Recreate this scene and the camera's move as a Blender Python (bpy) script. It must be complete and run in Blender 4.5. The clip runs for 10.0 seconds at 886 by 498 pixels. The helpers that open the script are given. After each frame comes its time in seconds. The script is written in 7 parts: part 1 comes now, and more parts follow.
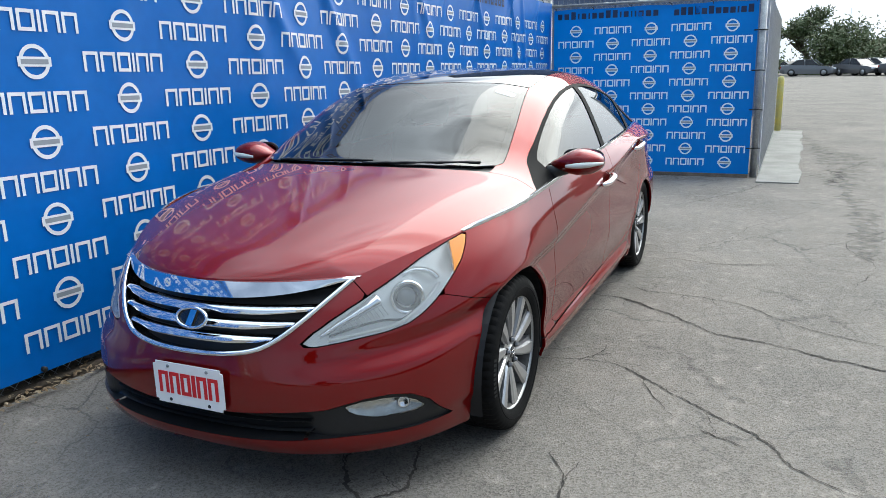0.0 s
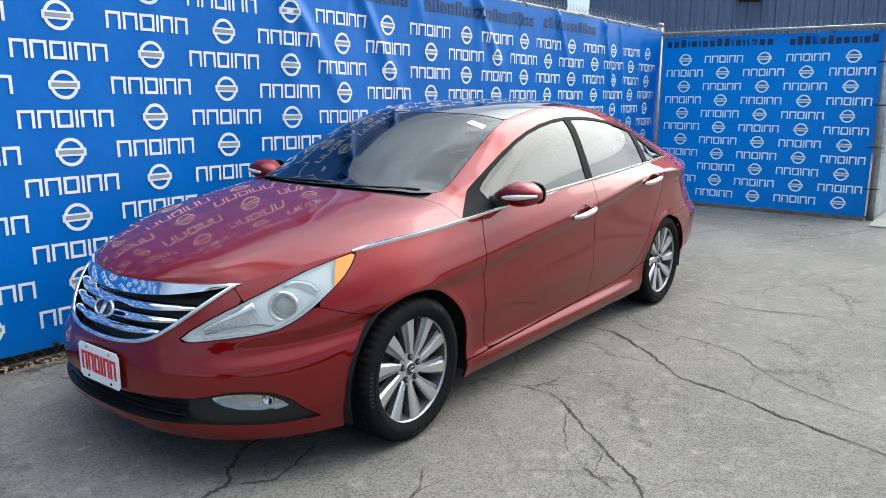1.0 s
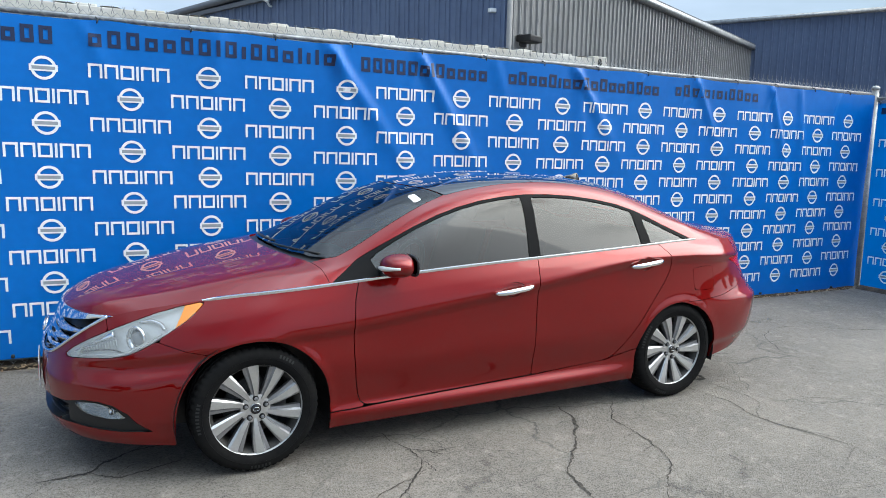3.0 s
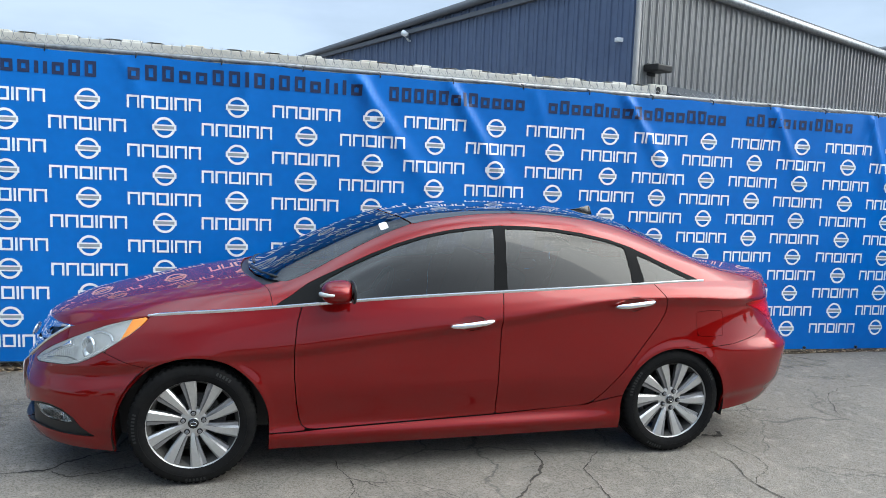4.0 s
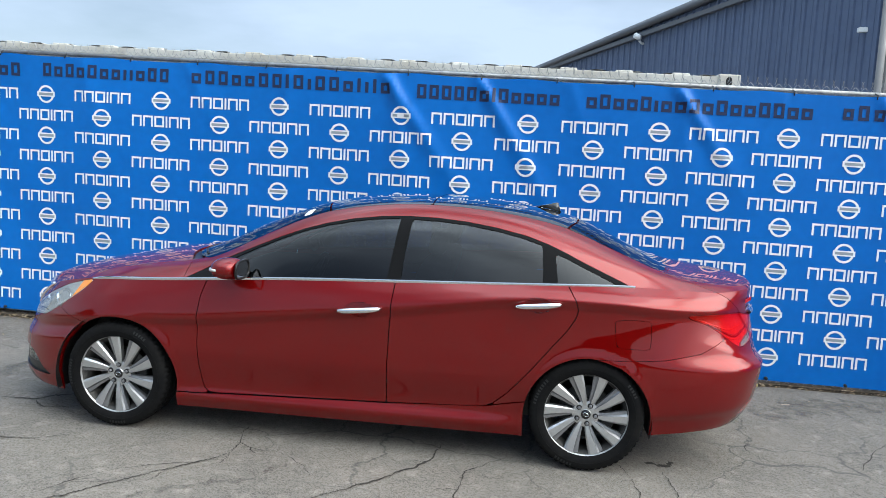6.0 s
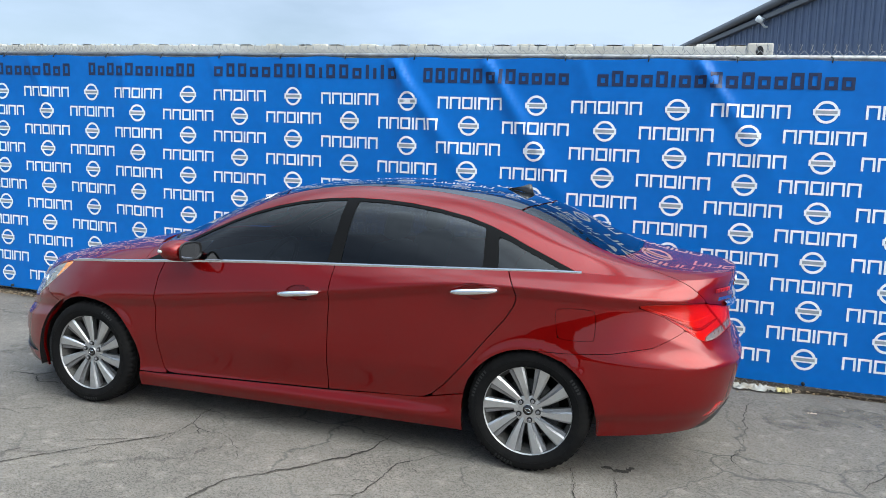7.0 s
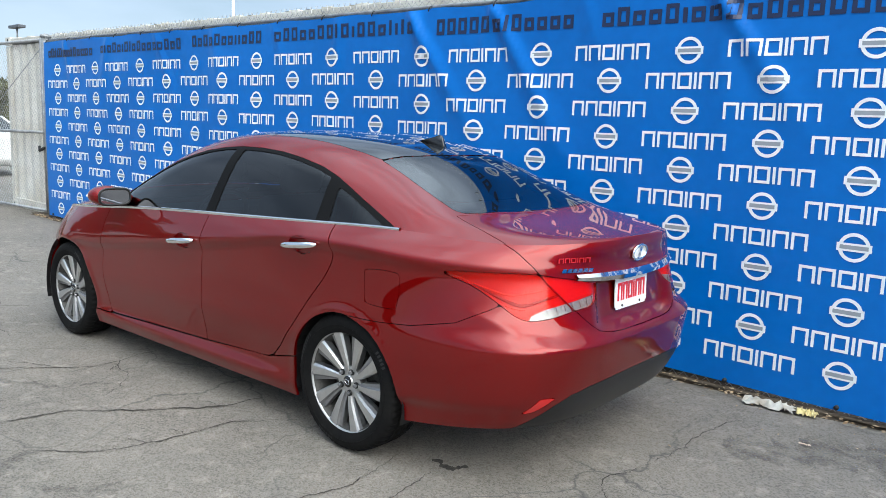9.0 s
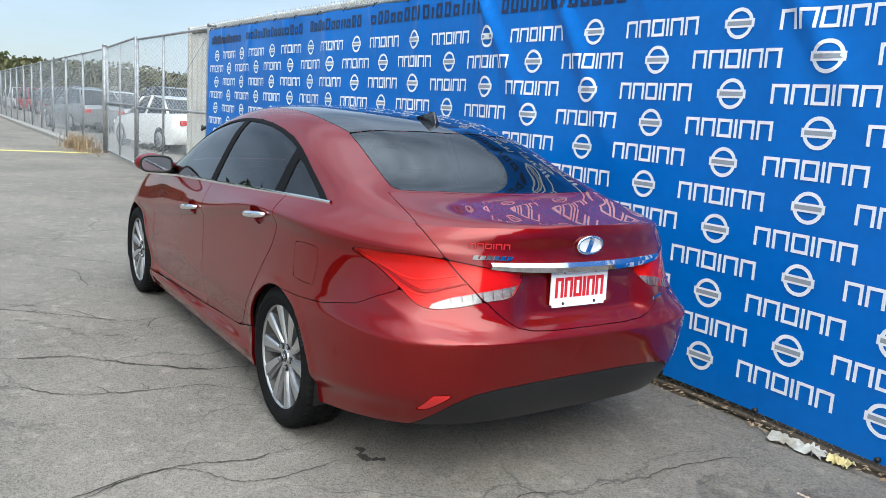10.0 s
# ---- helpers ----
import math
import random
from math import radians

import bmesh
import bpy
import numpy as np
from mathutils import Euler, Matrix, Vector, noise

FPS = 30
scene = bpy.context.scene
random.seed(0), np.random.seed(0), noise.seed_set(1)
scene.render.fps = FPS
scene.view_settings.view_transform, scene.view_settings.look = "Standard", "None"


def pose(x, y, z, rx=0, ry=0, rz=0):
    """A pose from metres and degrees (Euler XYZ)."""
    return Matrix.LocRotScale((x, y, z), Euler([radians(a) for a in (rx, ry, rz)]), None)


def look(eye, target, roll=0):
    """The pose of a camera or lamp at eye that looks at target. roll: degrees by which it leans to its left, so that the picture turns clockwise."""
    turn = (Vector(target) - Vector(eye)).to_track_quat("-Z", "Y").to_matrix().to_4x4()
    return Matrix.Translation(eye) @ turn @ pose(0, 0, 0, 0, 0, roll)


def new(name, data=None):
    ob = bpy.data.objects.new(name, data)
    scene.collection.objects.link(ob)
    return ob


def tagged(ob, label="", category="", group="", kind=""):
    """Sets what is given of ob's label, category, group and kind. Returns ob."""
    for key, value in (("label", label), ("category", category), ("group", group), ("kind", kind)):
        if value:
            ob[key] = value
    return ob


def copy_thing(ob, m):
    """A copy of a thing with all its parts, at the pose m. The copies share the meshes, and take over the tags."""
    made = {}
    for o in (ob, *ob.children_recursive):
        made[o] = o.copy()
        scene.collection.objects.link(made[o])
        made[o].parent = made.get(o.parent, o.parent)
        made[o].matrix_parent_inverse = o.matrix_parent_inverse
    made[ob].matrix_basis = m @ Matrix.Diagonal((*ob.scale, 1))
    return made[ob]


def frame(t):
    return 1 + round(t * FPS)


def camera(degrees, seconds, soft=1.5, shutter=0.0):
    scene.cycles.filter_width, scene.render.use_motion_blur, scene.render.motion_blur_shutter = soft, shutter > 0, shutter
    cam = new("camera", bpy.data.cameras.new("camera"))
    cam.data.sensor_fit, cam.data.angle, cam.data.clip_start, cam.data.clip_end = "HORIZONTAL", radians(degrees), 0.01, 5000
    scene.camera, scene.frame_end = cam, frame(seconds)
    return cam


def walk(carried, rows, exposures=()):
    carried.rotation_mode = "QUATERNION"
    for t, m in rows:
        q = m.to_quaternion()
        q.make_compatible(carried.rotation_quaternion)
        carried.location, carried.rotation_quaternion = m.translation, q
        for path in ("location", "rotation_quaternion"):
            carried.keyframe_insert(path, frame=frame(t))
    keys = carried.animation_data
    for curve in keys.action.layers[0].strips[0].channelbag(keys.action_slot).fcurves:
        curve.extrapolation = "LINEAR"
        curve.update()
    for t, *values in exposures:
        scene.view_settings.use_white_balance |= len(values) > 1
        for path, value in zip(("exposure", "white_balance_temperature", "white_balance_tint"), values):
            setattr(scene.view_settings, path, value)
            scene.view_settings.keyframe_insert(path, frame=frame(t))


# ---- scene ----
cam = camera(60.5, 10.0, 0.7)
PATH = [
    (0, (-4.212, -1.861, 1.478), (-2.443, -1.053, 1.014), -1.4),
    (0.5, (-4.038, -2.418, 1.498), (-2.371, -1.405, 1.052), -0.7),
    (1, (-3.82, -2.921, 1.53), (-2.27, -1.727, 1.118), 0.1),
    (1.5, (-3.546, -3.439, 1.589), (-2.13, -2.079, 1.207), 0.7),
    (2, (-3.204, -3.865, 1.64), (-1.933, -2.362, 1.287), 1.0),
    (2.5, (-2.773, -4.242, 1.682), (-1.669, -2.606, 1.36), 1.3),
    (3, (-2.275, -4.559, 1.703), (-1.36, -2.805, 1.411), 1.3),
    (3.2, (-2.049, -4.661, 1.7), (-1.22, -2.861, 1.427), 1.1),
    (4.3, (-0.818, -4.99, 1.726), (-0.418, -3.044, 1.503), 2.4),
    (4.5, (-0.578, -5.056, 1.715), (-0.257, -3.095, 1.491), 2.4),
    (5, (-0.035, -5.123, 1.705), (0.096, -3.139, 1.487), 2.6),
    (5.5, (0.505, -5.109, 1.693), (0.446, -3.122, 1.476), 2.7),
    (5.7, (0.731, -5.113, 1.708), (0.597, -3.13, 1.484), 2.8),
    (7, (2.127, -4.646, 1.618), (1.516, -2.757, 1.375), 1.8),
    (7.5, (2.605, -4.333, 1.575), (1.814, -2.515, 1.311), 1.5),
    (8, (3.079, -4.03, 1.558), (2.122, -2.297, 1.273), 1.4),
    (8.5, (3.486, -3.629, 1.513), (2.37, -1.994, 1.227), 1.4),
    (9, (3.892, -3.191, 1.469), (2.619, -1.678, 1.17), 1.9),
    (9.5, (4.213, -2.681, 1.426), (2.752, -1.352, 1.112), 3.0),
    (10, (4.507, -2.183, 1.413), (2.879, -1.068, 1.084), 3.8),
]
walk(cam, [(t, look(eye, target, roll)) for t, eye, target, roll in PATH], [(0.0, 0.66, 6500, 4), (1.2, 0.86, 6500, 4), (2.8, 0.78, 6500, 4), (6.5, 0.76, 6500, 4), (10.0, 0.82, 6520, 4)])

# ---- light ----
SUN_AZ, SUN_EL = radians(-17), radians(43)
SUN_DIR = Vector((math.cos(SUN_EL) * math.cos(SUN_AZ), math.cos(SUN_EL) * math.sin(SUN_AZ), math.sin(SUN_EL)))
world = bpy.data.worlds.new("sky")
scene.world = world
world.use_nodes = True
wn, wl = world.node_tree.nodes, world.node_tree.links
wn.clear()
sky = wn.new("ShaderNodeTexSky")
sky.sky_type, sky.sun_disc = "NISHITA", False
sky.sun_elevation, sky.sun_rotation = SUN_EL, radians(90) - SUN_AZ
sky.air_density, sky.dust_density, sky.ozone_density = 1.0, 1.0, 1.2
coord = wn.new("ShaderNodeTexCoord")
stretch = wn.new("ShaderNodeMapping")
stretch.inputs["Scale"].default_value = (1.1, 1.1, 3.6)
cloud = wn.new("ShaderNodeTexNoise")
cloud.inputs["Scale"].default_value, cloud.inputs["Detail"].default_value, cloud.inputs["Roughness"].default_value = 1.5, 6.0, 0.55
cover = wn.new("ShaderNodeMapRange")
cover.inputs["From Min"].default_value, cover.inputs["From Max"].default_value = 0.24, 0.68
white = wn.new("ShaderNodeMix")
white.data_type = "RGBA"
# thin cloud is far brighter towards the sun
toward = wn.new("ShaderNodeVectorMath")
toward.operation = "DOT_PRODUCT"
toward.inputs[1].default_value = SUN_DIR
glow = wn.new("ShaderNodeMapRange")
glow.interpolation_type = "SMOOTHSTEP"
for key, value in (("From Min", 0.70), ("From Max", 1.0), ("To Min", 2.25), ("To Max", 7.8)):
    glow.inputs[key].default_value = value
cloud_tone = wn.new("ShaderNodeVectorMath")
cloud_tone.operation = "SCALE"
warm = wn.new("ShaderNodeMapRange")
warm.inputs["From Min"].default_value, warm.inputs["From Max"].default_value = 0.55, 0.95
hue = wn.new("ShaderNodeMix")
hue.data_type = "RGBA"
hue.inputs["B"].default_value = (6.5, 6.5, 6.6, 1)
wl.new(toward.outputs["Value"], warm.inputs["Value"])
wl.new(warm.outputs["Result"], hue.inputs["Factor"])
wl.new(hue.outputs["Result"], cloud_tone.inputs[0])
# a brighter bank of cloud overhead
parts, high, tone = wn.new("ShaderNodeSeparateXYZ"), wn.new("ShaderNodeMapRange"), wn.new("ShaderNodeMix")
high.inputs["From Min"].default_value, high.inputs["From Max"].default_value = 0.60, 0.95
tone.data_type = "RGBA"
tone.inputs["A"].default_value, tone.inputs["B"].default_value = (3.45, 4.15, 5.5, 1), (15.2, 17.8, 21.2, 1)
wl.new(coord.outputs["Generated"], parts.inputs["Vector"])
wl.new(parts.outputs["Z"], high.inputs["Value"])
wl.new(high.outputs["Result"], tone.inputs["Factor"])
wl.new(tone.outputs["Result"], hue.inputs["A"])
wl.new(coord.outputs["Generated"], toward.inputs[0])
wl.new(toward.outputs["Value"], glow.inputs["Value"])
wl.new(glow.outputs["Result"], cloud_tone.inputs["Scale"])
wl.new(cloud_tone.outputs["Vector"], white.inputs["B"])
back = wn.new("ShaderNodeBackground")
back.inputs["Strength"].default_value = 0.060
out = wn.new("ShaderNodeOutputWorld")
wl.new(coord.outputs["Generated"], stretch.inputs["Vector"])
wl.new(stretch.outputs["Vector"], cloud.inputs["Vector"])
wl.new(cloud.outputs["Fac"], cover.inputs["Value"])
# and lies thicker on the sun's side
side = wn.new("ShaderNodeMapRange")
for key, value in (("From Min", 0.5), ("From Max", 0.85), ("To Min", 0.8), ("To Max", 2.2)):
    side.inputs[key].default_value = value
amount = wn.new("ShaderNodeMath")
amount.operation, amount.use_clamp = "MULTIPLY", True
wl.new(toward.outputs["Value"], side.inputs["Value"])
wl.new(cover.outputs["Result"], amount.inputs[0])
wl.new(side.outputs["Result"], amount.inputs[1])
wl.new(amount.outputs[0], white.inputs["Factor"])
wl.new(sky.outputs["Color"], white.inputs["A"])
wl.new(white.outputs["Result"], back.inputs["Color"])
wl.new(back.outputs["Background"], out.inputs["Surface"])
sun = new("sun", bpy.data.lights.new("sun", "SUN"))
sun.data.energy, sun.data.angle, sun.data.color = 0.75, radians(56), (1.0, 0.965, 0.91)
sun.matrix_world = look(SUN_DIR * 60, (0, 0, 0))

# ---- materials ----
def material(name, color, rough=0.5, metal=0.0, coat=0.0, coat_rough=0.03, vary=0.0, grain=30.0, second=None, blotch=3.0,
             bump=0.0, bump_scale=200.0, spec=0.5, rough_vary=0.0, trans=0.0, ior=1.45, emit=None, emit_strength=0.0, per_object=0.0, coat_ior=1.5):
    """A procedural surface: base colour, a second colour in blotches, fine grain, bump."""
    m = bpy.data.materials.new(name)
    m.use_nodes = True
    nt = m.node_tree
    n, l = nt.nodes, nt.links
    b = n["Principled BSDF"]
    b.inputs["Base Color"].default_value = (*color, 1)
    b.inputs["Roughness"].default_value, b.inputs["Metallic"].default_value = rough, metal
    b.inputs["Coat Weight"].default_value, b.inputs["Coat Roughness"].default_value = coat, coat_rough
    b.inputs["Specular IOR Level"].default_value, b.inputs["Coat IOR"].default_value = spec, coat_ior
    b.inputs["Transmission Weight"].default_value, b.inputs["IOR"].default_value = trans, ior
    if emit:
        b.inputs["Emission Color"].default_value, b.inputs["Emission Strength"].default_value = (*emit, 1), emit_strength
    co = n.new("ShaderNodeTexCoord")
    last = None
    if second:
        big = n.new("ShaderNodeTexNoise")
        big.inputs["Scale"].default_value, big.inputs["Detail"].default_value = blotch, 5
        l.new(co.outputs["Object"], big.inputs["Vector"])
        ramp = n.new("ShaderNodeMapRange")
        ramp.inputs["From Min"].default_value, ramp.inputs["From Max"].default_value = 0.38, 0.66
        l.new(big.outputs["Fac"], ramp.inputs["Value"])
        mix = n.new("ShaderNodeMix")
        mix.data_type = "RGBA"
        mix.inputs["A"].default_value, mix.inputs["B"].default_value = (*color, 1), (*second, 1)
        l.new(ramp.outputs["Result"], mix.inputs["Factor"])
        last = mix.outputs["Result"]
    if vary or per_object:
        fine = n.new("ShaderNodeTexNoise")
        fine.inputs["Scale"].default_value, fine.inputs["Detail"].default_value = grain, 3
        l.new(co.outputs["Object"], fine.inputs["Vector"])
        val = n.new("ShaderNodeMapRange")
        val.inputs["From Min"].default_value, val.inputs["From Max"].default_value = 0.3, 0.7
        val.inputs["To Min"].default_value, val.inputs["To Max"].default_value = 1 - vary, 1 + vary
        l.new(fine.outputs["Fac"], val.inputs["Value"])
        hsv = n.new("ShaderNodeHueSaturation")
        hsv.inputs["Color"].default_value = (*color, 1)
        if last:
            l.new(last, hsv.inputs["Color"])
        if per_object:
            info = n.new("ShaderNodeObjectInfo")
            pr = n.new("ShaderNodeMapRange")
            pr.inputs["To Min"].default_value, pr.inputs["To Max"].default_value = 1 - per_object, 1 + per_object
            l.new(info.outputs["Random"], pr.inputs["Value"])
            mul = n.new("ShaderNodeMath")
            mul.operation = "MULTIPLY"
            l.new(val.outputs["Result"], mul.inputs[0])
            l.new(pr.outputs["Result"], mul.inputs[1])
            l.new(mul.outputs[0], hsv.inputs["Value"])
        else:
            l.new(val.outputs["Result"], hsv.inputs["Value"])
        last = hsv.outputs["Color"]
    if last:
        l.new(last, b.inputs["Base Color"])
    if rough_vary:
        rn = n.new("ShaderNodeTexNoise")
        rn.inputs["Scale"].default_value, rn.inputs["Detail"].default_value = blotch * 2.3, 4
        l.new(co.outputs["Object"], rn.inputs["Vector"])
        rr = n.new("ShaderNodeMapRange")
        rr.inputs["To Min"].default_value, rr.inputs["To Max"].default_value = max(rough - rough_vary, 0.02), min(rough + rough_vary, 1)
        l.new(rn.outputs["Fac"], rr.inputs["Value"])
        l.new(rr.outputs["Result"], b.inputs["Roughness"])
    if bump:
        bn = n.new("ShaderNodeTexNoise")
        bn.inputs["Scale"].default_value, bn.inputs["Detail"].default_value = bump_scale, 4
        l.new(co.outputs["Object"], bn.inputs["Vector"])
        bp = n.new("ShaderNodeBump")
        bp.inputs["Strength"].default_value, bp.inputs["Distance"].default_value = bump, 0.01
        l.new(bn.outputs["Fac"], bp.inputs["Height"])
        l.new(bp.outputs["Normal"], b.inputs["Normal"])
    return m


VINYL = material("blue_vinyl", (0.001, 0.130, 0.490), rough=0.33, spec=0.32, second=(0.002, 0.147, 0.535), blotch=1.2, vary=0.04, grain=14, bump=0.10, bump_scale=9, rough_vary=0.08)
def let_through(m, color, share):
    """Let part of the light shine through a thin sheet."""
    n, l = m.node_tree.nodes, m.node_tree.links
    glow, both = n.new("ShaderNodeBsdfTranslucent"), n.new("ShaderNodeMixShader")
    glow.inputs["Color"].default_value = (*color, 1)
    both.inputs["Fac"].default_value = share
    l.new(n["Principled BSDF"].outputs[0], both.inputs[1])
    l.new(glow.outputs[0], both.inputs[2])
    l.new(both.outputs[0], n["Material Output"].inputs["Surface"])


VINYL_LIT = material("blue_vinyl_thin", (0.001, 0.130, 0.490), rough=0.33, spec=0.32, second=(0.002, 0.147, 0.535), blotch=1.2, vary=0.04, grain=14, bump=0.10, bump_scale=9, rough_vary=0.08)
let_through(VINYL_LIT, (0.002, 0.17, 0.58), 0.32)
PRINT_WHITE = material("white_print", (0.80, 0.84, 0.87), rough=0.4, vary=0.05, grain=20)
PRINT_GREY = material("grey_print", (0.30, 0.33, 0.37), rough=0.4, vary=0.05, grain=20)
PRINT_NAVY = material("navy_print", (0.012, 0.025, 0.075), rough=0.4, vary=0.1, grain=20)
GALV = material("galvanised_steel", (0.38, 0.39, 0.40), rough=0.48, metal=0.65, second=(0.26, 0.27, 0.28), blotch=9, vary=0.12, grain=60, bump=0.08, bump_scale=120)
CONTAINER = material("container_paint", (0.62, 0.61, 0.57), rough=0.6, second=(0.50, 0.47, 0.41), blotch=2.2, vary=0.08, grain=22, bump=0.1, bump_scale=60)
NAVY_METAL = material("navy_steel_cladding", (0.092, 0.130, 0.225), rough=0.42, metal=0.0, second=(0.108, 0.150, 0.250), blotch=0.6, vary=0.06, grain=5)
GREY_METAL = material("grey_steel_cladding", (0.22, 0.22, 0.225), rough=0.45, second=(0.26, 0.26, 0.265), blotch=0.7, vary=0.05, grain=6)
TRIM_GREY = material("roof_trim_paint", (0.11, 0.12, 0.14), rough=0.45, vary=0.05)
DARK_PLASTIC = material("black_plastic", (0.012, 0.012, 0.013), rough=0.45, vary=0.15, grain=80, bump=0.05, bump_scale=400)
BARK = material("bark", (0.085, 0.065, 0.05), rough=0.9, second=(0.13, 0.11, 0.09), blotch=9, vary=0.25, grain=40, bump=0.6, bump_scale=50)
LEAF = material("leaves", (0.045, 0.075, 0.022), rough=0.6, second=(0.09, 0.11, 0.04), blotch=1.4, vary=0.3, grain=7)
LEAF_DRY = material("olive_leaves", (0.085, 0.095, 0.04), rough=0.65, second=(0.13, 0.125, 0.06), blotch=1.1, vary=0.3, grain=6)
LITTER = material("dry_leaf_litter", (0.22, 0.14, 0.075), rough=0.85, second=(0.38, 0.30, 0.20), blotch=14, vary=0.35, grain=50, per_object=0.3)
# dirt colour, darkened to include the shade below the banners
SOIL_SHADED = material("fence_dirt_and_shade", (0.055, 0.043, 0.032), rough=0.95, second=(0.11, 0.085, 0.06), blotch=7, vary=0.3, grain=60, bump=0.6, bump_scale=60)
YELLOW = material("yellow_paint", (0.68, 0.56, 0.12), rough=0.6, second=(0.55, 0.50, 0.22), blotch=5, vary=0.1)
# paler copy of the galvanised steel, brightens the mesh that stands in shade
GALV_LIFTED = material("galvanised_steel_lifted", (0.66, 0.67, 0.67), rough=0.6, metal=0.2, second=(0.55, 0.56, 0.56), blotch=9, vary=0.12, grain=60)
CONCRETE = material("pale_concrete", (0.30, 0.288, 0.262), rough=0.85, second=(0.23, 0.22, 0.197), blotch=2.4, vary=0.12, grain=70, bump=0.25, bump_scale=120)

# ---- helpers for building ----
def mesh_of(name, verts, faces, mats, smooth=False, index=None):
    me = bpy.data.meshes.new(name)
    me.from_pydata([tuple(v) for v in verts], [], faces)
    for m in mats if isinstance(mats, (list, tuple)) else [mats]:
        me.materials.append(m)
    if index:
        me.polygons.foreach_set("material_index", index)
    if smooth:
        me.polygons.foreach_set("use_smooth", [True] * len(me.polygons))
    me.update()
    return me


def solid(name, verts, faces, mats, parent=None, label="", smooth=False, index=None):
    ob = new(name, mesh_of(name, verts, faces, mats, smooth, index))
    if parent:
        ob.parent = parent
    if label:
        ob["label"] = label
    return ob


def empty(name, x=0, y=0, z=0, rz=0):
    ob = new(name)
    ob.empty_display_size = 0.1
    ob.matrix_world = pose(x, y, z, 0, 0, rz)
    return ob


def bm_object(name, bm, mat, parent=None, label="", smooth=False):
    me = bpy.data.meshes.new(name)
    bm.to_mesh(me)
    bm.free()
    me.materials.append(mat)
    if smooth:
        me.polygons.foreach_set("use_smooth", [True] * len(me.polygons))
    ob = new(name, me)
    if parent:
        ob.parent = parent
    if label:
        ob["label"] = label
    return ob


def add_box(bm, x0, x1, y0, y1, z0, z1, bevel=0.0):
    r = bmesh.ops.create_cube(bm, size=1.0, matrix=Matrix.LocRotScale(((x0 + x1) / 2, (y0 + y1) / 2, (z0 + z1) / 2), None, (x1 - x0, y1 - y0, z1 - z0)))
    if bevel:
        edges = list({e for v in r["verts"] for e in v.link_edges})
        bmesh.ops.bevel(bm, geom=edges, offset=bevel, segments=2, profile=0.6, affect="EDGES")
    return bm


def box(name, x0, x1, y0, y1, z0, z1, mat, parent=None, label="", bevel=0.0):
    return bm_object(name, add_box(bmesh.new(), x0, x1, y0, y1, z0, z1, bevel), mat, parent, label)


def tube_data(points, radius, sides=8, closed=False, caps=True):
    """Verts and faces of a round bar along points; radius may be one number or one for each point."""
    pts = [Vector(p) for p in points]
    n = len(pts)
    radii = [radius] * n if isinstance(radius, (int, float)) else radius
    verts, faces = [], []
    up = None
    for i, p in enumerate(pts):
        a = pts[i - 1] if i or closed else pts[i]
        b = pts[(i + 1) % n] if i < n - 1 or closed else pts[i]
        d = (b - a).normalized()
        if up is None:
            up = d.orthogonal().normalized()
        up = (up - d * up.dot(d))
        up = up.normalized() if up.length > 1e-6 else d.orthogonal().normalized()
        side = d.cross(up)
        for k in range(sides):
            t = 2 * math.pi * k / sides
            verts.append(p + (up * math.cos(t) + side * math.sin(t)) * radii[i])
    for i in range(n if closed else n - 1):
        j = (i + 1) % n
        for k in range(sides):
            q = (k + 1) % sides
            faces.append((i * sides + k, i * sides + q, j * sides + q, j * sides + k))
    if caps and not closed:
        faces.append(tuple(range(sides))[::-1])
        faces.append(tuple((n - 1) * sides + k for k in range(sides)))
    return verts, faces


def tube(name, points, radius, mat, parent=None, label="", sides=8, closed=False):
    v, f = tube_data(points, radius, sides, closed)
    return solid(name, v, f, mat, parent, label, smooth=True)


def merge(groups):
    verts, faces = [], []
    for v, f in groups:
        o = len(verts)
        verts.extend(v)
        faces.extend([tuple(i + o for i in q) for q in f])
    return verts, faces


def smoothstep(x, a, b):
    t = min(max((x - a) / (b - a), 0.0), 1.0)
    return t * t * (3 - 2 * t)


def rounded(points, steps=6, closed=True):
    """A smooth outline through a few points."""
    n = len(points)
    q = []
    for i in range(n if closed else n - 1):
        a, b, c, d = (np.array(points[(i + k) % n] if closed else points[min(max(i + k, 0), n - 1)], float) for k in (-1, 0, 1, 2))
        for s in range(steps):
            t = s / steps
            q.append(0.5 * (2 * b + (c - a) * t + (2 * a - 5 * b + 4 * c - d) * t * t + (3 * b - a - 3 * c + d) * t**3))
    if not closed:
        q.append(np.array(points[-1], float))
    return np.array(q)


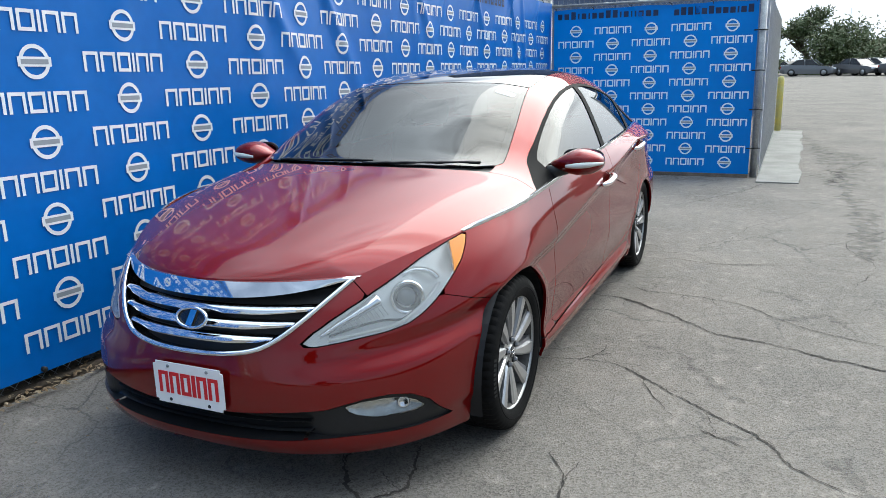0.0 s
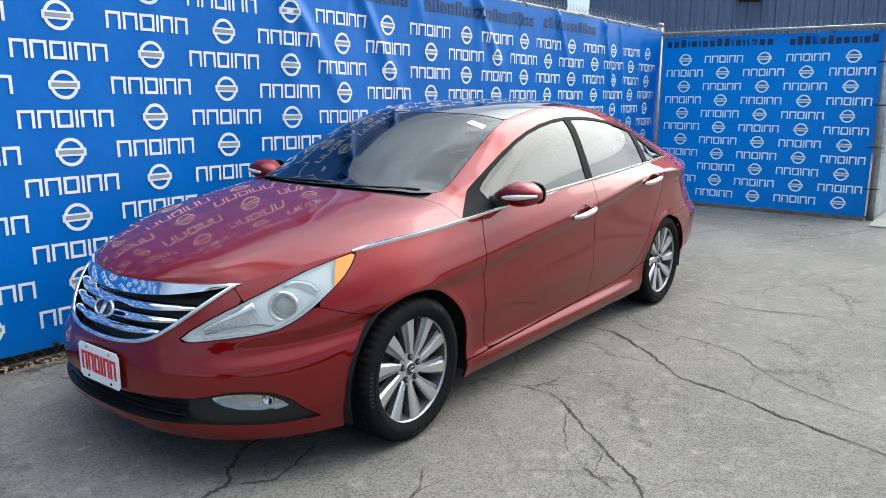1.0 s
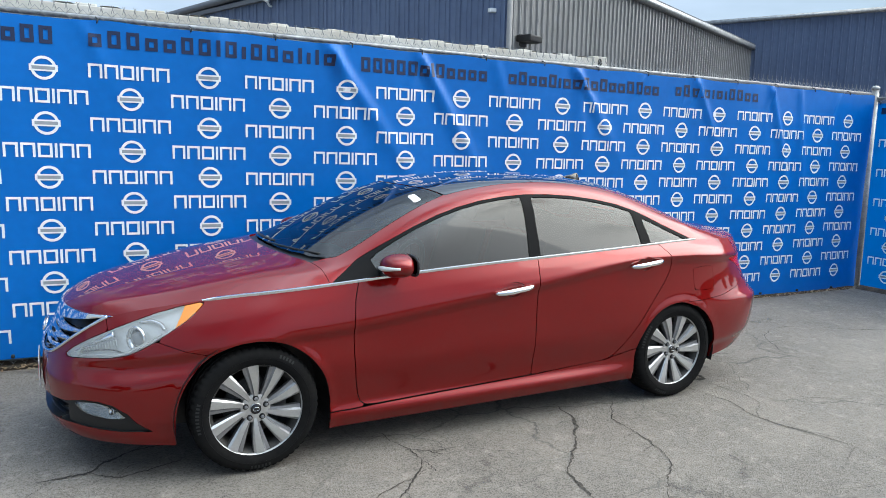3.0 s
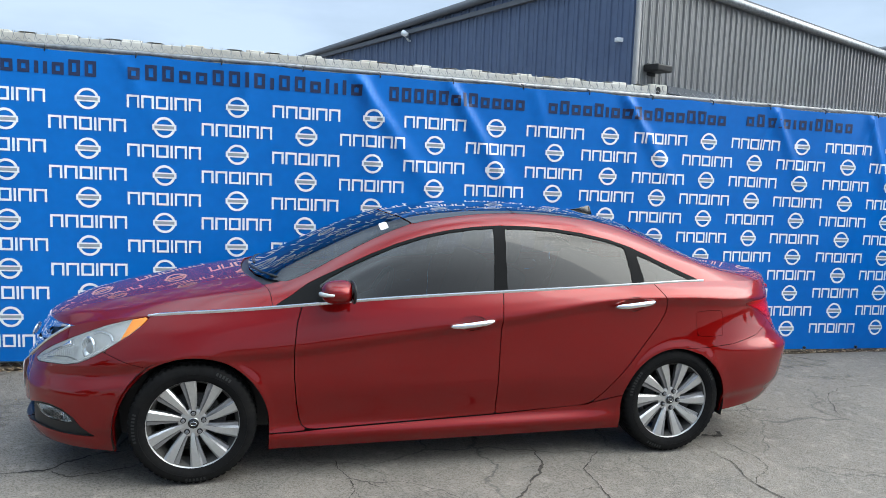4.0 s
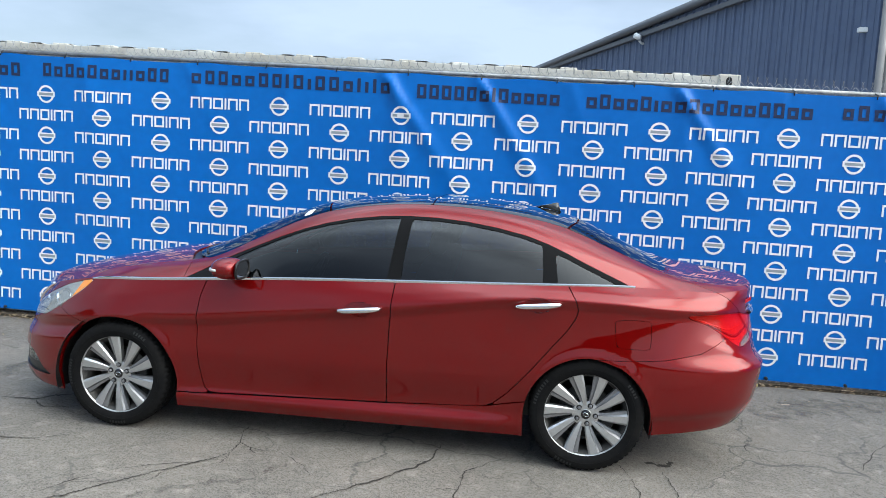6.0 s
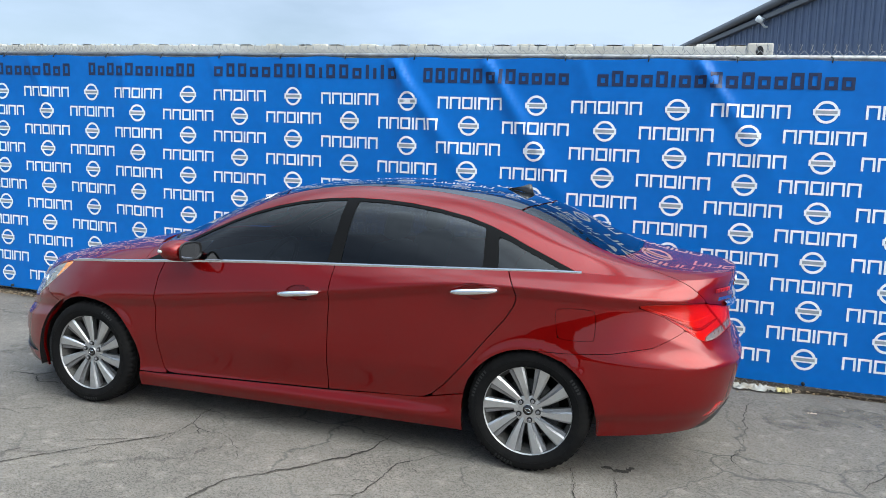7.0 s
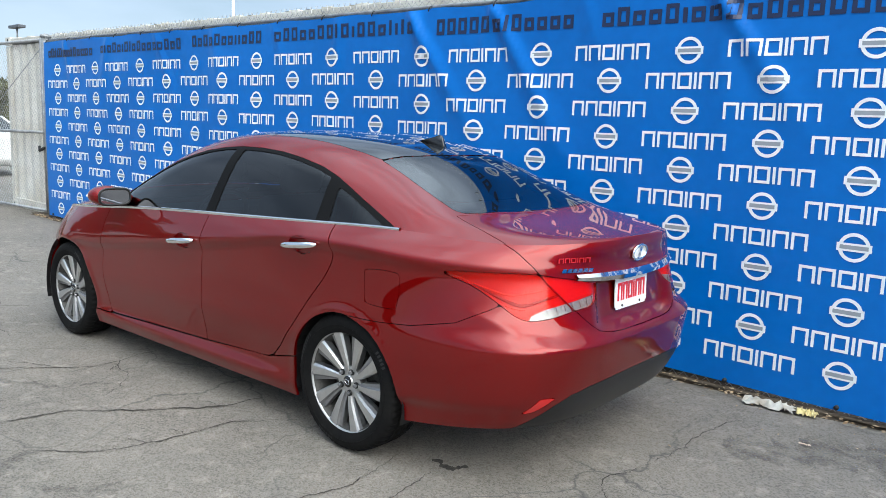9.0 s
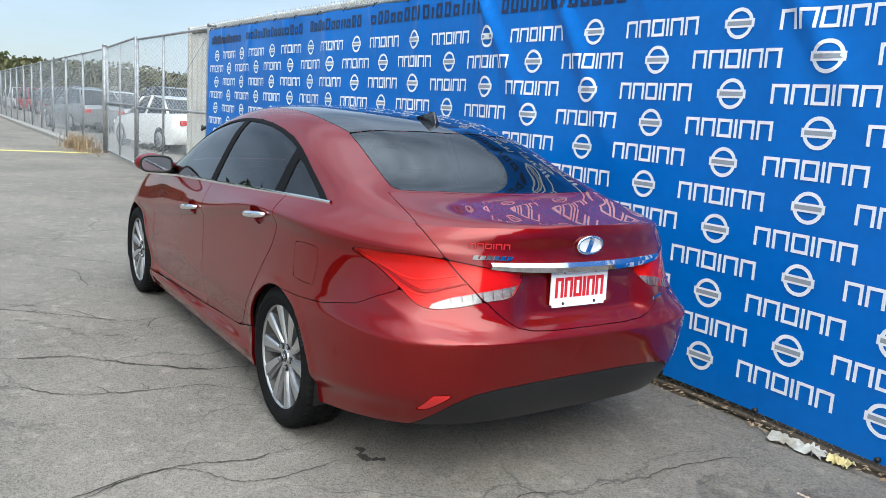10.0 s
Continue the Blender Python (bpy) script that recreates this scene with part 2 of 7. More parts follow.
# ---- ground ----
def ground_z(x, y):
    along = max(smoothstep(y, 0.95, 1.25), smoothstep(-x, 2.7, 5.0), smoothstep(x, 3.0, 6.0))
    rise = -0.0185 * max(x, -9.0) if x < 0 else -0.005 * min(x, 8.0)
    return rise * along * (1 - 0.8 * smoothstep(abs(x), 30, 200))
def ground_material():
    """Old sun-bleached asphalt: pale aggregate, dark binder, soft stains and worn patches."""
    m = bpy.data.materials.new("old_asphalt")
    m.use_nodes = True
    n, l = m.node_tree.nodes, m.node_tree.links
    b = n["Principled BSDF"]
    co = n.new("ShaderNodeTexCoord")

    def tex(kind, scale, detail=4.0, rough=0.55):
        t = n.new(kind)
        t.inputs["Scale"].default_value = scale
        if "Detail" in t.inputs:
            t.inputs["Detail"].default_value, t.inputs["Roughness"].default_value = detail, rough
        l.new(co.outputs["Object"], t.inputs["Vector"])
        return t

    def ramp(src, lo, hi, a, c):
        r = n.new("ShaderNodeMapRange")
        for k, v in zip(("From Min", "From Max", "To Min", "To Max"), (lo, hi, a, c)):
            r.inputs[k].default_value = v
        l.new(src, r.inputs["Value"])
        return r.outputs["Result"]

    def mix(a, c, f, mode="MIX"):
        x = n.new("ShaderNodeMix")
        x.data_type, x.blend_type = "RGBA", mode
        for k, v in (("A", a), ("B", c)):
            if isinstance(v, tuple):
                x.inputs[k].default_value = (*v, 1)
            else:
                l.new(v, x.inputs[k])
        if isinstance(f, float):
            x.inputs["Factor"].default_value = f
        else:
            l.new(f, x.inputs["Factor"])
        return x.outputs["Result"]

    stones = tex("ShaderNodeTexVoronoi", 120.0)
    fine = tex("ShaderNodeTexNoise", 210.0, 2.0)
    mid = tex("ShaderNodeTexNoise", 9.0, 6.0, 0.65)
    big = tex("ShaderNodeTexNoise", 0.75, 6.0, 0.6)
    streak = tex("ShaderNodeTexNoise", 2.6, 8.0, 0.7)
    base = mix((0.092, 0.078, 0.064), (0.174, 0.150, 0.124), ramp(big.outputs["Fac"], 0.35, 0.65, 0, 1))
    base = mix(base, (0.096, 0.087, 0.077), ramp(streak.outputs["Fac"], 0.52, 0.74, 0, 0.75))
    base = mix(base, (0.325, 0.288, 0.242), ramp(mid.outputs["Fac"], 0.54, 0.72, 0, 0.6))
    stone_tone = n.new("ShaderNodeSeparateColor")
    l.new(stones.outputs["Color"], stone_tone.inputs["Color"])
    base = mix(base, (0.56, 0.52, 0.46), ramp(stone_tone.outputs["Red"], 0.72, 1.0, 0, 0.20))
    base = mix(base, (0.06, 0.06, 0.06), ramp(stone_tone.outputs["Green"], 0.82, 1.0, 0, 0.17))
    base = mix(base, (0.05, 0.05, 0.05), ramp(fine.outputs["Fac"], 0.55, 0.75, 0, 0.17))
    bend = n.new("ShaderNodeVectorMath")
    bend.operation = "MULTIPLY_ADD"
    warp = tex("ShaderNodeTexNoise", 1.7, 5.0, 0.6)
    l.new(warp.outputs["Color"], bend.inputs[0])
    bend.inputs[1].default_value = (0.55, 0.55, 0.0)
    l.new(co.outputs["Object"], bend.inputs[2])
    cells = n.new("ShaderNodeTexVoronoi")
    cells.feature = "DISTANCE_TO_EDGE"
    cells.inputs["Scale"].default_value = 1.15
    l.new(bend.outputs["Vector"], cells.inputs["Vector"])
    line = ramp(cells.outputs["Distance"], 0.0, 0.012, 1, 0)
    where = ramp(tex("ShaderNodeTexNoise", 0.55, 3.0).outputs["Fac"], 0.46, 0.60, 0, 0.8)
    both = n.new("ShaderNodeMath")
    both.operation = "MULTIPLY"
    l.new(line, both.inputs[0])
    l.new(where, both.inputs[1])
    base = mix(base, (0.06, 0.057, 0.052), both.outputs[0])
    l.new(base, b.inputs["Base Color"])
    b.inputs["Roughness"].default_value = 0.88
    h = n.new("ShaderNodeMath")
    h.operation = "ADD"
    l.new(stones.outputs["Distance"], h.inputs[0])
    l.new(mid.outputs["Fac"], h.inputs[1])
    bp = n.new("ShaderNodeBump")
    bp.inputs["Strength"].default_value, bp.inputs["Distance"].default_value = 0.45, 0.008
    l.new(h.outputs[0], bp.inputs["Height"])
    l.new(bp.outputs["Normal"], b.inputs["Normal"])
    return m


GROUND = ground_material()
xs = sorted({round(float(v), 3) for v in np.concatenate([np.linspace(-12, 12, 81), np.geomspace(12.5, 700, 26), -np.geomspace(12.5, 700, 26)])})
ys = sorted({round(float(v), 3) for v in np.concatenate([np.linspace(-8, 6, 57), np.geomspace(6.5, 700, 24), -np.geomspace(8.5, 700, 24)])})
verts = [(x, y, ground_z(x, y)) for x in xs for y in ys]
w = len(ys)
ground = solid("ground", verts, [(i * w + j, (i + 1) * w + j, (i + 1) * w + j + 1, i * w + j + 1) for i in range(len(xs) - 1) for j in range(w - 1)], GROUND, smooth=True)
tagged(ground, "cracked sun-bleached grey asphalt car park", "ground", kind="structure")
TAR = material("crack_shadow", (0.034, 0.030, 0.026), rough=0.95, second=(0.070, 0.060, 0.050), blotch=20, vary=0.3, grain=90)
STAIN = material("tar_stain", (0.075, 0.070, 0.063), rough=0.9, second=(0.10, 0.093, 0.083), blotch=9, vary=0.3, grain=80)
worn, fade_out = STAIN.node_tree.nodes.new("ShaderNodeTexNoise"), STAIN.node_tree.nodes.new("ShaderNodeMapRange")
worn.inputs["Scale"].default_value, worn.inputs["Detail"].default_value = 11.0, 7.0
fade_out.inputs["From Min"].default_value, fade_out.inputs["From Max"].default_value, fade_out.inputs["To Max"].default_value = 0.36, 0.70, 0.42
STAIN.node_tree.links.new(STAIN.node_tree.nodes["Texture Coordinate"].outputs["Object"], worn.inputs["Vector"])
STAIN.node_tree.links.new(worn.outputs["Fac"], fade_out.inputs["Value"])
STAIN.node_tree.links.new(fade_out.outputs["Result"], STAIN.node_tree.nodes["Principled BSDF"].inputs["Alpha"])


def crack(points, width, name="crack", mat=TAR, seed=0, wander=0.02):
    """A ragged crack along a few points of the ground, with a mouth that opens and closes."""
    rnd = random.Random(seed)
    line = rounded(points, 30, False)
    verts = []
    n = len(line)
    for i, (x, y) in enumerate(line):
        a, c = line[max(i - 1, 0)], line[min(i + 1, n - 1)]
        d = (c - a) / max(np.linalg.norm(c - a), 1e-6)
        off = wander * (noise.noise((x * 9 + seed, y * 9, 0)) + 0.5 * noise.noise((x * 31, y * 31, seed)) + 0.35 * noise.noise((x * 75, y * 75, seed + 3)))
        fade = min(1.0, 0.25 + 6 * min(i, n - 1 - i) / n)
        mouth = 0.62 + 0.75 * noise.noise((x * 5, y * 5, seed + 7)) + 0.45 * noise.noise((x * 22, y * 22, seed + 9))
        px, py = x - d[1] * off, y + d[0] * off
        for s in (-1, 1):
            hw = width * fade * max(0.16, mouth + 0.55 * (rnd.random() - 0.5)) / 2
            qx, qy = px - d[1] * hw * s, py + d[0] * hw * s
            verts.append((qx, qy, ground_z(qx, qy) + 0.004))
    faces = [(2 * i, 2 * i + 1, 2 * i + 3, 2 * i + 2) for i in range(n - 1)]
    return tagged(solid(name, verts, faces, mat, ground), kind="structure")


CRACKS = [
    ([(0.573, -0.70), (0.515, -1.0), (0.23, -1.37), (0.05, -1.58), (-0.03, -1.85), (-0.14, -2.13), (-0.215, -2.35), (-0.28, -2.56), (-0.42, -3.1), (-0.40, -3.8)], 0.022),
    ([(-0.645, -0.70), (-0.60, -0.95), (-0.588, -1.14), (-0.80, -1.40), (-1.0, -1.63), (-1.17, -1.86), (-1.38, -1.97), (-1.55, -2.3)], 0.014),
    ([(-2.40, -0.60), (-2.18, -0.57), (-2.10, -0.48), (-1.95, -0.39), (-1.86, -0.30), (-1.78, 0.0)], 0.026),
    ([(-2.18, -0.58), (-2.04, -0.68), (-1.90, -0.66), (-1.71, -0.61)], 0.018),
    ([(-2.34, -0.60), (-2.60, -0.95), (-2.9, -1.2), (-3.3, -1.7)], 0.014),
    ([(-0.56, -1.02), (-0.255, -1.095), (-0.03, -1.32)], 0.008),
    ([(0.975, -0.81), (0.77, -1.05), (0.74, -1.3), (0.71, -1.5), (0.60, -1.73), (0.33, -1.99), (0.1, -2.5)], 0.012),
    ([(1.62, -0.72), (1.665, -0.97), (1.685, -1.16), (1.62, -1.46), (1.80, -1.9)], 0.010),
    ([(2.66, 0.95), (2.56, 0.6), (2.525, 0.0), (2.44, -0.32), (2.53, -0.47), (2.75, -0.62), (2.95, -1.0)], 0.009),
    ([(1.86, -0.80), (1.87, -1.2), (1.63, -1.46), (1.75, -2.0), (1.6, -2.6)], 0.010),
    ([(-2.9, -1.71), (-2.59, -1.48), (-2.27, -1.22), (-1.82, -1.21), (-1.58, -1.09)], 0.012),
    ([(-1.27, -1.82), (-1.08, -1.50), (-0.60, -1.23)], 0.009),
    ([(2.2, -1.25), (2.6, -1.5), (3.1, -1.6), (3.6, -1.9), (4.4, -2.2)], 0.009),
    ([(3.0, -0.55), (3.4, 0.0), (3.9, 0.15), (4.5, -0.2), (5.4, -0.5), (6.4, -1.2)], 0.012),
    ([(1.2, -2.3), (1.9, -2.5), (2.6, -2.35), (3.4, -2.75), (4.6, -2.9)], 0.010),
    ([(4.2, -0.9), (5.3, -1.4), (6.2, -1.7), (7.5, -2.5), (9.5, -3.2)], 0.02),
]
for k, (pts, wd) in enumerate(CRACKS):
    crack(pts, wd * 0.78, seed=k)
    rnd = random.Random(200 + k)
    for j in range(1, len(pts) - 1):
        if wd > 0.0095 and rnd.random() < 0.55:
            (x0, y0), (x1, y1) = pts[j], pts[j + 1]
            dx, dy, turn = x1 - x0, y1 - y0, rnd.choice((-1, 1)) * rnd.uniform(0.5, 1.1)
            ux, uy = dx * math.cos(turn) - dy * math.sin(turn), dx * math.sin(turn) + dy * math.cos(turn)
            size = rnd.uniform(0.10, 0.26) / max(math.hypot(ux, uy), 1e-6)
            crack([(x0, y0), (x0 + ux * size * 0.5, y0 + uy * size * 0.5 + 0.015), (x0 + ux * size, y0 + uy * size)], wd * 0.36, seed=300 + 20 * k + j)
for k, (pts, wd) in enumerate([([(0.42, -1.9), (0.50, -2.02), (0.60, -2.10)], 0.11), ([(1.77, -0.72), (1.87, -0.705), (1.95, -0.665)], 0.035), ([(-1.9, -2.5), (-1.5, -2.2), (-1.2, -2.15)], 0.10), ([(3.3, 0.55), (3.7, 0.42), (4.1, 0.45)], 0.10), ([(1.0, -1.75), (0.9, -1.95), (0.62, -2.15), (0.2, -2.3)], 0.05), ([(-0.2, -1.2), (-0.45, -1.5), (-0.85, -1.75)], 0.06), ([(14.5, -1.9), (11.4, -2.28), (8.0, -2.44), (5.4, -2.51), (3.4, -2.55), (2.0, -2.45)], 0.34), ([(9.0, -3.4), (6.0, -3.3), (4.2, -3.6)], 0.5), ([(6.3, -2.35), (7.4, -2.6), (8.6, -2.75), (10.0, -2.6)], 0.6), ([(-2.9, -0.3), (-2.7, 0.3), (-2.75, 0.8)], 0.35), ([(2.7, 0.4), (3.3, 0.8), (4.2, 0.95)], 0.4)]):
    crack(pts, wd, "tar_stain", STAIN if k != 1 else TAR, seed=40 + k, wander=0.05)
# pale pavement beside the side fence, dark joint of the road further on
verts, faces = [], []
for k in range(121):
    x = 6.1 + 7.9 * k / 120
    edge = -2.02 - 0.06 * noise.noise((x * 0.8, 0, 2)) - 0.035 * noise.noise((x * 2.3, 0, 2)) - 0.02 * noise.noise((x * 7, 0, 5)) - 0.012 * (x - 6)
    for y in (-1.52, edge):
        verts += [(x, y, ground_z(x, y) + 0.016), (x, y, ground_z(x, y) - 0.02)]
for k in range(120):
    a = 4 * k
    faces += [(a, a + 2, a + 6, a + 4), (a + 2, a + 3, a + 7, a + 6)]
faces += [(0, 1, 3, 2)]
tagged(solid("pavement", verts, faces, CONCRETE), "pale worn concrete pavement strip beside the fence", "pavement", kind="structure")
crack([(26.0, 1.0), (27.0, -1.3), (30.0, -3.5), (33.0, -5.4), (36, -7.5)], 0.30, "road_joint", STAIN, 90, 0.1)

# ---- fence and banners ----
def fence_z(x):
    """The fence follows a slight fall of the ground."""
    return -0.0155 * x


FOLDS = [(-6.4, 0.35, 0.5, 0.020, 0.07), (-5.2, -0.30, 0.6, 0.014, 0.09), (-4.1, 0.45, 0.7, 0.018, 0.08), (-3.0, 0.2, 0.9, 0.016, 0.10), (-2.05, 0.5, 0.5, 0.014, 0.07), (-1.1, -0.15, 1.4, 0.018, 0.09),
         (-0.30, 0.72, 0.75, 0.042, 0.075), (-0.22, 0.15, 0.9, 0.022, 0.07), (0.50, 0.62, 0.85, 0.040, 0.07), (0.52, -0.25, 0.5, 0.018, 0.06), (1.25, 0.35, 0.6, 0.012, 0.08),
         (2.10, 0.70, 0.55, 0.042, 0.065), (2.15, 0.10, 0.9, 0.018, 0.07), (2.95, -0.5, 0.5, 0.016, 0.06), (3.65, 0.55, 0.6, 0.030, 0.06), (3.70, -0.45, 0.5, 0.024, 0.06), (4.75, 0.35, 0.9, 0.036, 0.05),
         (4.80, -0.35, 0.5, 0.026, 0.05), (5.25, 0.1, 1.6, 0.022, 0.06), (5.9, -0.4, 0.6, 0.020, 0.06)]


def billow(x, z, shift=0.0):
    """How far the sheet stands off its plane: broad waves, hanging folds from the ties, small puckers."""
    top = 2.41 + fence_z(x)
    d = top - z
    b = 0.010 * math.sin(1.7 * x + shift) * math.sin(1.2 * z + 0.8) + 0.006 * math.sin(4.3 * x + 1.1 + shift)
    b += 0.010 * math.sin(2.6 * x + 0.9 * z + shift) * min(1.0, d / 0.4)
    for x0, slope, reach, amp, wide in FOLDS:
        off = x - x0 - slope * d
        w = wide * (0.55 + 0.9 * d)
        if abs(off) < 3 * w:
            b += amp * math.exp(-((off / w) ** 2)) * math.exp(-((d / reach) ** 2)) * min(1.0, 0.35 + d / 0.1)
    b += 0.004 * noise.noise((x * 2.3 + shift, z * 2.1, 0.3)) + 0.0016 * noise.noise((x * 7, z * 7, shift))
    return b


class Sheet:
    """A banner: turns (along, height) into a place just before its plane."""

    def __init__(self, along_x, base, shift):
        self.along_x, self.base, self.shift = along_x, base, shift

    def at(self, a, z, proud=0.0):
        if self.along_x:
            return (a, self.base - billow(a, z, self.shift) - proud, z)
        return (self.base - 0.6 * billow(-a, z, self.shift) - proud, a, z)


def annulus(r0, r1, n=22):
    pts = [(r * math.cos(2 * math.pi * k / n), r * math.sin(2 * math.pi * k / n)) for k in range(n) for r in (r0, r1)]
    return pts, [(2 * k, 2 * k + 1, (2 * k + 3) % (2 * n), (2 * k + 2) % (2 * n)) for k in range(n)]


def strip(u0, u1, v0, v1, cuts=1):
    """A flat bar cut into a few cells, to follow the folds."""
    pts = [(u0 + (u1 - u0) * k / cuts, v) for k in range(cuts + 1) for v in (v0, v1)]
    return pts, [(2 * k, 2 * k + 2, 2 * k + 3, 2 * k + 1) for k in range(cuts)]


def printed(name, sheet, centre, shapes, mats, parent, mirror=1, proud=0.0040, slope=0.0):
    """Flat printed shapes laid on the sheet; shapes: (points, faces, material index, extra height)."""
    verts, faces, idx = [], [], []
    for pts, fs, m, extra in shapes:
        o = len(verts)
        verts += [sheet.at(centre[0] + mirror * u, centre[1] + v + slope * u, proud + extra) for u, v in pts]
        faces += [tuple(i + o for i in f) for f in fs]
        idx += [m] * len(fs)
    ob = solid(name, verts, faces, mats, parent, index=idx)
    return ob if len(shapes) > 1 else tagged(ob, kind="stuff")


def box_row(widths, heights, gap, stroke, foot, arches=()):
    """Plain hollow boxes, arches and bars in a row, in place of writing."""
    total = sum(widths) + gap * (len(widths) - 1)
    pts, fs = [], []
    u = -total / 2
    for k, (w, h) in enumerate(zip(widths, heights)):
        o = len(pts)
        if w < 3 * stroke:
            pts += [(u, foot), (u + w, foot), (u + w, foot + h), (u, foot + h)]
            fs.append((o, o + 1, o + 2, o + 3))
        else:
            us = [u, u + stroke, u + w / 2, u + w - stroke, u + w]
            vs = [foot, foot + stroke, foot + h - stroke, foot + h]
            pts += [(a, v) for a in us for v in vs]
            for p in range(4):
                for q in range(3):
                    if p in (0, 3) or q == 2 or (q == 0 and k not in arches):
                        fs.append((o + 4 * p + q, o + 4 * p + 4 + q, o + 4 * p + 5 + q, o + 4 * p + 1 + q))
        u += w + gap
    return pts, fs


def word_shapes(width=0.53, height=0.096, stroke=0.0165):
    """A row of plain hollow boxes and one bar in place of a name."""
    gap = width * 0.026
    unit = (width - 5 * gap - stroke) / 5
    return [(*box_row([unit, unit, unit, stroke, unit, unit], [height] * 6, gap, stroke, -height / 2, (0, 1, 4, 5)), 0, 0.0)]


def badge_shapes():
    return [(*annulus(0.060, 0.079), 0, 0.0), (*strip(-0.086, 0.086, -0.022, 0.022, 3), 0, 0.0008), (*strip(-0.070, 0.070, -0.011, 0.011, 3), 1, 0.0016)]


def line_shapes(count, width, height, rnd):
    """A row of plain dark boxes and bars in place of an address or a number."""
    cell = width / count
    widths = [cell * (0.28 if rnd.random() < 0.2 else 0.80) for _ in range(count)]
    heights = [height * (1.0 if rnd.random() < 0.3 else 0.76) for _ in range(count)]
    gap = (width - sum(widths)) / (count - 1)
    return [(*box_row(widths, heights, gap, min(0.025, cell * 0.30), -height / 2), 0, 0.0)]


def make_banner(name, sheet, a0, a1, bottom, top, slope, label):
    n, m = int((a1 - a0) / 0.032), 76
    verts = []
    for i in range(n + 1):
        a = a0 + (a1 - a0) * i / n
        lo, hi = bottom + slope * a, top + slope * a
        hi += -0.012 + 0.012 * abs(math.cos(a * 3.4)) ** 6
        for j in range(m + 1):
            verts.append(sheet.at(a, lo + (hi - lo) * j / m))
    w = m + 1
    faces = [(i * w + j, (i + 1) * w + j, (i + 1) * w + j + 1, i * w + j + 1) for i in range(n) for j in range(m)]
    base = len(verts)
    verts += [(x + (0.004 if not sheet.along_x else 0), y + (0.004 if sheet.along_x else 0), z) for x, y, z in verts]
    if sheet.along_x:
        faces += [tuple(i + base for i in f[::-1]) for f in faces]
    else:
        verts = verts[:base]
    return tagged(solid(name, verts, faces, VINYL if sheet.along_x else VINYL_LIT, smooth=True), label, "banner")


def droop(x):
    """How the printed rows rise and fall along the sheet."""
    return float(np.interp(x, [-6.6, -3.4, -2.27, -1.19, -0.12, 0.92, 2.0, 4.0, 6.1], [0.079, 0.064, 0.045, 0.035, 0.0, -0.024, -0.046, -0.058, -0.067]))


def column_x(i):
    """Where a printed column stands; the folds take up cloth between some of them."""
    return float(np.interp(i, [-14, -6, -4, -2, 0, 1, 2, 3, 4, 5, 6, 8, 12], [-7.68, -3.360, -2.266, -1.195, -0.130, 0.392, 0.930, 1.470, 1.988, 2.488, 2.984, 4.010, 6.110]))


def row_pitch(x):
    return float(np.interp(x, [-2.0, 0.0, 1.4, 2.5], [0.1822, 0.1805, 0.1770, 0.1768]))


main_sheet = Sheet(True, 1.292, 0.0)
banner = make_banner("banner", main_sheet, -6.98, 6.56, 0.085, 2.41, -0.0155, "long blue vinyl banner with white marks, tied along a fence")
rnd = random.Random(4)
WORD, BADGE = word_shapes(), badge_shapes()
for k in range(11):
    for i in range(-14, 13):
        a = column_x(i)
        z = 2.055 + droop(a) - row_pitch(a) * k
        if not -6.72 < a < 6.30:
            continue
        if (i + k) % 2 == 0:
            printed("printed_badge", main_sheet, (a, z), BADGE, [PRINT_WHITE, PRINT_GREY], banner, slope=-0.0155)
        else:
            printed("printed_word", main_sheet, (a, z), WORD, [PRINT_WHITE], banner, slope=-0.0155)
for k in range(-2, 2):
    for c, width, count in ((-1.109 + 3.38 * k, 1.754, 17), (0.586 + 3.38 * k, 1.18, 12)):
        if -6.9 < c - width / 2 and c + width / 2 < 6.5:
            printed("printed_line", main_sheet, (c, 2.272 + droop(c)), line_shapes(count, width, 0.115, rnd), [PRINT_NAVY], banner, slope=-0.0155)
printed("printed_line", main_sheet, (-6.3, 2.272 + droop(-6.3)), line_shapes(11, 1.08, 0.115, rnd), [PRINT_NAVY], banner, slope=-0.0155)

side_sheet = Sheet(False, 6.60, 2.0)
side_banner = make_banner("side_banner", side_sheet, -1.40, 1.27, 0.005, 2.225, 0.0, "blue vinyl banner with white marks on a side fence")
SMALL = word_shapes(0.50, 0.094)
for k in range(11):
    for i in range(0, 6):
        a = 0.953 - 0.512 * i
        z = 1.923 - 0.177 * k
        if a < -1.2:
            continue
        if (i + k) % 2 == 0:
            printed("printed_badge", side_sheet, (a, z), BADGE, [PRINT_WHITE, PRINT_GREY], side_banner, -1)
        else:
            printed("printed_word", side_sheet, (a, z), SMALL, [PRINT_WHITE], side_banner, -1)
printed("printed_line", side_sheet, (0.53, 2.135), line_shapes(17, 1.37, 0.10, rnd), [PRINT_NAVY], side_banner, -1)
printed("printed_line", side_sheet, (-0.85, 2.125), line_shapes(12, 0.98, 0.10, rnd), [PRINT_NAVY], side_banner, -1)


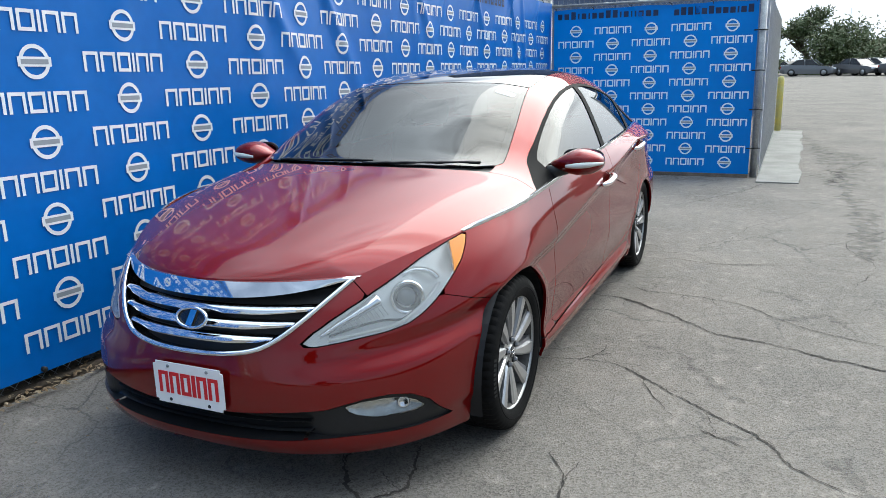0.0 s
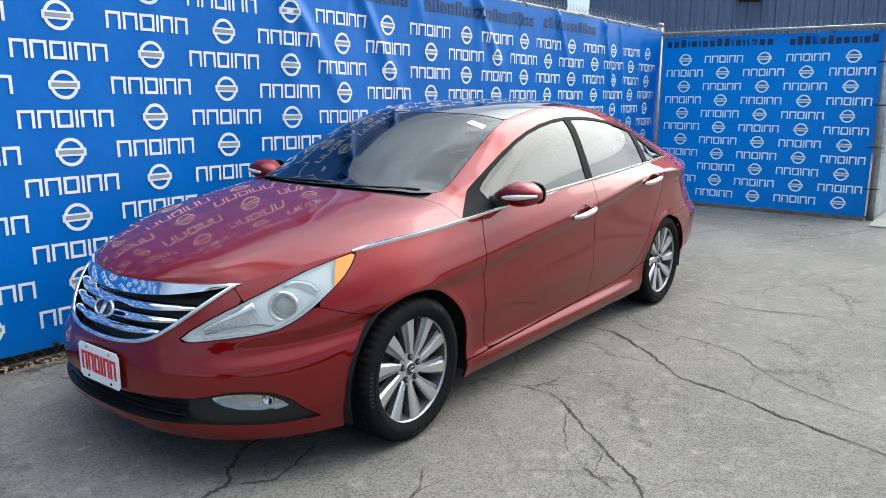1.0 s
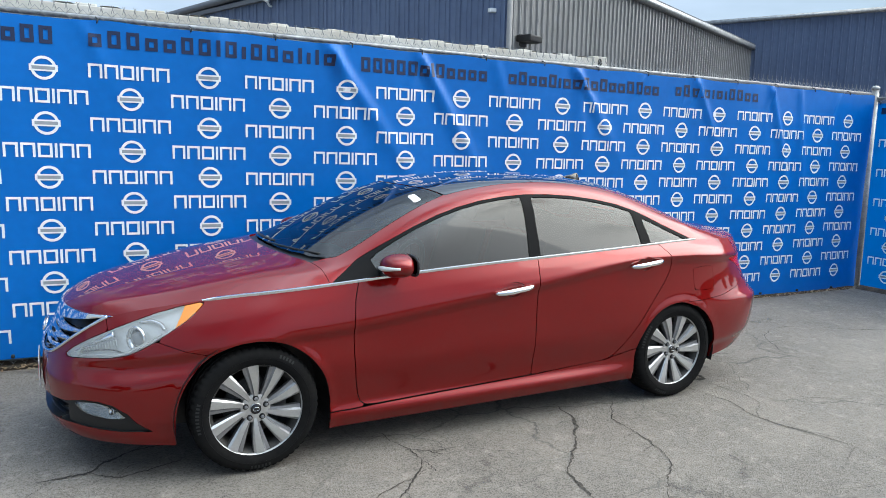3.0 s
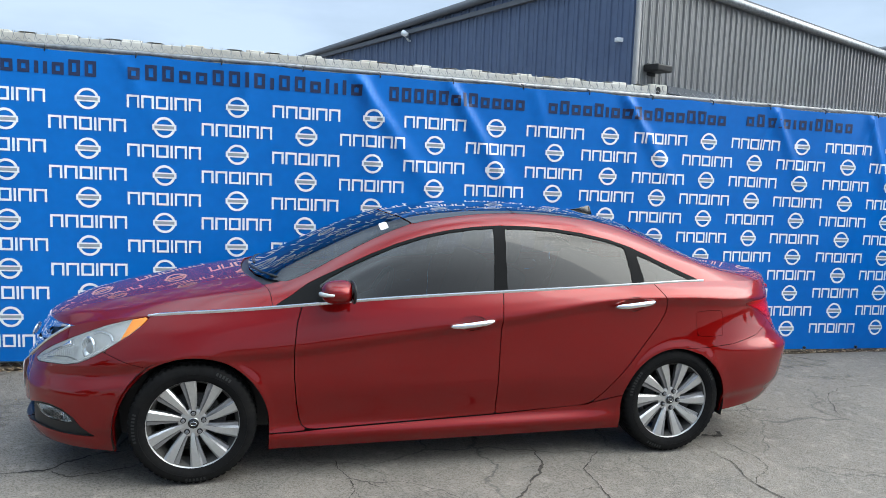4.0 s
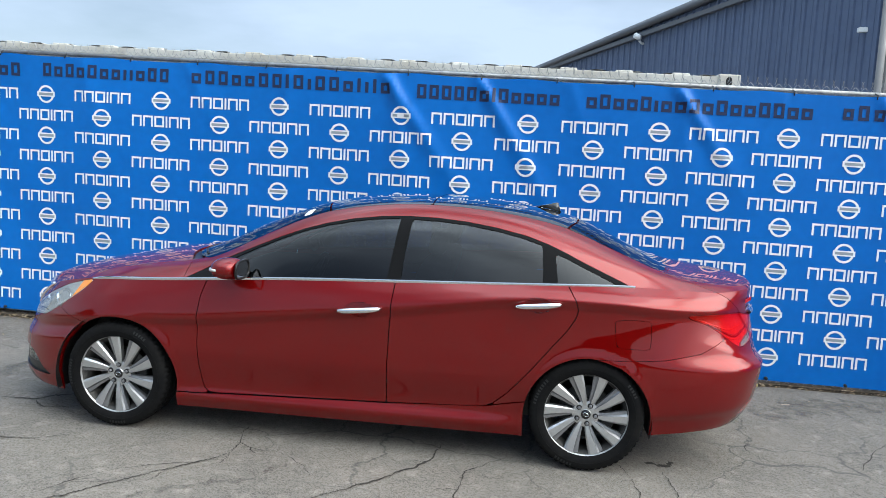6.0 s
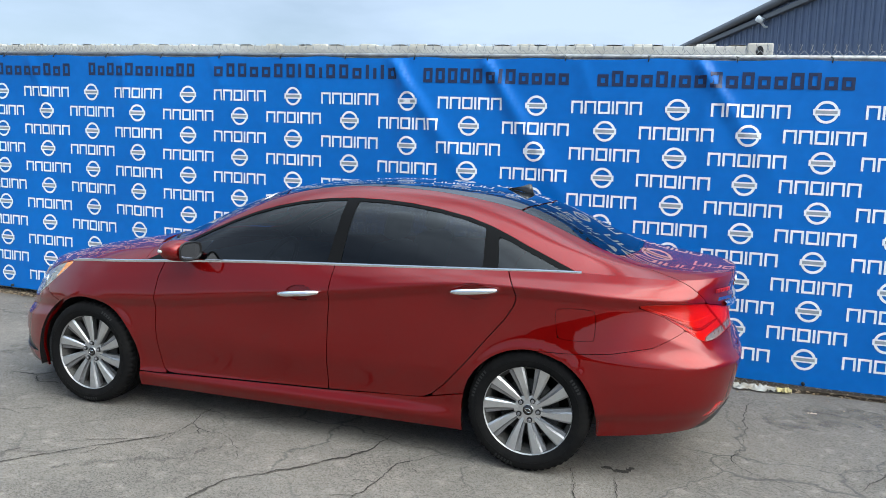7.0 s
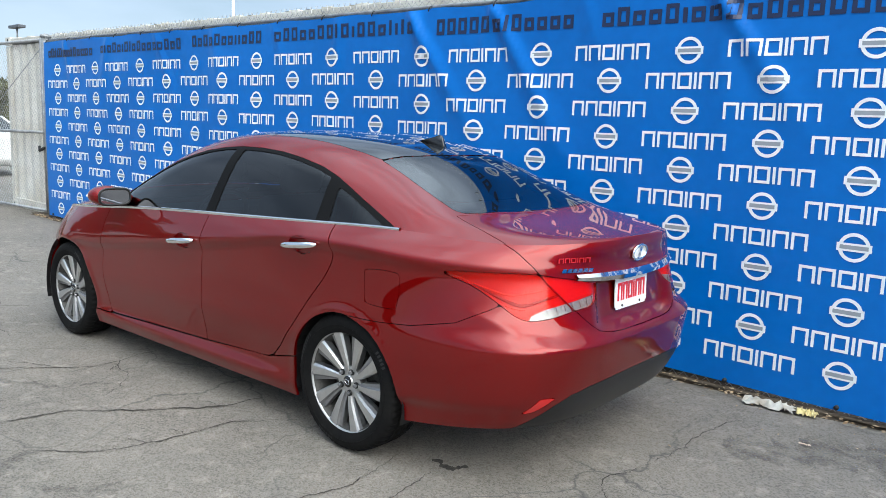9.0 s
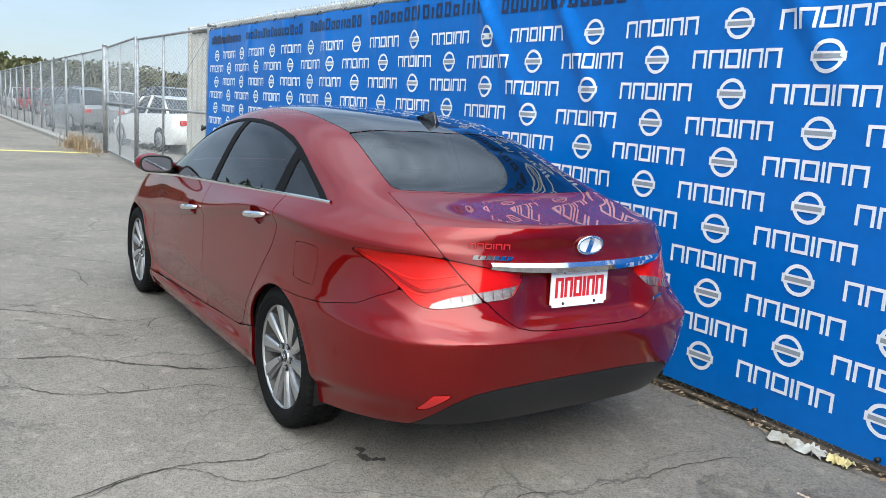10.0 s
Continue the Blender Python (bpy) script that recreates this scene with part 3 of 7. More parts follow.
# ---- chain-link ----
def link_wires(p, q, z0, z1, pitch=0.072, radius=0.0022, lift=lambda t: 0.0):
    """Diagonal wires of chain-link between two ground points, joined as one body."""
    p, q = Vector((*p, 0)), Vector((*q, 0))
    length = (q - p).length
    d = (q - p) / length
    h = z1 - z0
    groups = []
    k = -int(h / pitch) - 1
    side = Vector((-d.y, d.x, 0))
    while k * pitch < length:
        for s in (1, -1):
            a0, a1 = k * pitch, k * pitch + h
            zs = (z0, z1) if s > 0 else (z1, z0)
            lo, hi = max(a0, 0), min(a1, length)
            if hi - lo > 0.01:
                ends = []
                for a in (lo, hi):
                    t = (a - a0) / h
                    pt = p + d * a
                    ends.append(Vector((pt.x, pt.y, zs[0] + (zs[1] - zs[0]) * t + lift(a / length))) + side * (0.003 * s))
                groups.append(tube_data(ends, radius, 3, caps=False))
        k += 1
    return merge(groups)


def tie_row(p, q, z, height, step, lift=lambda t: 0.0, radius=0.0024):
    """The twisted wire ends that stand along the top of chain-link."""
    p, q = Vector((*p, 0)), Vector((*q, 0))
    length = (q - p).length
    groups = []
    n = int(length / step)
    for k in range(n):
        a = p + (q - p) * (k + 0.5) / n
        zz = z + lift((k + 0.5) / n)
        groups.append(tube_data([(a.x - 0.008, a.y, zz), (a.x, a.y, zz + height * 0.5), (a.x + 0.010, a.y + 0.004, zz + height)], radius, 3))
        groups.append(tube_data([(a.x + 0.012, a.y, zz), (a.x + 0.002, a.y, zz + height * 0.5), (a.x - 0.006, a.y - 0.006, zz + height)], radius, 3))
    return merge(groups)


def post(parent, x, y, h, r=0.035, cap=True):
    z0 = ground_z(x, y) - 0.05
    ob = tube("post", [(x, y, z0), (x, y, h)], r, GALV, parent, sides=16)
    if cap:
        tube("post_cap", [(x, y, h - 0.02), (x, y, h + 0.012), (x, y, h + 0.030)], [r * 1.18, r * 1.12, r * 0.45], GALV, ob, sides=16)
    return ob


main_fence = tagged(empty("chain_link_fence", 0, 1.335, 0), "galvanised chain-link fence carrying the long blue banner", "fence")
main_fence.matrix_world = Matrix.Identity(4)
fall = lambda t: fence_z(-7.05 + 13.7 * t)
v, f = link_wires((-7.05, 1.335), (6.65, 1.335), 2.33, 2.475, lift=fall)
tagged(solid("fabric_top", v, f, GALV, main_fence, "wire mesh above the banner"), kind="stuff")
v, f = link_wires((-7.05, 1.335), (6.65, 1.335), 0.0, 0.15, lift=fall)
tagged(solid("fabric_bottom", v, f, GALV, main_fence, "wire mesh below the banner"), kind="stuff")
v, f = tie_row((-7.05, 1.335), (6.65, 1.335), 2.465, 0.055, 0.072, fall)
tagged(solid("wire_fringe", v, f, GALV, main_fence, "twisted wire ends along the top"), kind="stuff")
tube("top_rail", [(-7.05, 1.365, 2.43 + fence_z(-7.05)), (6.65, 1.365, 2.43 + fence_z(6.65))], 0.018, GALV, main_fence)
for x, h, r in ((-7.07, 2.60, 0.06), (6.66, 2.40, 0.042)):
    post(main_fence, x, 1.36, h, r)
for k in range(1, 5):
    x = -7.07 + 2.745 * k
    post(main_fence, x, 1.385, 2.42 + fence_z(x), 0.028, False)
# the ties that hold the banner
for sheet_ob, row in ((banner, [(-6.85 + 0.615 * k, 1.280, 2.395 + fence_z(-6.85 + 0.615 * k)) for k in range(22)] + [(-6.85 + 0.615 * k, 1.276, 0.105 + fence_z(-6.85 + 0.615 * k)) for k in range(22)]), (side_banner, [(6.588, 1.24 - 0.52 * k, 2.21) for k in range(6)])):
    for x, y, z in row:
        if z > 1:
            tube("tie", [(x, y - 0.012, z - 0.012), (x + 0.008, y - 0.004, z + 0.02), (x - 0.004, y + 0.03, z + 0.035)], 0.005, DARK_PLASTIC, sheet_ob, sides=6)
        else:
            v, f = tube_data([(x, y - 0.016, z), (x, y + 0.004, z)], 0.013, 10)
            solid("eyelet", v, f, DARK_PLASTIC, sheet_ob, smooth=True)

side_fence = tagged(empty("chain_link_fence", 6.64, 0, 0), "galvanised chain-link fence behind the side banner", "fence")
side_fence.matrix_world = Matrix.Identity(4)
v, f = link_wires((6.64, 1.33), (6.64, -1.46), 2.17, 2.31)
tagged(solid("fabric_top", v, f, GALV, side_fence), kind="stuff")
v, f = tie_row((6.64, 1.33), (6.64, -1.46), 2.30, 0.055, 0.072)
tagged(solid("wire_fringe", v, f, GALV, side_fence), kind="stuff")
tube("top_rail", [(6.66, 1.33, 2.275), (6.66, -1.46, 2.275)], 0.02, GALV, side_fence)
post(side_fence, 6.62, -1.46, 2.36, 0.042)
for z in (0.35, 0.85, 1.35, 1.85):
    tube("tie", [(6.57, -1.36, z), (6.57, -1.46, z + 0.004), (6.62, -1.52, z)], 0.008, DARK_PLASTIC, side_fence, sides=6)
# return fence that runs away from the corner, with a dense mesh
v, f = link_wires((6.66, -1.48), (13.6, -1.50), 0.0, 2.30, 0.060, 0.0024)
tagged(solid("fabric", v, f, GALV_LIFTED, side_fence, "wire mesh seen edge on"), kind="stuff")
v, f = link_wires((6.66, -1.53), (13.6, -1.55), 0.02, 2.28, 0.060, 0.0024)
tagged(solid("fabric", v, f, GALV_LIFTED, side_fence), kind="stuff")
tube("top_rail", [(6.66, -1.50, 2.30), (13.6, -1.52, 2.30)], 0.02, GALV, side_fence)
for x in (9.0, 11.3, 13.6):
    post(side_fence, x, -1.50, 2.32, 0.03)
bollard = tube("bollard", [(14.0, -1.62, -0.05), (14.0, -1.62, 1.06), (14.0, -1.62, 1.11), (14.0, -1.62, 1.135)], [0.065, 0.065, 0.055, 0.02], YELLOW, sides=24)
tagged(bollard, "yellow painted steel bollard at the end of a fence", "bollard")

# ---- gate and fence on past the end of the banner ----
gate = tagged(empty("chain_link_gate", -7.1, 1.36, 0), "galvanised chain-link gate in a pipe frame", "gate")
gate.matrix_world = Matrix.Identity(4)


def leaf(parent, p, q, z0, z1, mids):
    for z in (z0, z1, (z0 + z1) / 2 - 0.08):
        tube("rail", [(*p, z), (*q, z)], 0.021, GALV, parent, sides=10)
    for t in (0.0, *mids, 1.0):
        x, y = p[0] + (q[0] - p[0]) * t, p[1] + (q[1] - p[1]) * t
        tube("upright", [(x, y, z0 - 0.02), (x, y, z1 + 0.02)], 0.022 if 0 < t < 1 else 0.027, GALV, parent, sides=10)
    v, f = link_wires(p, q, z0, z1, 0.075, 0.0016)
    tagged(solid("fabric", v, f, GALV, parent), kind="stuff")


leaf(gate, (-7.22, 1.36), (-10.92, 1.15), 0.22, 2.56, (0.58,))
leaf(gate, (-11.02, 1.14), (-14.9, 1.34), 0.24, 2.60, (0.5,))
tube("brace_cable", [(-7.15, 1.33, 2.45), (-8.9, 1.25, 1.55)], 0.006, GALV, gate, sides=5)
tube("padlock_chain", [(-7.12, 1.30, 1.10), (-7.22, 1.28, 1.06), (-7.30, 1.31, 1.11)], 0.022, DARK_PLASTIC, gate, sides=7)
far_fence = tagged(empty("chain_link_fence", -15, 1.3, 0), "long galvanised chain-link fence along the car park", "fence")
far_fence.matrix_world = Matrix.Identity(4)
for k in range(12):
    x = -15.1 - 3.0 * k
    post(far_fence, x, 1.32, 2.66 if k == 0 else 2.6, 0.05 if k == 0 else 0.03)
tube("top_rail", [(-15.1, 1.32, 2.58), (-48.1, 1.32, 2.58)], 0.022, GALV, far_fence)
v, f = link_wires((-15.1, 1.32), (-30, 1.32), 0.2, 2.58, 0.10, 0.0020)
tagged(solid("fabric", v, f, GALV, far_fence), kind="stuff")
v, f = link_wires((-30, 1.32), (-48.1, 1.32), 0.2, 2.58, 0.20, 0.0030)
tagged(solid("fabric", v, f, GALV, far_fence), kind="stuff")

# ---- shipping container ----
container = tagged(empty("shipping_container", -8.75, 1.50, 0), "pale grey corrugated steel shipping container behind the fence", "container")
LEAN = pose(0, 0, 0, 0, 0.888, 0)
container.matrix_world = pose(-8.75, 1.47, 0.135 - 0.0) @ pose(0, 0, 0, 0, 0.888, 0)
CL, CH, CW = 11.33, 2.535, 2.44
def corrugated(length, height, z0, depth, pitch):
    """A wall of trapezoid ribs along x, facing -y."""
    prof, x = [], 0.0
    while x < length - 1e-6:
        for dx, dy in ((0.0, 0.0), (0.28, 0.0), (0.5, depth), (0.78, depth)):
            if x + dx * pitch < length:
                prof.append((x + dx * pitch, dy))
        x += pitch
    prof.append((length, 0.0))
    verts = [(a, b, z) for a, b in prof for z in (z0, z0 + height)]
    return verts, [(2 * i, 2 * i + 2, 2 * i + 3, 2 * i + 1) for i in range(len(prof) - 1)]


v, f = corrugated(CL - 0.24, CH - 0.24, 0.14, 0.045, 0.278)
solid("side_wall", [(x + 0.12, y + 0.035, z) for x, y, z in v], f, CONTAINER, container)
solid("side_wall", [(x + 0.12, CW - 0.035 - y, z) for x, y, z in v], [q[::-1] for q in f], CONTAINER, container)
v, f = corrugated(CW - 0.24, CH - 0.24, 0.14, 0.04, 0.25)
solid("end_wall", [(0.035 + y, CW - 0.12 - x, z) for x, y, z in v], f, CONTAINER, container)
solid("end_wall", [(CL - 0.035 - y, 0.12 + x, z) for x, y, z in v], f, CONTAINER, container)
for nm, y0, y1 in (("top_side_rail", 0.0, 0.07), ("top_side_rail", CW - 0.07, CW)):
    box(nm, 0.1, CL - 0.1, y0, y1, CH - 0.075, CH - 0.01, CONTAINER, container, bevel=0.006)
    box("bottom_side_rail", 0.1, CL - 0.1, y0, y1, 0.02, 0.16, CONTAINER, container, bevel=0.006)
for x0, x1 in ((0.0, 0.10), (CL - 0.10, CL)):
    box("end_rail", x0, x1, 0.1, CW - 0.1, CH - 0.09, CH - 0.01, CONTAINER, container, bevel=0.006)
    for y0, y1 in ((-0.004, 0.12), (CW - 0.12, CW + 0.004)):
        box("corner_post", x0, x1, y0, y1, 0.12, CH - 0.12, CONTAINER, container, bevel=0.006)
for cx in (0.0, CL):
    for cy in (0.0, CW):
        for cz in (0.06, CH - 0.05):
            s = -1 if cx else 1
            t = -1 if cy else 1
            bm = add_box(bmesh.new(), min(cx - 0.008 * s, cx + 0.17 * s), max(cx - 0.008 * s, cx + 0.17 * s), min(cy - 0.010 * t, cy + 0.15 * t), max(cy - 0.010 * t, cy + 0.15 * t), cz - 0.062, cz + 0.062, 0.012)
            cast = bm_object("corner_casting", bm, CONTAINER, container)
            hole = [(cx + 0.085 * s + 0.026 * math.cos(a), cy - 0.0115 * t, cz + 0.042 * math.sin(a)) for a in np.linspace(0, 2 * math.pi, 20, endpoint=False)]
            solid("casting_hole", hole, [tuple(range(20))], DARK_PLASTIC, cast)
v, f = corrugated(CL - 0.2, CW - 0.14, 0.0, 0.022, 0.30)
solid("roof", [(x + 0.1, 0.07 + z, CH - 0.012 + y) for x, y, z in v], f, CONTAINER, container)
for k in range(24):
    x = 0.22 + 0.46 * k
    bm = add_box(bmesh.new(), x, x + 0.14, 0.03, 0.20, CH - 0.012, CH + 0.010, 0.008)
    bm_object("roof_rib_end", bm, CONTAINER, container)

# ---- steel clad buildings ----
DARK_D = Vector((-0.458, 0.889, 0))
LIT_D = Vector((0.889, 0.458, 0))
CORNER = Vector((7.50, 11.07, 0))


def clad_wall(name, a, b, h0, h1, mat, parent, pitch=0.30, rib=0.035, face=1):
    """A ribbed steel wall from a to b, with its top edge from h0 to h1; one narrow rib each pitch."""
    a, b = Vector(a), Vector(b)
    d = b - a
    length = d.length
    d /= length
    out = Vector((d.y, -d.x, 0)) * face
    prof = []
    n = int(length / pitch)
    for k in range(n):
        s = k * pitch
        for u, w in ((0.0, 0.0), (0.30, 0.0), (0.36, rib), (0.50, rib), (0.56, 0.0), (0.76, 0.0), (0.78, rib * 0.25), (0.82, rib * 0.25), (0.84, 0.0)):
            prof.append((s + u * pitch, w))
    prof.append((length, 0.0))
    verts = []
    for s, w in prof:
        p = a + d * s + out * w
        verts += [(p.x, p.y, -0.3), (p.x, p.y, h0 + (h1 - h0) * s / length)]
    return solid(name, verts, [(2 * i, 2 * i + 2, 2 * i + 3, 2 * i + 1) for i in range(len(prof) - 1)], mat, parent)


def edge_trim(name, a, b, w, h, mat, parent):
    """A square folded edge along a line."""
    return tube(name, [a, b], w, mat, parent, sides=4)


hall = tagged(empty("steel_hall", *CORNER), "dark blue steel-clad hall with a low-pitched roof", "building")
hall.matrix_world = Matrix.Identity(4)
g0, g1 = CORNER, CORNER + DARK_D * 13.0
RIDGE = 6.95
clad_wall("gable_wall", g0, g0 + DARK_D * 0.01, 6.0, 6.0, NAVY_METAL, hall, 0.3) if False else None
slope_len = 26.0
g_end = CORNER + DARK_D * slope_len
h_corner, h_end = 6.62, 4.2
clad_wall("gable_wall", CORNER, g_end, h_corner, h_end, NAVY_METAL, hall, 0.32, 0.04, -1)
lit_end = CORNER + LIT_D * 23.5
clad_wall("long_wall", CORNER, lit_end, h_corner - 0.55, h_corner - 0.55, GREY_METAL, hall, 0.29, 0.05, 1)
tube("corner_flashing", [(*CORNER.xy, -0.2), (*CORNER.xy, 6.1)], 0.07, GREY_METAL, hall, sides=6)
top_a, top_b = CORNER + Vector((0, 0, h_corner)), g_end + Vector((0, 0, h_end))
back = LIT_D * 23.5
over = DARK_D * -0.25 - LIT_D * 0.15
for nm, p, q, off in (("verge_trim", top_a, top_b, -LIT_D * 0.10), ("eave_gutter", CORNER + Vector((0, 0, 6.12)), lit_end + Vector((0, 0, 6.12)), -DARK_D * 0.12)):
    tube(nm, [p + off, q + off], 0.13, TRIM_GREY if nm == "verge_trim" else GALV, hall, sides=4)
rv = [top_a - LIT_D * 0.15, top_b - LIT_D * 0.15, top_b + back, top_a + back]
rv = [CORNER + Vector((0, 0, 6.16)) - LIT_D * 0.15 - DARK_D * 0.2, top_b - LIT_D * 0.15 + Vector((0, 0, 0.1)), top_b + back + Vector((0, 0, 0.1)), lit_end + Vector((0, 0, 6.16)) - DARK_D * 0.2]
solid("roof", [v - Vector((0, 0, 0.02)) for v in rv] + [v + Vector((0, 0, 0.10)) for v in rv], [(3, 2, 1, 0), (4, 5, 6, 7), (0, 1, 5, 4), (1, 2, 6, 5), (2, 3, 7, 6), (3, 0, 4, 7)], TRIM_GREY, hall)
# camera on the gable, a small lamp, a wall light by the corner, a dark doorway
m = Matrix.Translation((3.60, 18.45, 5.45))
camera_box = tagged(tube("security_camera", [(3.52, 18.2, 5.60), (3.66, 18.1, 5.50)], 0.085, PRINT_WHITE, None, sides=10), "white security camera on a bracket on the hall's gable", "security camera")
tube("bracket", [(3.60, 18.15, 5.50), (3.72, 18.25, 5.38), (3.95, 18.35, 5.36)], 0.035, PRINT_WHITE, camera_box, sides=8)
gable_lamp = tagged(box("wall_lamp", 7.16, 7.34, 11.40, 11.52, 4.64, 4.74, PRINT_WHITE, bevel=0.02), "small white lamp on a dark blue wall", "wall lamp")
wall_light = tagged(empty("wall_light", 7.9, 11.2, 4.0), "black hooded wall light on a grey clad wall", "wall light")
wall_light.matrix_world = pose(7.86, 11.12, 3.98, 0, 0, 27)
box("hood", -0.06, 0.52, -0.30, 0.10, 0.0, 0.16, DARK_PLASTIC, wall_light, bevel=0.03)
box("back_plate", 0.05, 0.40, 0.06, 0.22, -0.08, 0.20, DARK_PLASTIC, wall_light, bevel=0.01)
opening = tagged(empty("roller_door", 9.4, 12.0, 0), "dark open roller door in the grey clad wall", "door")
opening.matrix_world = pose(8.55, 11.50, 0, 0, 0, 27.3)
# a flat black sheet stands in for the unlit space inside the doorway
box("doorway_darkness", 0, 2.2, 0.0, 0.05, 0, 3.55, DARK_PLASTIC, opening)
box("door_head", -0.05, 2.25, -0.10, 0.04, 3.55, 3.72, TRIM_GREY, opening)

rear_hall = tagged(empty("rear_hall", 26, 20, 0), "dark blue steel-clad wing at the end of the hall", "building")
rear_hall.matrix_world = Matrix.Identity(4)
clad_wall("wall", (24.5, 23.5, 0), (31.6, 16.5, 0), 7.1, 7.7, NAVY_METAL, rear_hall, 0.32, 0.04, 1)
tube("verge_trim", [(24.4, 23.4, 7.15), (31.5, 16.4, 7.75)], 0.12, GALV, rear_hall, sides=4)
near_hall = tagged(empty("near_hall", 15, 6.6, 0), "dark blue steel-clad hall beyond the side fence", "building")
near_hall.matrix_world = Matrix.Identity(4)
NE = Vector((14.95, 6.65, 0))
NF = NE - DARK_D * 8.9
clad_wall("wall", NE, NF, 7.5, 7.5, NAVY_METAL, near_hall, 0.34, 0.045, 1)
clad_wall("side_wall", NE + LIT_D * 12, NE, 7.5, 7.5, NAVY_METAL, near_hall, 0.34, 0.045, 1)
clad_wall("side_wall", NF, NF + LIT_D * 12, 7.5, 7.5, NAVY_METAL, near_hall, 0.34, 0.045, 1)
box("roof", -0.2, 12.2, -9.1, 0.2, 7.45, 7.6, TRIM_GREY, near_hall).matrix_world = Matrix.Translation(NE) @ Matrix((( 0.889, -0.458, 0, 0), (0.458, 0.889, 0, 0), (0, 0, 1, 0), (0, 0, 0, 1)))
near_lamp = tagged(empty("wall_light", 16.8, 3.1, 3.9), "dark box-shaped light on the blue clad wall", "wall light")
near_lamp.matrix_world = Matrix.Translation(NE - DARK_D * 3.9 - LIT_D * 0.05 + Vector((0, 0, 3.75))) @ pose(0, 0, 0, 0, 0, -62.7)
box("hood", -0.35, 0.35, -0.22, 0.05, 0.0, 0.28, DARK_PLASTIC, near_lamp, bevel=0.03)
box("back_plate", -0.25, 0.25, 0.0, 0.10, -0.06, 0.32, DARK_PLASTIC, near_lamp, bevel=0.01)

# ---- trees ----
def make_tree(x, y, height, spread, leaves, leaf_mat, label, seed, trunk=0.22, sparse=0.5, leaf=0.16, lean=0.0, low=0.28):
    """A tapered trunk with forking limbs and many small leaves in clumps."""
    rnd = random.Random(seed)
    tree = tagged(empty("tree", x, y, ground_z(x, y)), label, "tree", "oaks round the car park")
    groups, tips = [], []

    def limb(p, d, length, r, depth):
        pts, rad = [p], [r]
        q = p
        for k in range(4):
            d = (d + Vector((rnd.uniform(-0.28, 0.28), rnd.uniform(-0.28, 0.28), rnd.uniform(-0.10, 0.16)))).normalized()
            q = q + d * length / 4
            pts.append(q)
            rad.append(r * (1 - 0.14 * (k + 1)))
        groups.append(tube_data(pts, rad, 7 if depth < 2 else 5))
        if depth >= 2:
            tips.append((pts[2], length * 0.5))
            tips.append((q, length * 0.6))
        if depth < 4:
            for _ in range(rnd.choice((2, 3, 3)) if depth else 4):
                a = rnd.uniform(0, 2 * math.pi)
                out = Vector((math.cos(a), math.sin(a), 0)) * rnd.uniform(0.5, 1.1) * spread
                limb(pts[rnd.choice((2, 3, 4))], (d * 0.75 + out + Vector((0, 0, rnd.uniform(-0.1, 0.35)))).normalized(), length * rnd.uniform(0.58, 0.80), r * 0.56, depth + 1)

    limb(Vector((0, 0, -0.2)), Vector((lean, 0.05, 1)).normalized(), height * low, trunk, 0)
    v, f = merge(groups)
    solid("trunk", v, f, BARK, tree, smooth=True)
    per = max(1, int(leaves / len(tips)))
    verts, faces = [], []
    for c, size in tips:
        if rnd.random() < sparse * 0.4:
            continue
        for _ in range(per):
            p = c + Vector((rnd.gauss(0, 1), rnd.gauss(0, 1), rnd.gauss(0, 0.7))) * max(size * 0.42, 0.25)
            a = Vector((rnd.gauss(0, 1), rnd.gauss(0, 1), rnd.gauss(0, 1))).normalized()
            b = a.orthogonal().normalized()
            s = leaf * rnd.uniform(0.6, 1.4)
            k = len(verts)
            verts += [p - a * s, p + b * s * 0.5, p + a * s, p - b * s * 0.5]
            faces.append((k, k + 1, k + 2, k + 3))
    solid("crown", verts, faces, leaf_mat, tree)
    return tree


OAK = "spreading oak with a dark gnarled trunk and thin crown"
make_tree(82, -3.2, 12.5, 1.25, 5200, LEAF, OAK, 3, 0.42, 0.9, 0.14, 0.12, 0.26)
make_tree(80, 1.2, 9.5, 0.8, 7000, LEAF, OAK, 5, 0.32, 0.6, 0.16)
make_tree(84, -15.5, 10.5, 0.9, 9000, LEAF, OAK, 8, 0.36, 0.6, 0.16)
make_tree(66, -12.2, 12.0, 0.9, 8000, LEAF, OAK, 9, 0.36, 0.6, 0.15)


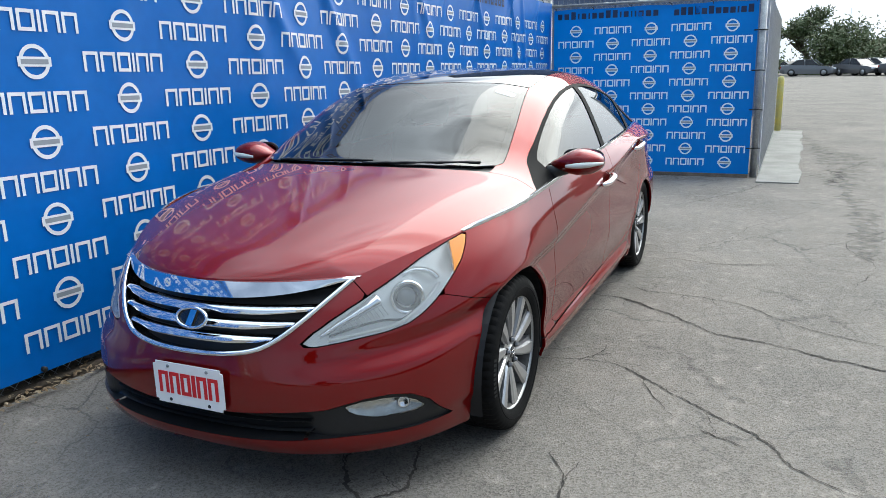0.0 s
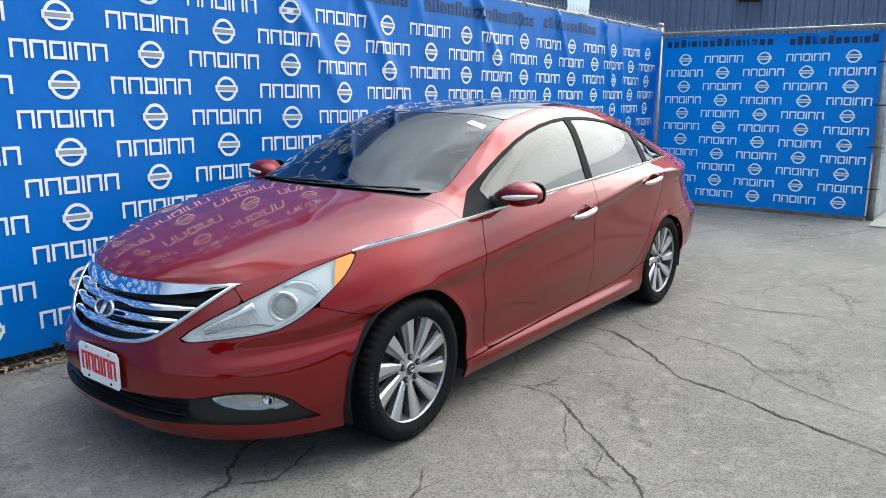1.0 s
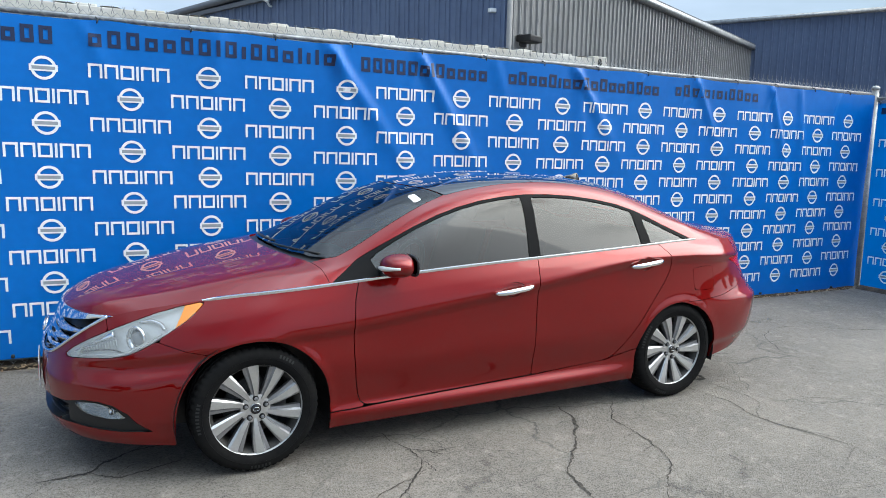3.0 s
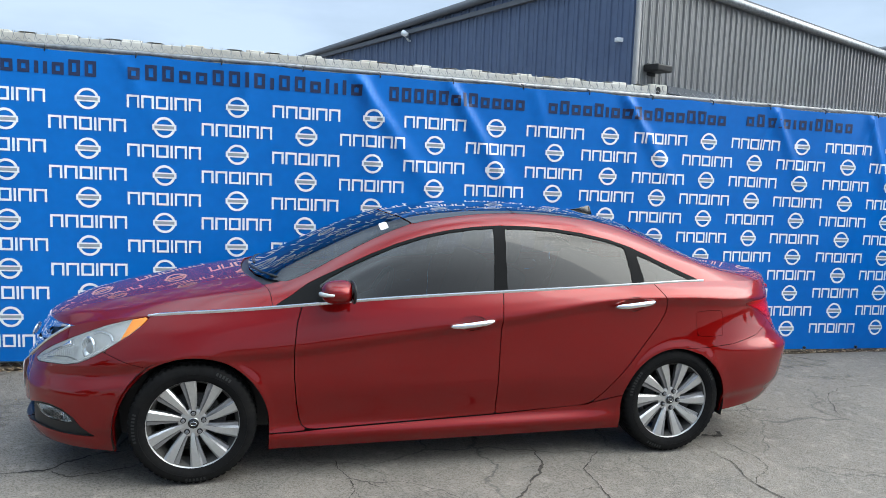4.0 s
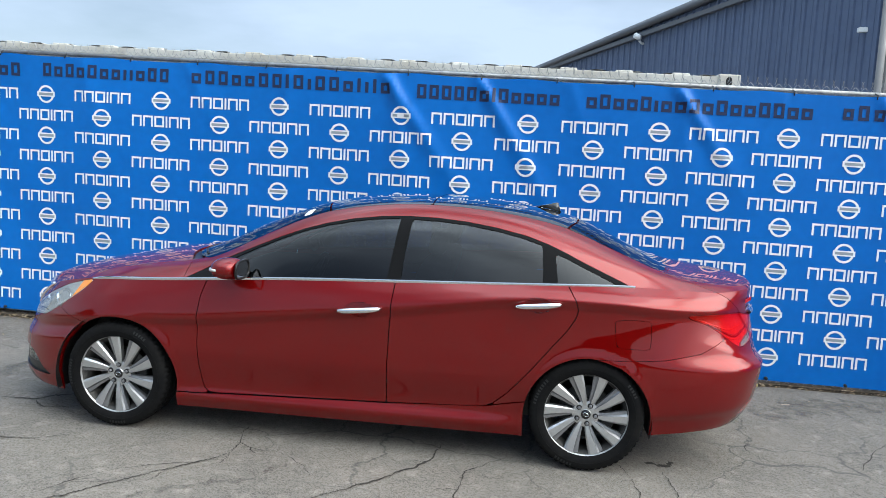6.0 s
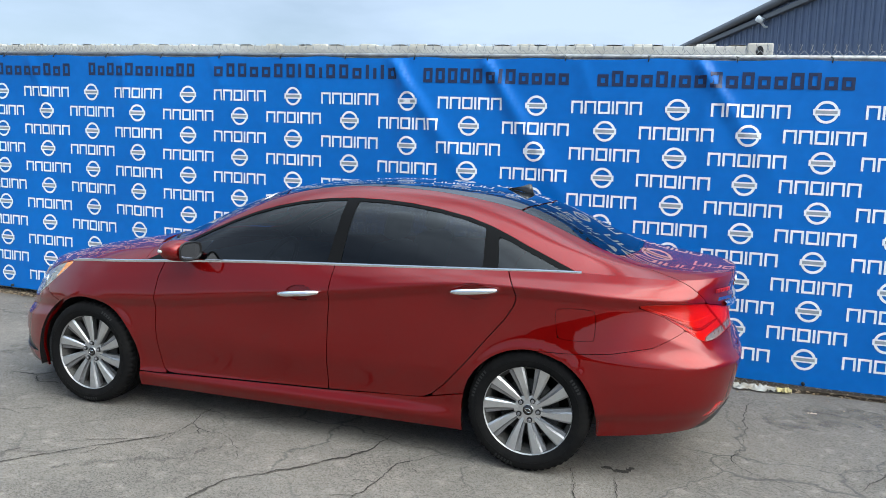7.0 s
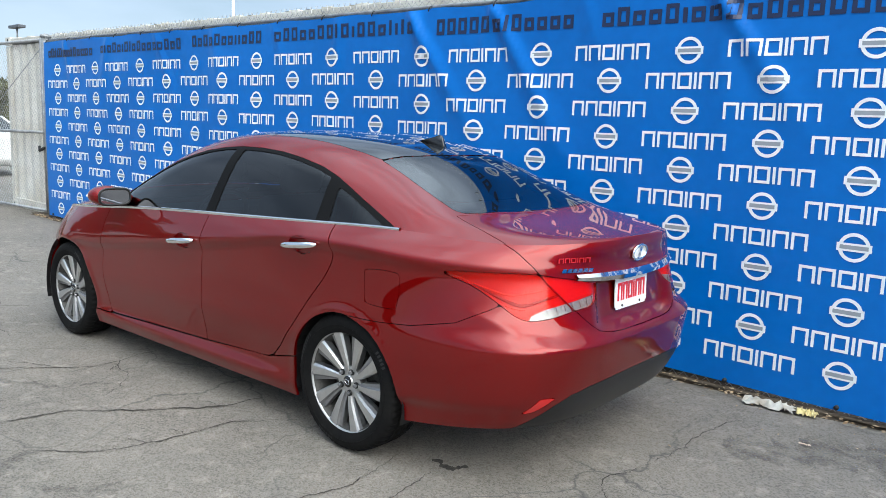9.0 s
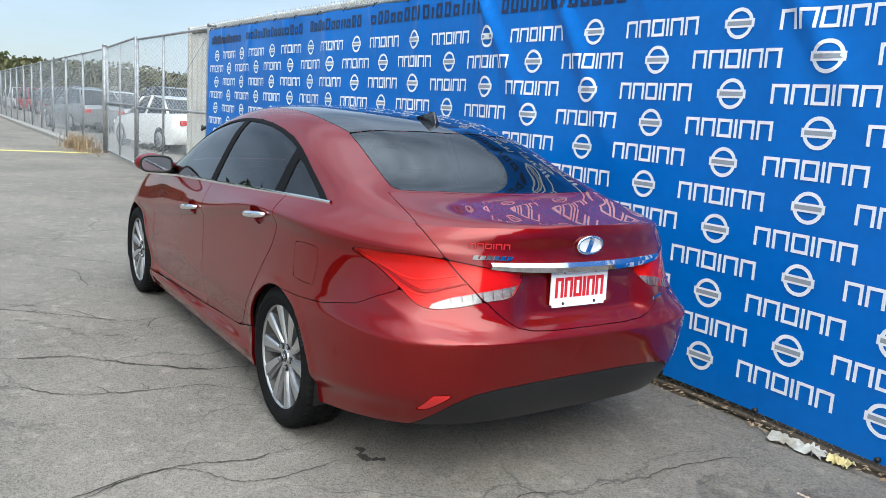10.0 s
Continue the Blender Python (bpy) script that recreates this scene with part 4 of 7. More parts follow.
def bush(x, y, w, h, leaves, mat, label, seed, name="bush", cat="bush", leaf=0.16):
    """A dense shrub: short stems and many leaves in uneven clumps."""
    rnd = random.Random(seed)
    ob = tagged(empty(name, x, y, ground_z(x, y)), label, cat, "shrubs behind the parked cars")
    groups = [tube_data([(0, 0, -0.1), (rnd.uniform(-0.2, 0.2) * w, rnd.uniform(-0.2, 0.2) * w, h * 0.4), (rnd.uniform(-0.35, 0.35) * w, rnd.uniform(-0.35, 0.35) * w, h * 0.75)], [0.09, 0.06, 0.02], 6) for _ in range(6)]
    v, f = merge(groups)
    solid("stem", v, f, BARK, ob, smooth=True)
    clumps = [(rnd.uniform(-0.5, 0.5) * w, rnd.uniform(-0.5, 0.5) * w, h * rnd.uniform(0.15, 0.9), rnd.uniform(0.10, 0.2) * w) for _ in range(26)]
    verts, faces = [], []
    for _ in range(leaves):
        cx, cy, cz, r = rnd.choice(clumps)
        cz *= 1 - 0.5 * (abs(cx) / w) ** 1.5
        p = Vector((cx + rnd.gauss(0, r), cy + rnd.gauss(0, r), max(0.05, cz + rnd.gauss(0, r * 0.8))))
        a = Vector((rnd.gauss(0, 1), rnd.gauss(0, 1), rnd.gauss(0, 1))).normalized()
        b = a.orthogonal().normalized()
        s = leaf * rnd.uniform(0.6, 1.4)
        k = len(verts)
        verts += [p - a * s, p + b * s * 0.5, p + a * s, p - b * s * 0.5]
        faces.append((k, k + 1, k + 2, k + 3))
    solid("foliage", verts, faces, mat, ob)
    return ob


bush(80, -5.2, 4.8, 4.6, 6500, LEAF, "dense dark green shrub behind parked cars", 21)
bush(92, -10.5, 5.5, 2.6, 3500, LEAF, "dense dark green shrub behind parked cars", 22)
bush(76, 1.5, 3.5, 3.0, 3500, LEAF, "dense dark green shrub behind parked cars", 23)
bush(90, -14.0, 8.0, 3.4, 5000, LEAF_DRY, "broad olive shrub at the far edge of the car park", 24)


def far_woods(name, x0, x1, y0, y1, height, count, mat, label, seed, leaf=0.45):
    """A distant belt of trees, as one body of leaf clumps with an uneven top."""
    rnd = random.Random(seed)
    verts, faces = [], []
    for _ in range(count):
        t = rnd.random()
        px, py = x0 + (x1 - x0) * t + rnd.uniform(-4, 4), y0 + (y1 - y0) * t + rnd.uniform(-4, 4)
        h = height * (0.72 + 0.30 * noise.noise((t * 11, seed, 0)) + 0.16 * noise.noise((t * 34, seed, 1)))
        p = Vector((px, py, h * rnd.random() ** 0.6))
        a = Vector((rnd.gauss(0, 1), rnd.gauss(0, 1), rnd.gauss(0, 1))).normalized()
        b = a.orthogonal().normalized()
        s = leaf * rnd.uniform(0.5, 1.4)
        k = len(verts)
        verts += [p - a * s, p + b * s * 0.6, p + a * s, p - b * s * 0.6]
        faces.append((k, k + 1, k + 2, k + 3))
    return tagged(solid(name, verts, faces, mat), label, "trees", kind="stuff")


far_woods("far_woods", -95, -75, 2, 60, 6.6, 42000, LEAF_DRY, "olive belt of trees beyond the car park", 31, 0.26)
far_woods("far_woods", -100, -110, 4, -60, 7.5, 36000, LEAF, "dark green belt of trees beyond the car park", 32, 0.28)
far_woods("far_woods", 118, 120, -11, -90, 5.0, 9000, LEAF, "green belt of trees on the far side of the road", 33)
# out of view: a belt added to darken the horizon reflected in the car
far_woods("far_woods", -75, 80, -62, -54, 3.4, 26000, LEAF, "unseen belt of trees behind the camera, added for reflections", 34, 0.62)
# oaks out of view, for the trees reflected in the windows and flanks
for k, (x, y, h) in enumerate(((-22, -9.5, 9.0), (-29, -15.0, 9.5), (-33, -21, 6.5), (46, -17.5, 8.5))):
    make_tree(x, y, h, 0.9, 7000, LEAF, "leafy oak at the edge of the car park", 60 + k, 0.28, 0.4, 0.15)

# ---- far cars ----
def far_car(x, y, rz, color, label, length=4.6, height=1.45, boot=True):
    """A parked car at a distance: body, glass, four wheels, lamps."""
    ob = tagged(empty("parked_car", x, y, ground_z(x, y), rz), label, "car", "cars parked behind the fence" if x < 0 else "cars parked across the car park")
    paint = material("car_paint", color, rough=0.35, coat=1.0, vary=0.03)
    L, H = length / 2, height
    st = [(-L, 0.35, 0.60, 0.62), (-L + 0.10, 0.25, 0.70, 0.80), (-L + 0.45, 0.22, 0.80, 0.88), (-0.75, 0.2, 0.92, 0.90), (0.0, 0.2, 0.95, 0.90), (0.9, 0.2, 0.98, 0.90), (L - 0.5, 0.22, 1.0 if boot else 1.05, 0.88), (L - 0.1, 0.28, 0.96, 0.80), (L, 0.40, 0.85, 0.66)]
    verts, faces = [], []
    for sx, lo, hi, w in st:
        verts += [(sx, -w * 0.96, lo), (sx, -w, (lo + hi) / 2), (sx, -w * 0.92, hi), (sx, -w * 0.5, hi + 0.03), (sx, w * 0.5, hi + 0.03), (sx, w * 0.92, hi), (sx, w, (lo + hi) / 2), (sx, w * 0.96, lo)]
    for i in range(len(st) - 1):
        for j in range(8):
            faces.append((i * 8 + j, i * 8 + (j + 1) % 8, (i + 1) * 8 + (j + 1) % 8, (i + 1) * 8 + j))
    faces += [tuple(range(8)), tuple(len(verts) - 8 + j for j in range(8))[::-1]]
    solid("body", verts, faces, paint, ob, smooth=True).data.set_sharp_from_angle(angle=radians(50))
    back = L - 0.75 if boot else L - 0.2
    cab = [(-1.0, 0.93, 0.80, 0.0), (-0.35, H - 0.05, 0.62, 1), (0.25, H, 0.62, 1), (back - 0.65, H - 0.06, 0.60, 1), (back, 0.98, 0.76, 0.0)]
    gv, gf = [], []
    for sx, z, w, up in cab:
        gv += [(sx, -0.80, 0.93 if up else 0.92), (sx, -w, z), (sx, w, z), (sx, 0.80, 0.93 if up else 0.92)]
    for i in range(len(cab) - 1):
        gf += [(4 * i, 4 * i + 4, 4 * i + 5, 4 * i + 1), (4 * i + 1, 4 * i + 5, 4 * i + 6, 4 * i + 2), (4 * i + 2, 4 * i + 6, 4 * i + 7, 4 * i + 3)]
    solid("glasshouse", gv, gf, BLACK_GLASS, ob, "dark glass")
    rv = [(-0.37, -0.63, H - 0.04), (0.25, -0.63, H + 0.012), (back - 0.66, -0.61, H - 0.05), (back - 0.66, 0.61, H - 0.05), (0.25, 0.63, H + 0.012), (-0.37, 0.63, H - 0.04)]
    solid("roof", rv + [(a, b, c + 0.02) for a, b, c in rv], [(6, 7, 10, 11), (7, 8, 9, 10), (0, 1, 7, 6), (1, 2, 8, 7), (2, 3, 9, 8), (3, 4, 10, 9), (4, 5, 11, 10), (5, 0, 6, 11)], paint, ob)
    for s in (-1, 1):
        for p, q in (((-1.0, 0.80, 0.93), (-0.36, 0.63, H - 0.03)), ((0.22, 0.81, 0.95), (0.27, 0.64, H)), ((back, 0.77, 0.98), (back - 0.65, 0.61, H - 0.05))):
            tube("pillar", [(p[0], s * p[1], p[2]), (q[0], s * q[1], q[2])], 0.035, paint, ob, sides=5)
    for wx in (-L + 0.92, L - 1.02):
        for s in (-1, 1):
            tyre = tube("wheel", [(wx, s * 0.70, 0.32), (wx, s * 0.895, 0.32)], 0.32, DARK_PLASTIC, ob, sides=20)
            tube("rim", [(wx, s * 0.893, 0.32), (wx, s * 0.903, 0.32)], 0.20, GALV, tyre, sides=14)
    for s in (-1, 1):
        box("tail_light", L - 0.10, L + 0.004, min(s * 0.48, s * 0.76), max(s * 0.48, s * 0.76), 0.72, 0.86, RED_PLASTIC, ob, bevel=0.02)
        box("head_light", -L + 0.02, -L + 0.2, min(s * 0.48, s * 0.76), max(s * 0.48, s * 0.76), 0.60, 0.70, PRINT_WHITE, ob, bevel=0.02)
    return ob


BLACK_GLASS = material("far_glass", (0.012, 0.014, 0.016), rough=0.06, coat=0.5)
RED_PLASTIC = material("red_plastic", (0.45, 0.012, 0.012), rough=0.25, coat=0.5)
far_car(73, -3.05, 78, (0.13, 0.14, 0.155), "grey saloon parked across the car park")
far_car(80, -0.4, 95, (0.55, 0.56, 0.58), "silver saloon parked by the shrubs")
far_car(72, -6.9, 40, (0.05, 0.05, 0.055), "dark saloon in a row of parked cars")
far_car(73, -8.3, 60, (0.75, 0.75, 0.75), "white saloon in a row of parked cars")
far_car(70, -10.6, 75, (0.05, 0.052, 0.06), "dark saloon in a row of parked cars")
far_car(62, -10.6, 100, (0.60, 0.61, 0.62), "silver saloon in a row of parked cars")
far_car(56, -11.3, 110, (0.04, 0.04, 0.045), "black saloon in a row of parked cars")
far_car(-30.5, 4.6, 200, (0.78, 0.78, 0.77), "white car parked nose-in behind the fence", 4.5, 1.6, False)
far_car(-17.4, 3.45, 9, (0.76, 0.76, 0.75), "white saloon with its tail to the gate", 4.6, 1.42)
far_car(-24.0, 5.0, 10, (0.045, 0.047, 0.052), "dark off-roader parked behind the gate", 4.6, 1.8, False)
far_car(-29.0, 3.0, 10, (0.16, 0.165, 0.175), "grey car parked behind the fence", 4.6, 1.6, False)
far_car(-36.0, 4.2, 200, (0.035, 0.037, 0.042), "black car parked behind the fence", 4.7, 1.75, False)
far_car(-41.5, 4.6, 200, (0.06, 0.065, 0.075), "dark car parked behind the fence", 4.6, 1.7, False)
far_car(-47.0, 5.0, 200, (0.12, 0.125, 0.135), "grey car parked behind the fence", 4.6, 1.75, False)
far_car(-53.0, 5.2, 195, (0.10, 0.10, 0.11), "dark grey car parked behind the fence", 4.6, 1.7, False)
far_car(-57.0, 5.8, 200, (0.74, 0.74, 0.74), "white car parked behind the fence", 4.8, 1.8, False)
far_car(-64.0, 5.0, 190, (0.42, 0.02, 0.02), "red car parked behind the fence", 4.8, 1.8, False)
far_car(-72.0, 4.6, 190, (0.72, 0.72, 0.72), "white car parked behind the fence", 4.8, 1.8, False)

# ---- poles ----
lot_lamp = tagged(empty("street_lamp", -42.6, 14.6, 0), "tall car park lamp on a steel pole", "street lamp")
tube("pole", [(0, 0, 0), (0, 0, 6.55)], [0.08, 0.05], GALV, lot_lamp, sides=8)
box("lamp_head", -0.7, 0.7, -0.2, 0.2, 6.52, 6.68, TRIM_GREY, lot_lamp, bevel=0.03)
flag_pole = tagged(tube("flag_pole", [(-16.5, 10.8, 0), (-16.5, 10.8, 8.0)], [0.06, 0.035], PRINT_WHITE, sides=10), "thin white pole standing behind the fence", "pole")
far_pole = tagged(tube("flag_pole", [(88, -6.8, 0), (88, -6.8, 6.5)], [0.09, 0.05], PRINT_WHITE, sides=8), "thin white pole across the car park", "pole")
# yellow line and litter by the gate
verts = [(-14.6, 0.95, 0.0), (-14.9, -4.5, 0.0), (-15.25, -4.5, 0.0), (-14.95, 0.95, 0.0)]
tagged(solid("yellow_line", [(x, y, ground_z(x, y) + 0.006) for x, y, z in verts], [(0, 1, 2, 3)], YELLOW), "faded yellow painted line on the asphalt", "line", kind="structure")
kerb = tagged(box("kerb", -48, -15.2, 0.95, 1.25, 0.10, 0.26, CONCRETE, bevel=0.02), "low concrete kerb under the far fence", "kerb", kind="structure")


# ---- dirt and litter along the foot of the fence ----
# the strip's dark tone also paints the shade in the gap below the banner
verts, faces = [], []
for i in range(140):
    x = -7.6 + 14.1 * i / 139
    w0 = 1.262 + 0.05 * noise.noise((x * 2.0, 0, 5)) + 0.03 * noise.noise((x * 9, 0, 5))
    for j, (y, h) in enumerate(((w0, -0.004), (w0 + 0.03, 0.010), (1.27, 0.022), (1.34, 0.028), (1.46, 0.02))):
        verts.append((x, y, ground_z(x, y) + h + 0.010 * noise.noise((x * 5, y * 9, 3)) * (j > 0)))
for i in range(139):
    for j in range(4):
        faces.append((i * 5 + j, (i + 1) * 5 + j, (i + 1) * 5 + j + 1, i * 5 + j + 1))
tagged(solid("shaded_dirt_strip", verts, faces, SOIL_SHADED, smooth=True), "strip of dry dirt along the fence, darkened as shade under the banner", "dirt", kind="structure")
# fills the bright gap below the side banner with dirt and painted shade
verts, faces = [], []
for i in range(40):
    y = -1.40 + 2.66 * i / 39
    for j, (x, h) in enumerate(((6.50, -0.004), (6.56, 0.03), (6.66, 0.045), (6.80, 0.03), (6.95, -0.01))):
        x += 0.03 * noise.noise((y * 3, j, 4))
        verts.append((x, y, ground_z(x, y) + h + 0.012 * noise.noise((y * 6, j, 3)) * (j > 0)))
for i in range(39):
    for j in range(4):
        faces.append((i * 5 + j, i * 5 + j + 1, (i + 1) * 5 + j + 1, (i + 1) * 5 + j))
tagged(solid("shaded_dirt_strip", verts, faces, SOIL_SHADED, smooth=True), "strip of dirt and painted shade along the foot of the side fence", "dirt", kind="structure")
rnd = random.Random(12)
verts, faces = [], []
def leaf_at(x, y, s, up):
    z = ground_z(x, y) + 0.012 + up
    a = rnd.uniform(0, 2 * math.pi)
    d, e = Vector((math.cos(a), math.sin(a), rnd.uniform(-0.4, 0.4))), Vector((-math.sin(a), math.cos(a), rnd.uniform(-0.4, 0.4)))
    c = Vector((x, y, z + s * 0.3))
    k = len(verts)
    verts.extend([c - d * s, c + e * s * 0.45, c + d * s, c - e * s * 0.45, c + Vector((0, 0, s * 0.25))])
    faces.extend([(k, k + 1, k + 4), (k + 1, k + 2, k + 4), (k + 2, k + 3, k + 4), (k + 3, k, k + 4)])
for _ in range(2600):
    x = rnd.uniform(-7.4, 6.4)
    dens = 1.0 if x < -1.5 else 0.6
    if rnd.random() < dens:
        leaf_at(x, 1.19 + abs(rnd.gauss(0, 0.09)), rnd.uniform(0.008, 0.022), 0.008)
for _ in range(260):
    leaf_at(rnd.uniform(-17.0, -14.6), rnd.gauss(1.05, 0.22), rnd.uniform(0.02, 0.05), 0.01)
for _ in range(160):
    leaf_at(rnd.uniform(-6.5, 5.5), 1.15 - abs(rnd.gauss(0, 0.35)), rnd.uniform(0.005, 0.013), 0.0)
# dry weeds at the foot of the far fence
blades, quads = [], []
for _ in range(420):
    x, y = rnd.gauss(-16.2, 0.9), rnd.gauss(0.95, 0.16)
    h, lean, a = rnd.uniform(0.10, 0.48), rnd.uniform(-0.25, 0.25), rnd.uniform(0, math.pi)
    z, w = ground_z(x, y), rnd.uniform(0.006, 0.014)
    dx, dy = w * math.cos(a), w * math.sin(a)
    k = len(blades)
    blades += [(x - dx, y - dy, z), (x + dx, y + dy, z), (x + dx * 0.6 + lean * 0.3, y + dy * 0.6, z + h * 0.6), (x - dx * 0.6 + lean * 0.3, y - dy * 0.6, z + h * 0.6), (x + lean, y + lean * 0.4, z + h)]
    quads += [(k, k + 1, k + 2, k + 3), (k + 3, k + 2, k + 4)]
tagged(solid("dry_weeds", blades, quads, LITTER), "dry brown weeds at the foot of the fence", "weeds", kind="stuff")
tagged(solid("leaf_litter", verts, faces, LITTER), "dry brown leaves and twigs along the fence", "leaf litter", kind="stuff")
# crumpled white plastic and a scrap of yellow paper by the fence
def scrap(name, x, y, w, d, h, mat, label, seed):
    vs, n = [], 14
    for i in range(n + 1):
        for j in range(7):
            u, v = i / n, j / 6
            wide = d * (0.75 + 0.7 * noise.noise((u * 4, seed, 0)))
            px = x + (u - 0.5) * w + 0.10 * w * noise.noise((u * 6, v * 5, seed + 3))
            py = y + (v - 0.5) * wide + 0.25 * d * noise.noise((u * 5, v * 3, seed + 7))
            vs.append((px, py, ground_z(px, py) + 0.008 + h * abs(noise.noise((u * 7, v * 5, seed))) + 0.5 * h * (0.5 + noise.noise((u * 3, v * 2, seed + 1))) * math.sin(math.pi * (0.08 + 0.84 * v))))
    fs = [(i * 7 + j, (i + 1) * 7 + j, (i + 1) * 7 + j + 1, i * 7 + j + 1) for i in range(n) for j in range(6)]
    return tagged(solid(name, vs, fs, mat), label, "litter")
scrap("plastic_scrap", 2.66, 1.20, 0.28, 0.11, 0.05, material("white_film", (0.46, 0.45, 0.41), rough=0.5, second=(0.30, 0.27, 0.22), blotch=12, vary=0.1), "crumpled white plastic film lying by the fence", 1.0)
scrap("paper_scrap", 2.86, 1.22, 0.10, 0.11, 0.05, material("yellow_paper", (0.66, 0.56, 0.28), rough=0.7, vary=0.15), "crumpled yellowish paper lying by the fence", 2.0)
scrap("wood_chip", 2.98, 0.72, 0.055, 0.014, 0.012, material("pale_wood_chip", (0.55, 0.45, 0.36), rough=0.8, vary=0.1), "pale splinter of wood lying on the asphalt", 4.0)

# ---- the saloon car: surfaces ----
CAR_Y = -0.02
HUB_X, HUB_Z, TYRE_R = 1.3975, 0.325, 0.325


def spline(*knots):
    """A natural cubic through (x, value) knots, flat beyond its ends; works on arrays."""
    xs, ys = np.array([k[0] for k in knots], float), np.array([k[1] for k in knots], float)
    n, h = len(xs), np.diff(xs)
    a, r = np.eye(n), np.zeros(n)
    for i in range(1, n - 1):
        a[i, i - 1 : i + 2] = h[i - 1], 2 * (h[i - 1] + h[i]), h[i]
        r[i] = 6 * ((ys[i + 1] - ys[i]) / h[i] - (ys[i] - ys[i - 1]) / h[i - 1])
    m = np.linalg.solve(a, r)

    def value(x):
        x = np.clip(np.asarray(x, float), xs[0], xs[-1])
        i = np.clip(np.searchsorted(xs, x) - 1, 0, n - 2)
        d, b, hh = xs[i + 1] - x, x - xs[i], h[i]
        return (m[i] * d**3 + m[i + 1] * b**3) / (6 * hh) + (ys[i] / hh - m[i] * hh / 6) * d + (ys[i + 1] / hh - m[i + 1] * hh / 6) * b

    return value


def monotone(*knots):
    """A smooth curve through (x, value) knots that never overshoots them; works on arrays."""
    xs, ys = np.array([k[0] for k in knots], float), np.array([k[1] for k in knots], float)

    def value(x):
        x = np.clip(np.asarray(x, float), xs[0], xs[-1])
        flat = x.ravel()
        z = np.broadcast_to(xs, (flat.size, xs.size))
        return rows_curve(z, np.broadcast_to(ys, z.shape), flat).reshape(x.shape)

    return value


def rows_curve(Z, Y, z):
    """For each row, the overshoot-free cubic through its knots (Z, Y), at that row's z."""
    h = np.maximum(np.diff(Z, axis=1), 1e-6)
    s = np.diff(Y, axis=1) / h
    d = np.zeros_like(Y, dtype=float)
    same = s[:, 1:] * s[:, :-1] > 0
    w1, w2 = 2 * h[:, 1:] + h[:, :-1], h[:, 1:] + 2 * h[:, :-1]
    with np.errstate(divide="ignore", invalid="ignore"):
        mid = (w1 + w2) / (w1 / s[:, :-1] + w2 / s[:, 1:])
    d[:, 1:-1] = np.where(same, mid, 0)
    d[:, 0], d[:, -1] = s[:, 0], s[:, -1]
    i = np.clip((Z < z[:, None]).sum(1) - 1, 0, Z.shape[1] - 2)
    r = np.arange(len(z))
    hh, t = h[r, i], np.clip((z - Z[r, i]) / h[r, i], 0, 1)
    a, b = Y[r, i], Y[r, i + 1]
    return (2 * t**3 - 3 * t**2 + 1) * a + (t**3 - 2 * t**2 + t) * hh * d[r, i] + (3 * t**2 - 2 * t**3) * b + (t**3 - t**2) * hh * d[r, i + 1]


# ends seen from the side, on the centre line
nose_x = spline((0.16, -2.27), (0.22, -2.325), (0.30, -2.345), (0.42, -2.35), (0.55, -2.335), (0.65, -2.30), (0.72, -2.265), (0.78, -2.225), (0.90, -2.12))
tail_x = monotone((0.20, 2.25), (0.30, 2.355), (0.42, 2.405), (0.52, 2.420), (0.610, 2.428), (0.627, 2.428), (0.665, 2.412), (0.73, 2.408), (0.80, 2.404), (0.87, 2.396), (0.95, 2.383), (1.02, 2.395), (1.06, 2.39))
nose_n = monotone((0.2, 2.7), (0.45, 2.5), (0.6, 2.25), (0.9, 2.2))
tail_n = monotone((0.25, 3.6), (0.45, 4.0), (0.62, 4.0), (0.70, 3.3), (0.86, 2.85), (1.05, 2.6))
# long lines of the side: height and half width
sill_z = monotone((-2.4, 0.207), (-1.8, 0.185), (-1.0, 0.165), (1.0, 0.17), (1.75, 0.235), (2.1, 0.268), (2.5, 0.30))
belt_z = spline((-2.25, 0.772), (-2.10, 0.772), (-1.95, 0.812), (-1.8, 0.848), (-1.62, 0.880), (-1.08, 0.926), (-0.59, 0.962), (0.29, 1.006), (1.27, 1.043), (1.585, 1.050), (1.9, 1.040), (2.15, 1.030), (2.40, 1.045))
belt_y = spline((-2.3, 0.80), (-1.9, 0.815), (-1.5, 0.83), (-1.0, 0.842), (-0.4, 0.850), (0.3, 0.850), (0.9, 0.835), (1.3, 0.808), (1.6, 0.780), (2.0, 0.775), (2.4, 0.79))
crease_z = monotone((-2.4, 0.56), (-1.9, 0.62), (-1.4, 0.69), (-0.9, 0.715), (-0.4, 0.775), (0.0, 0.825), (0.3, 0.860), (1.17, 0.965), (1.5, 0.962), (1.8, 0.945), (2.4, 0.93))
crease_y = spline((-2.4, 0.86), (-1.9, 0.88), (-1.4, 0.907), (-0.9, 0.905), (-0.3, 0.908), (0.3, 0.912), (1.0, 0.905), (1.5, 0.898), (1.9, 0.885), (2.4, 0.86))
mid_y = spline((-2.4, 0.87), (-1.8, 0.89), (-1.4, 0.903), (-0.8, 0.895), (0.0, 0.900), (0.8, 0.902), (1.4, 0.912), (1.8, 0.905), (2.4, 0.885))
waist_y = spline((-2.4, 0.87), (-1.4, 0.885), (-0.9, 0.875), (0.0, 0.872), (0.8, 0.875), (1.4, 0.895), (2.4, 0.88))
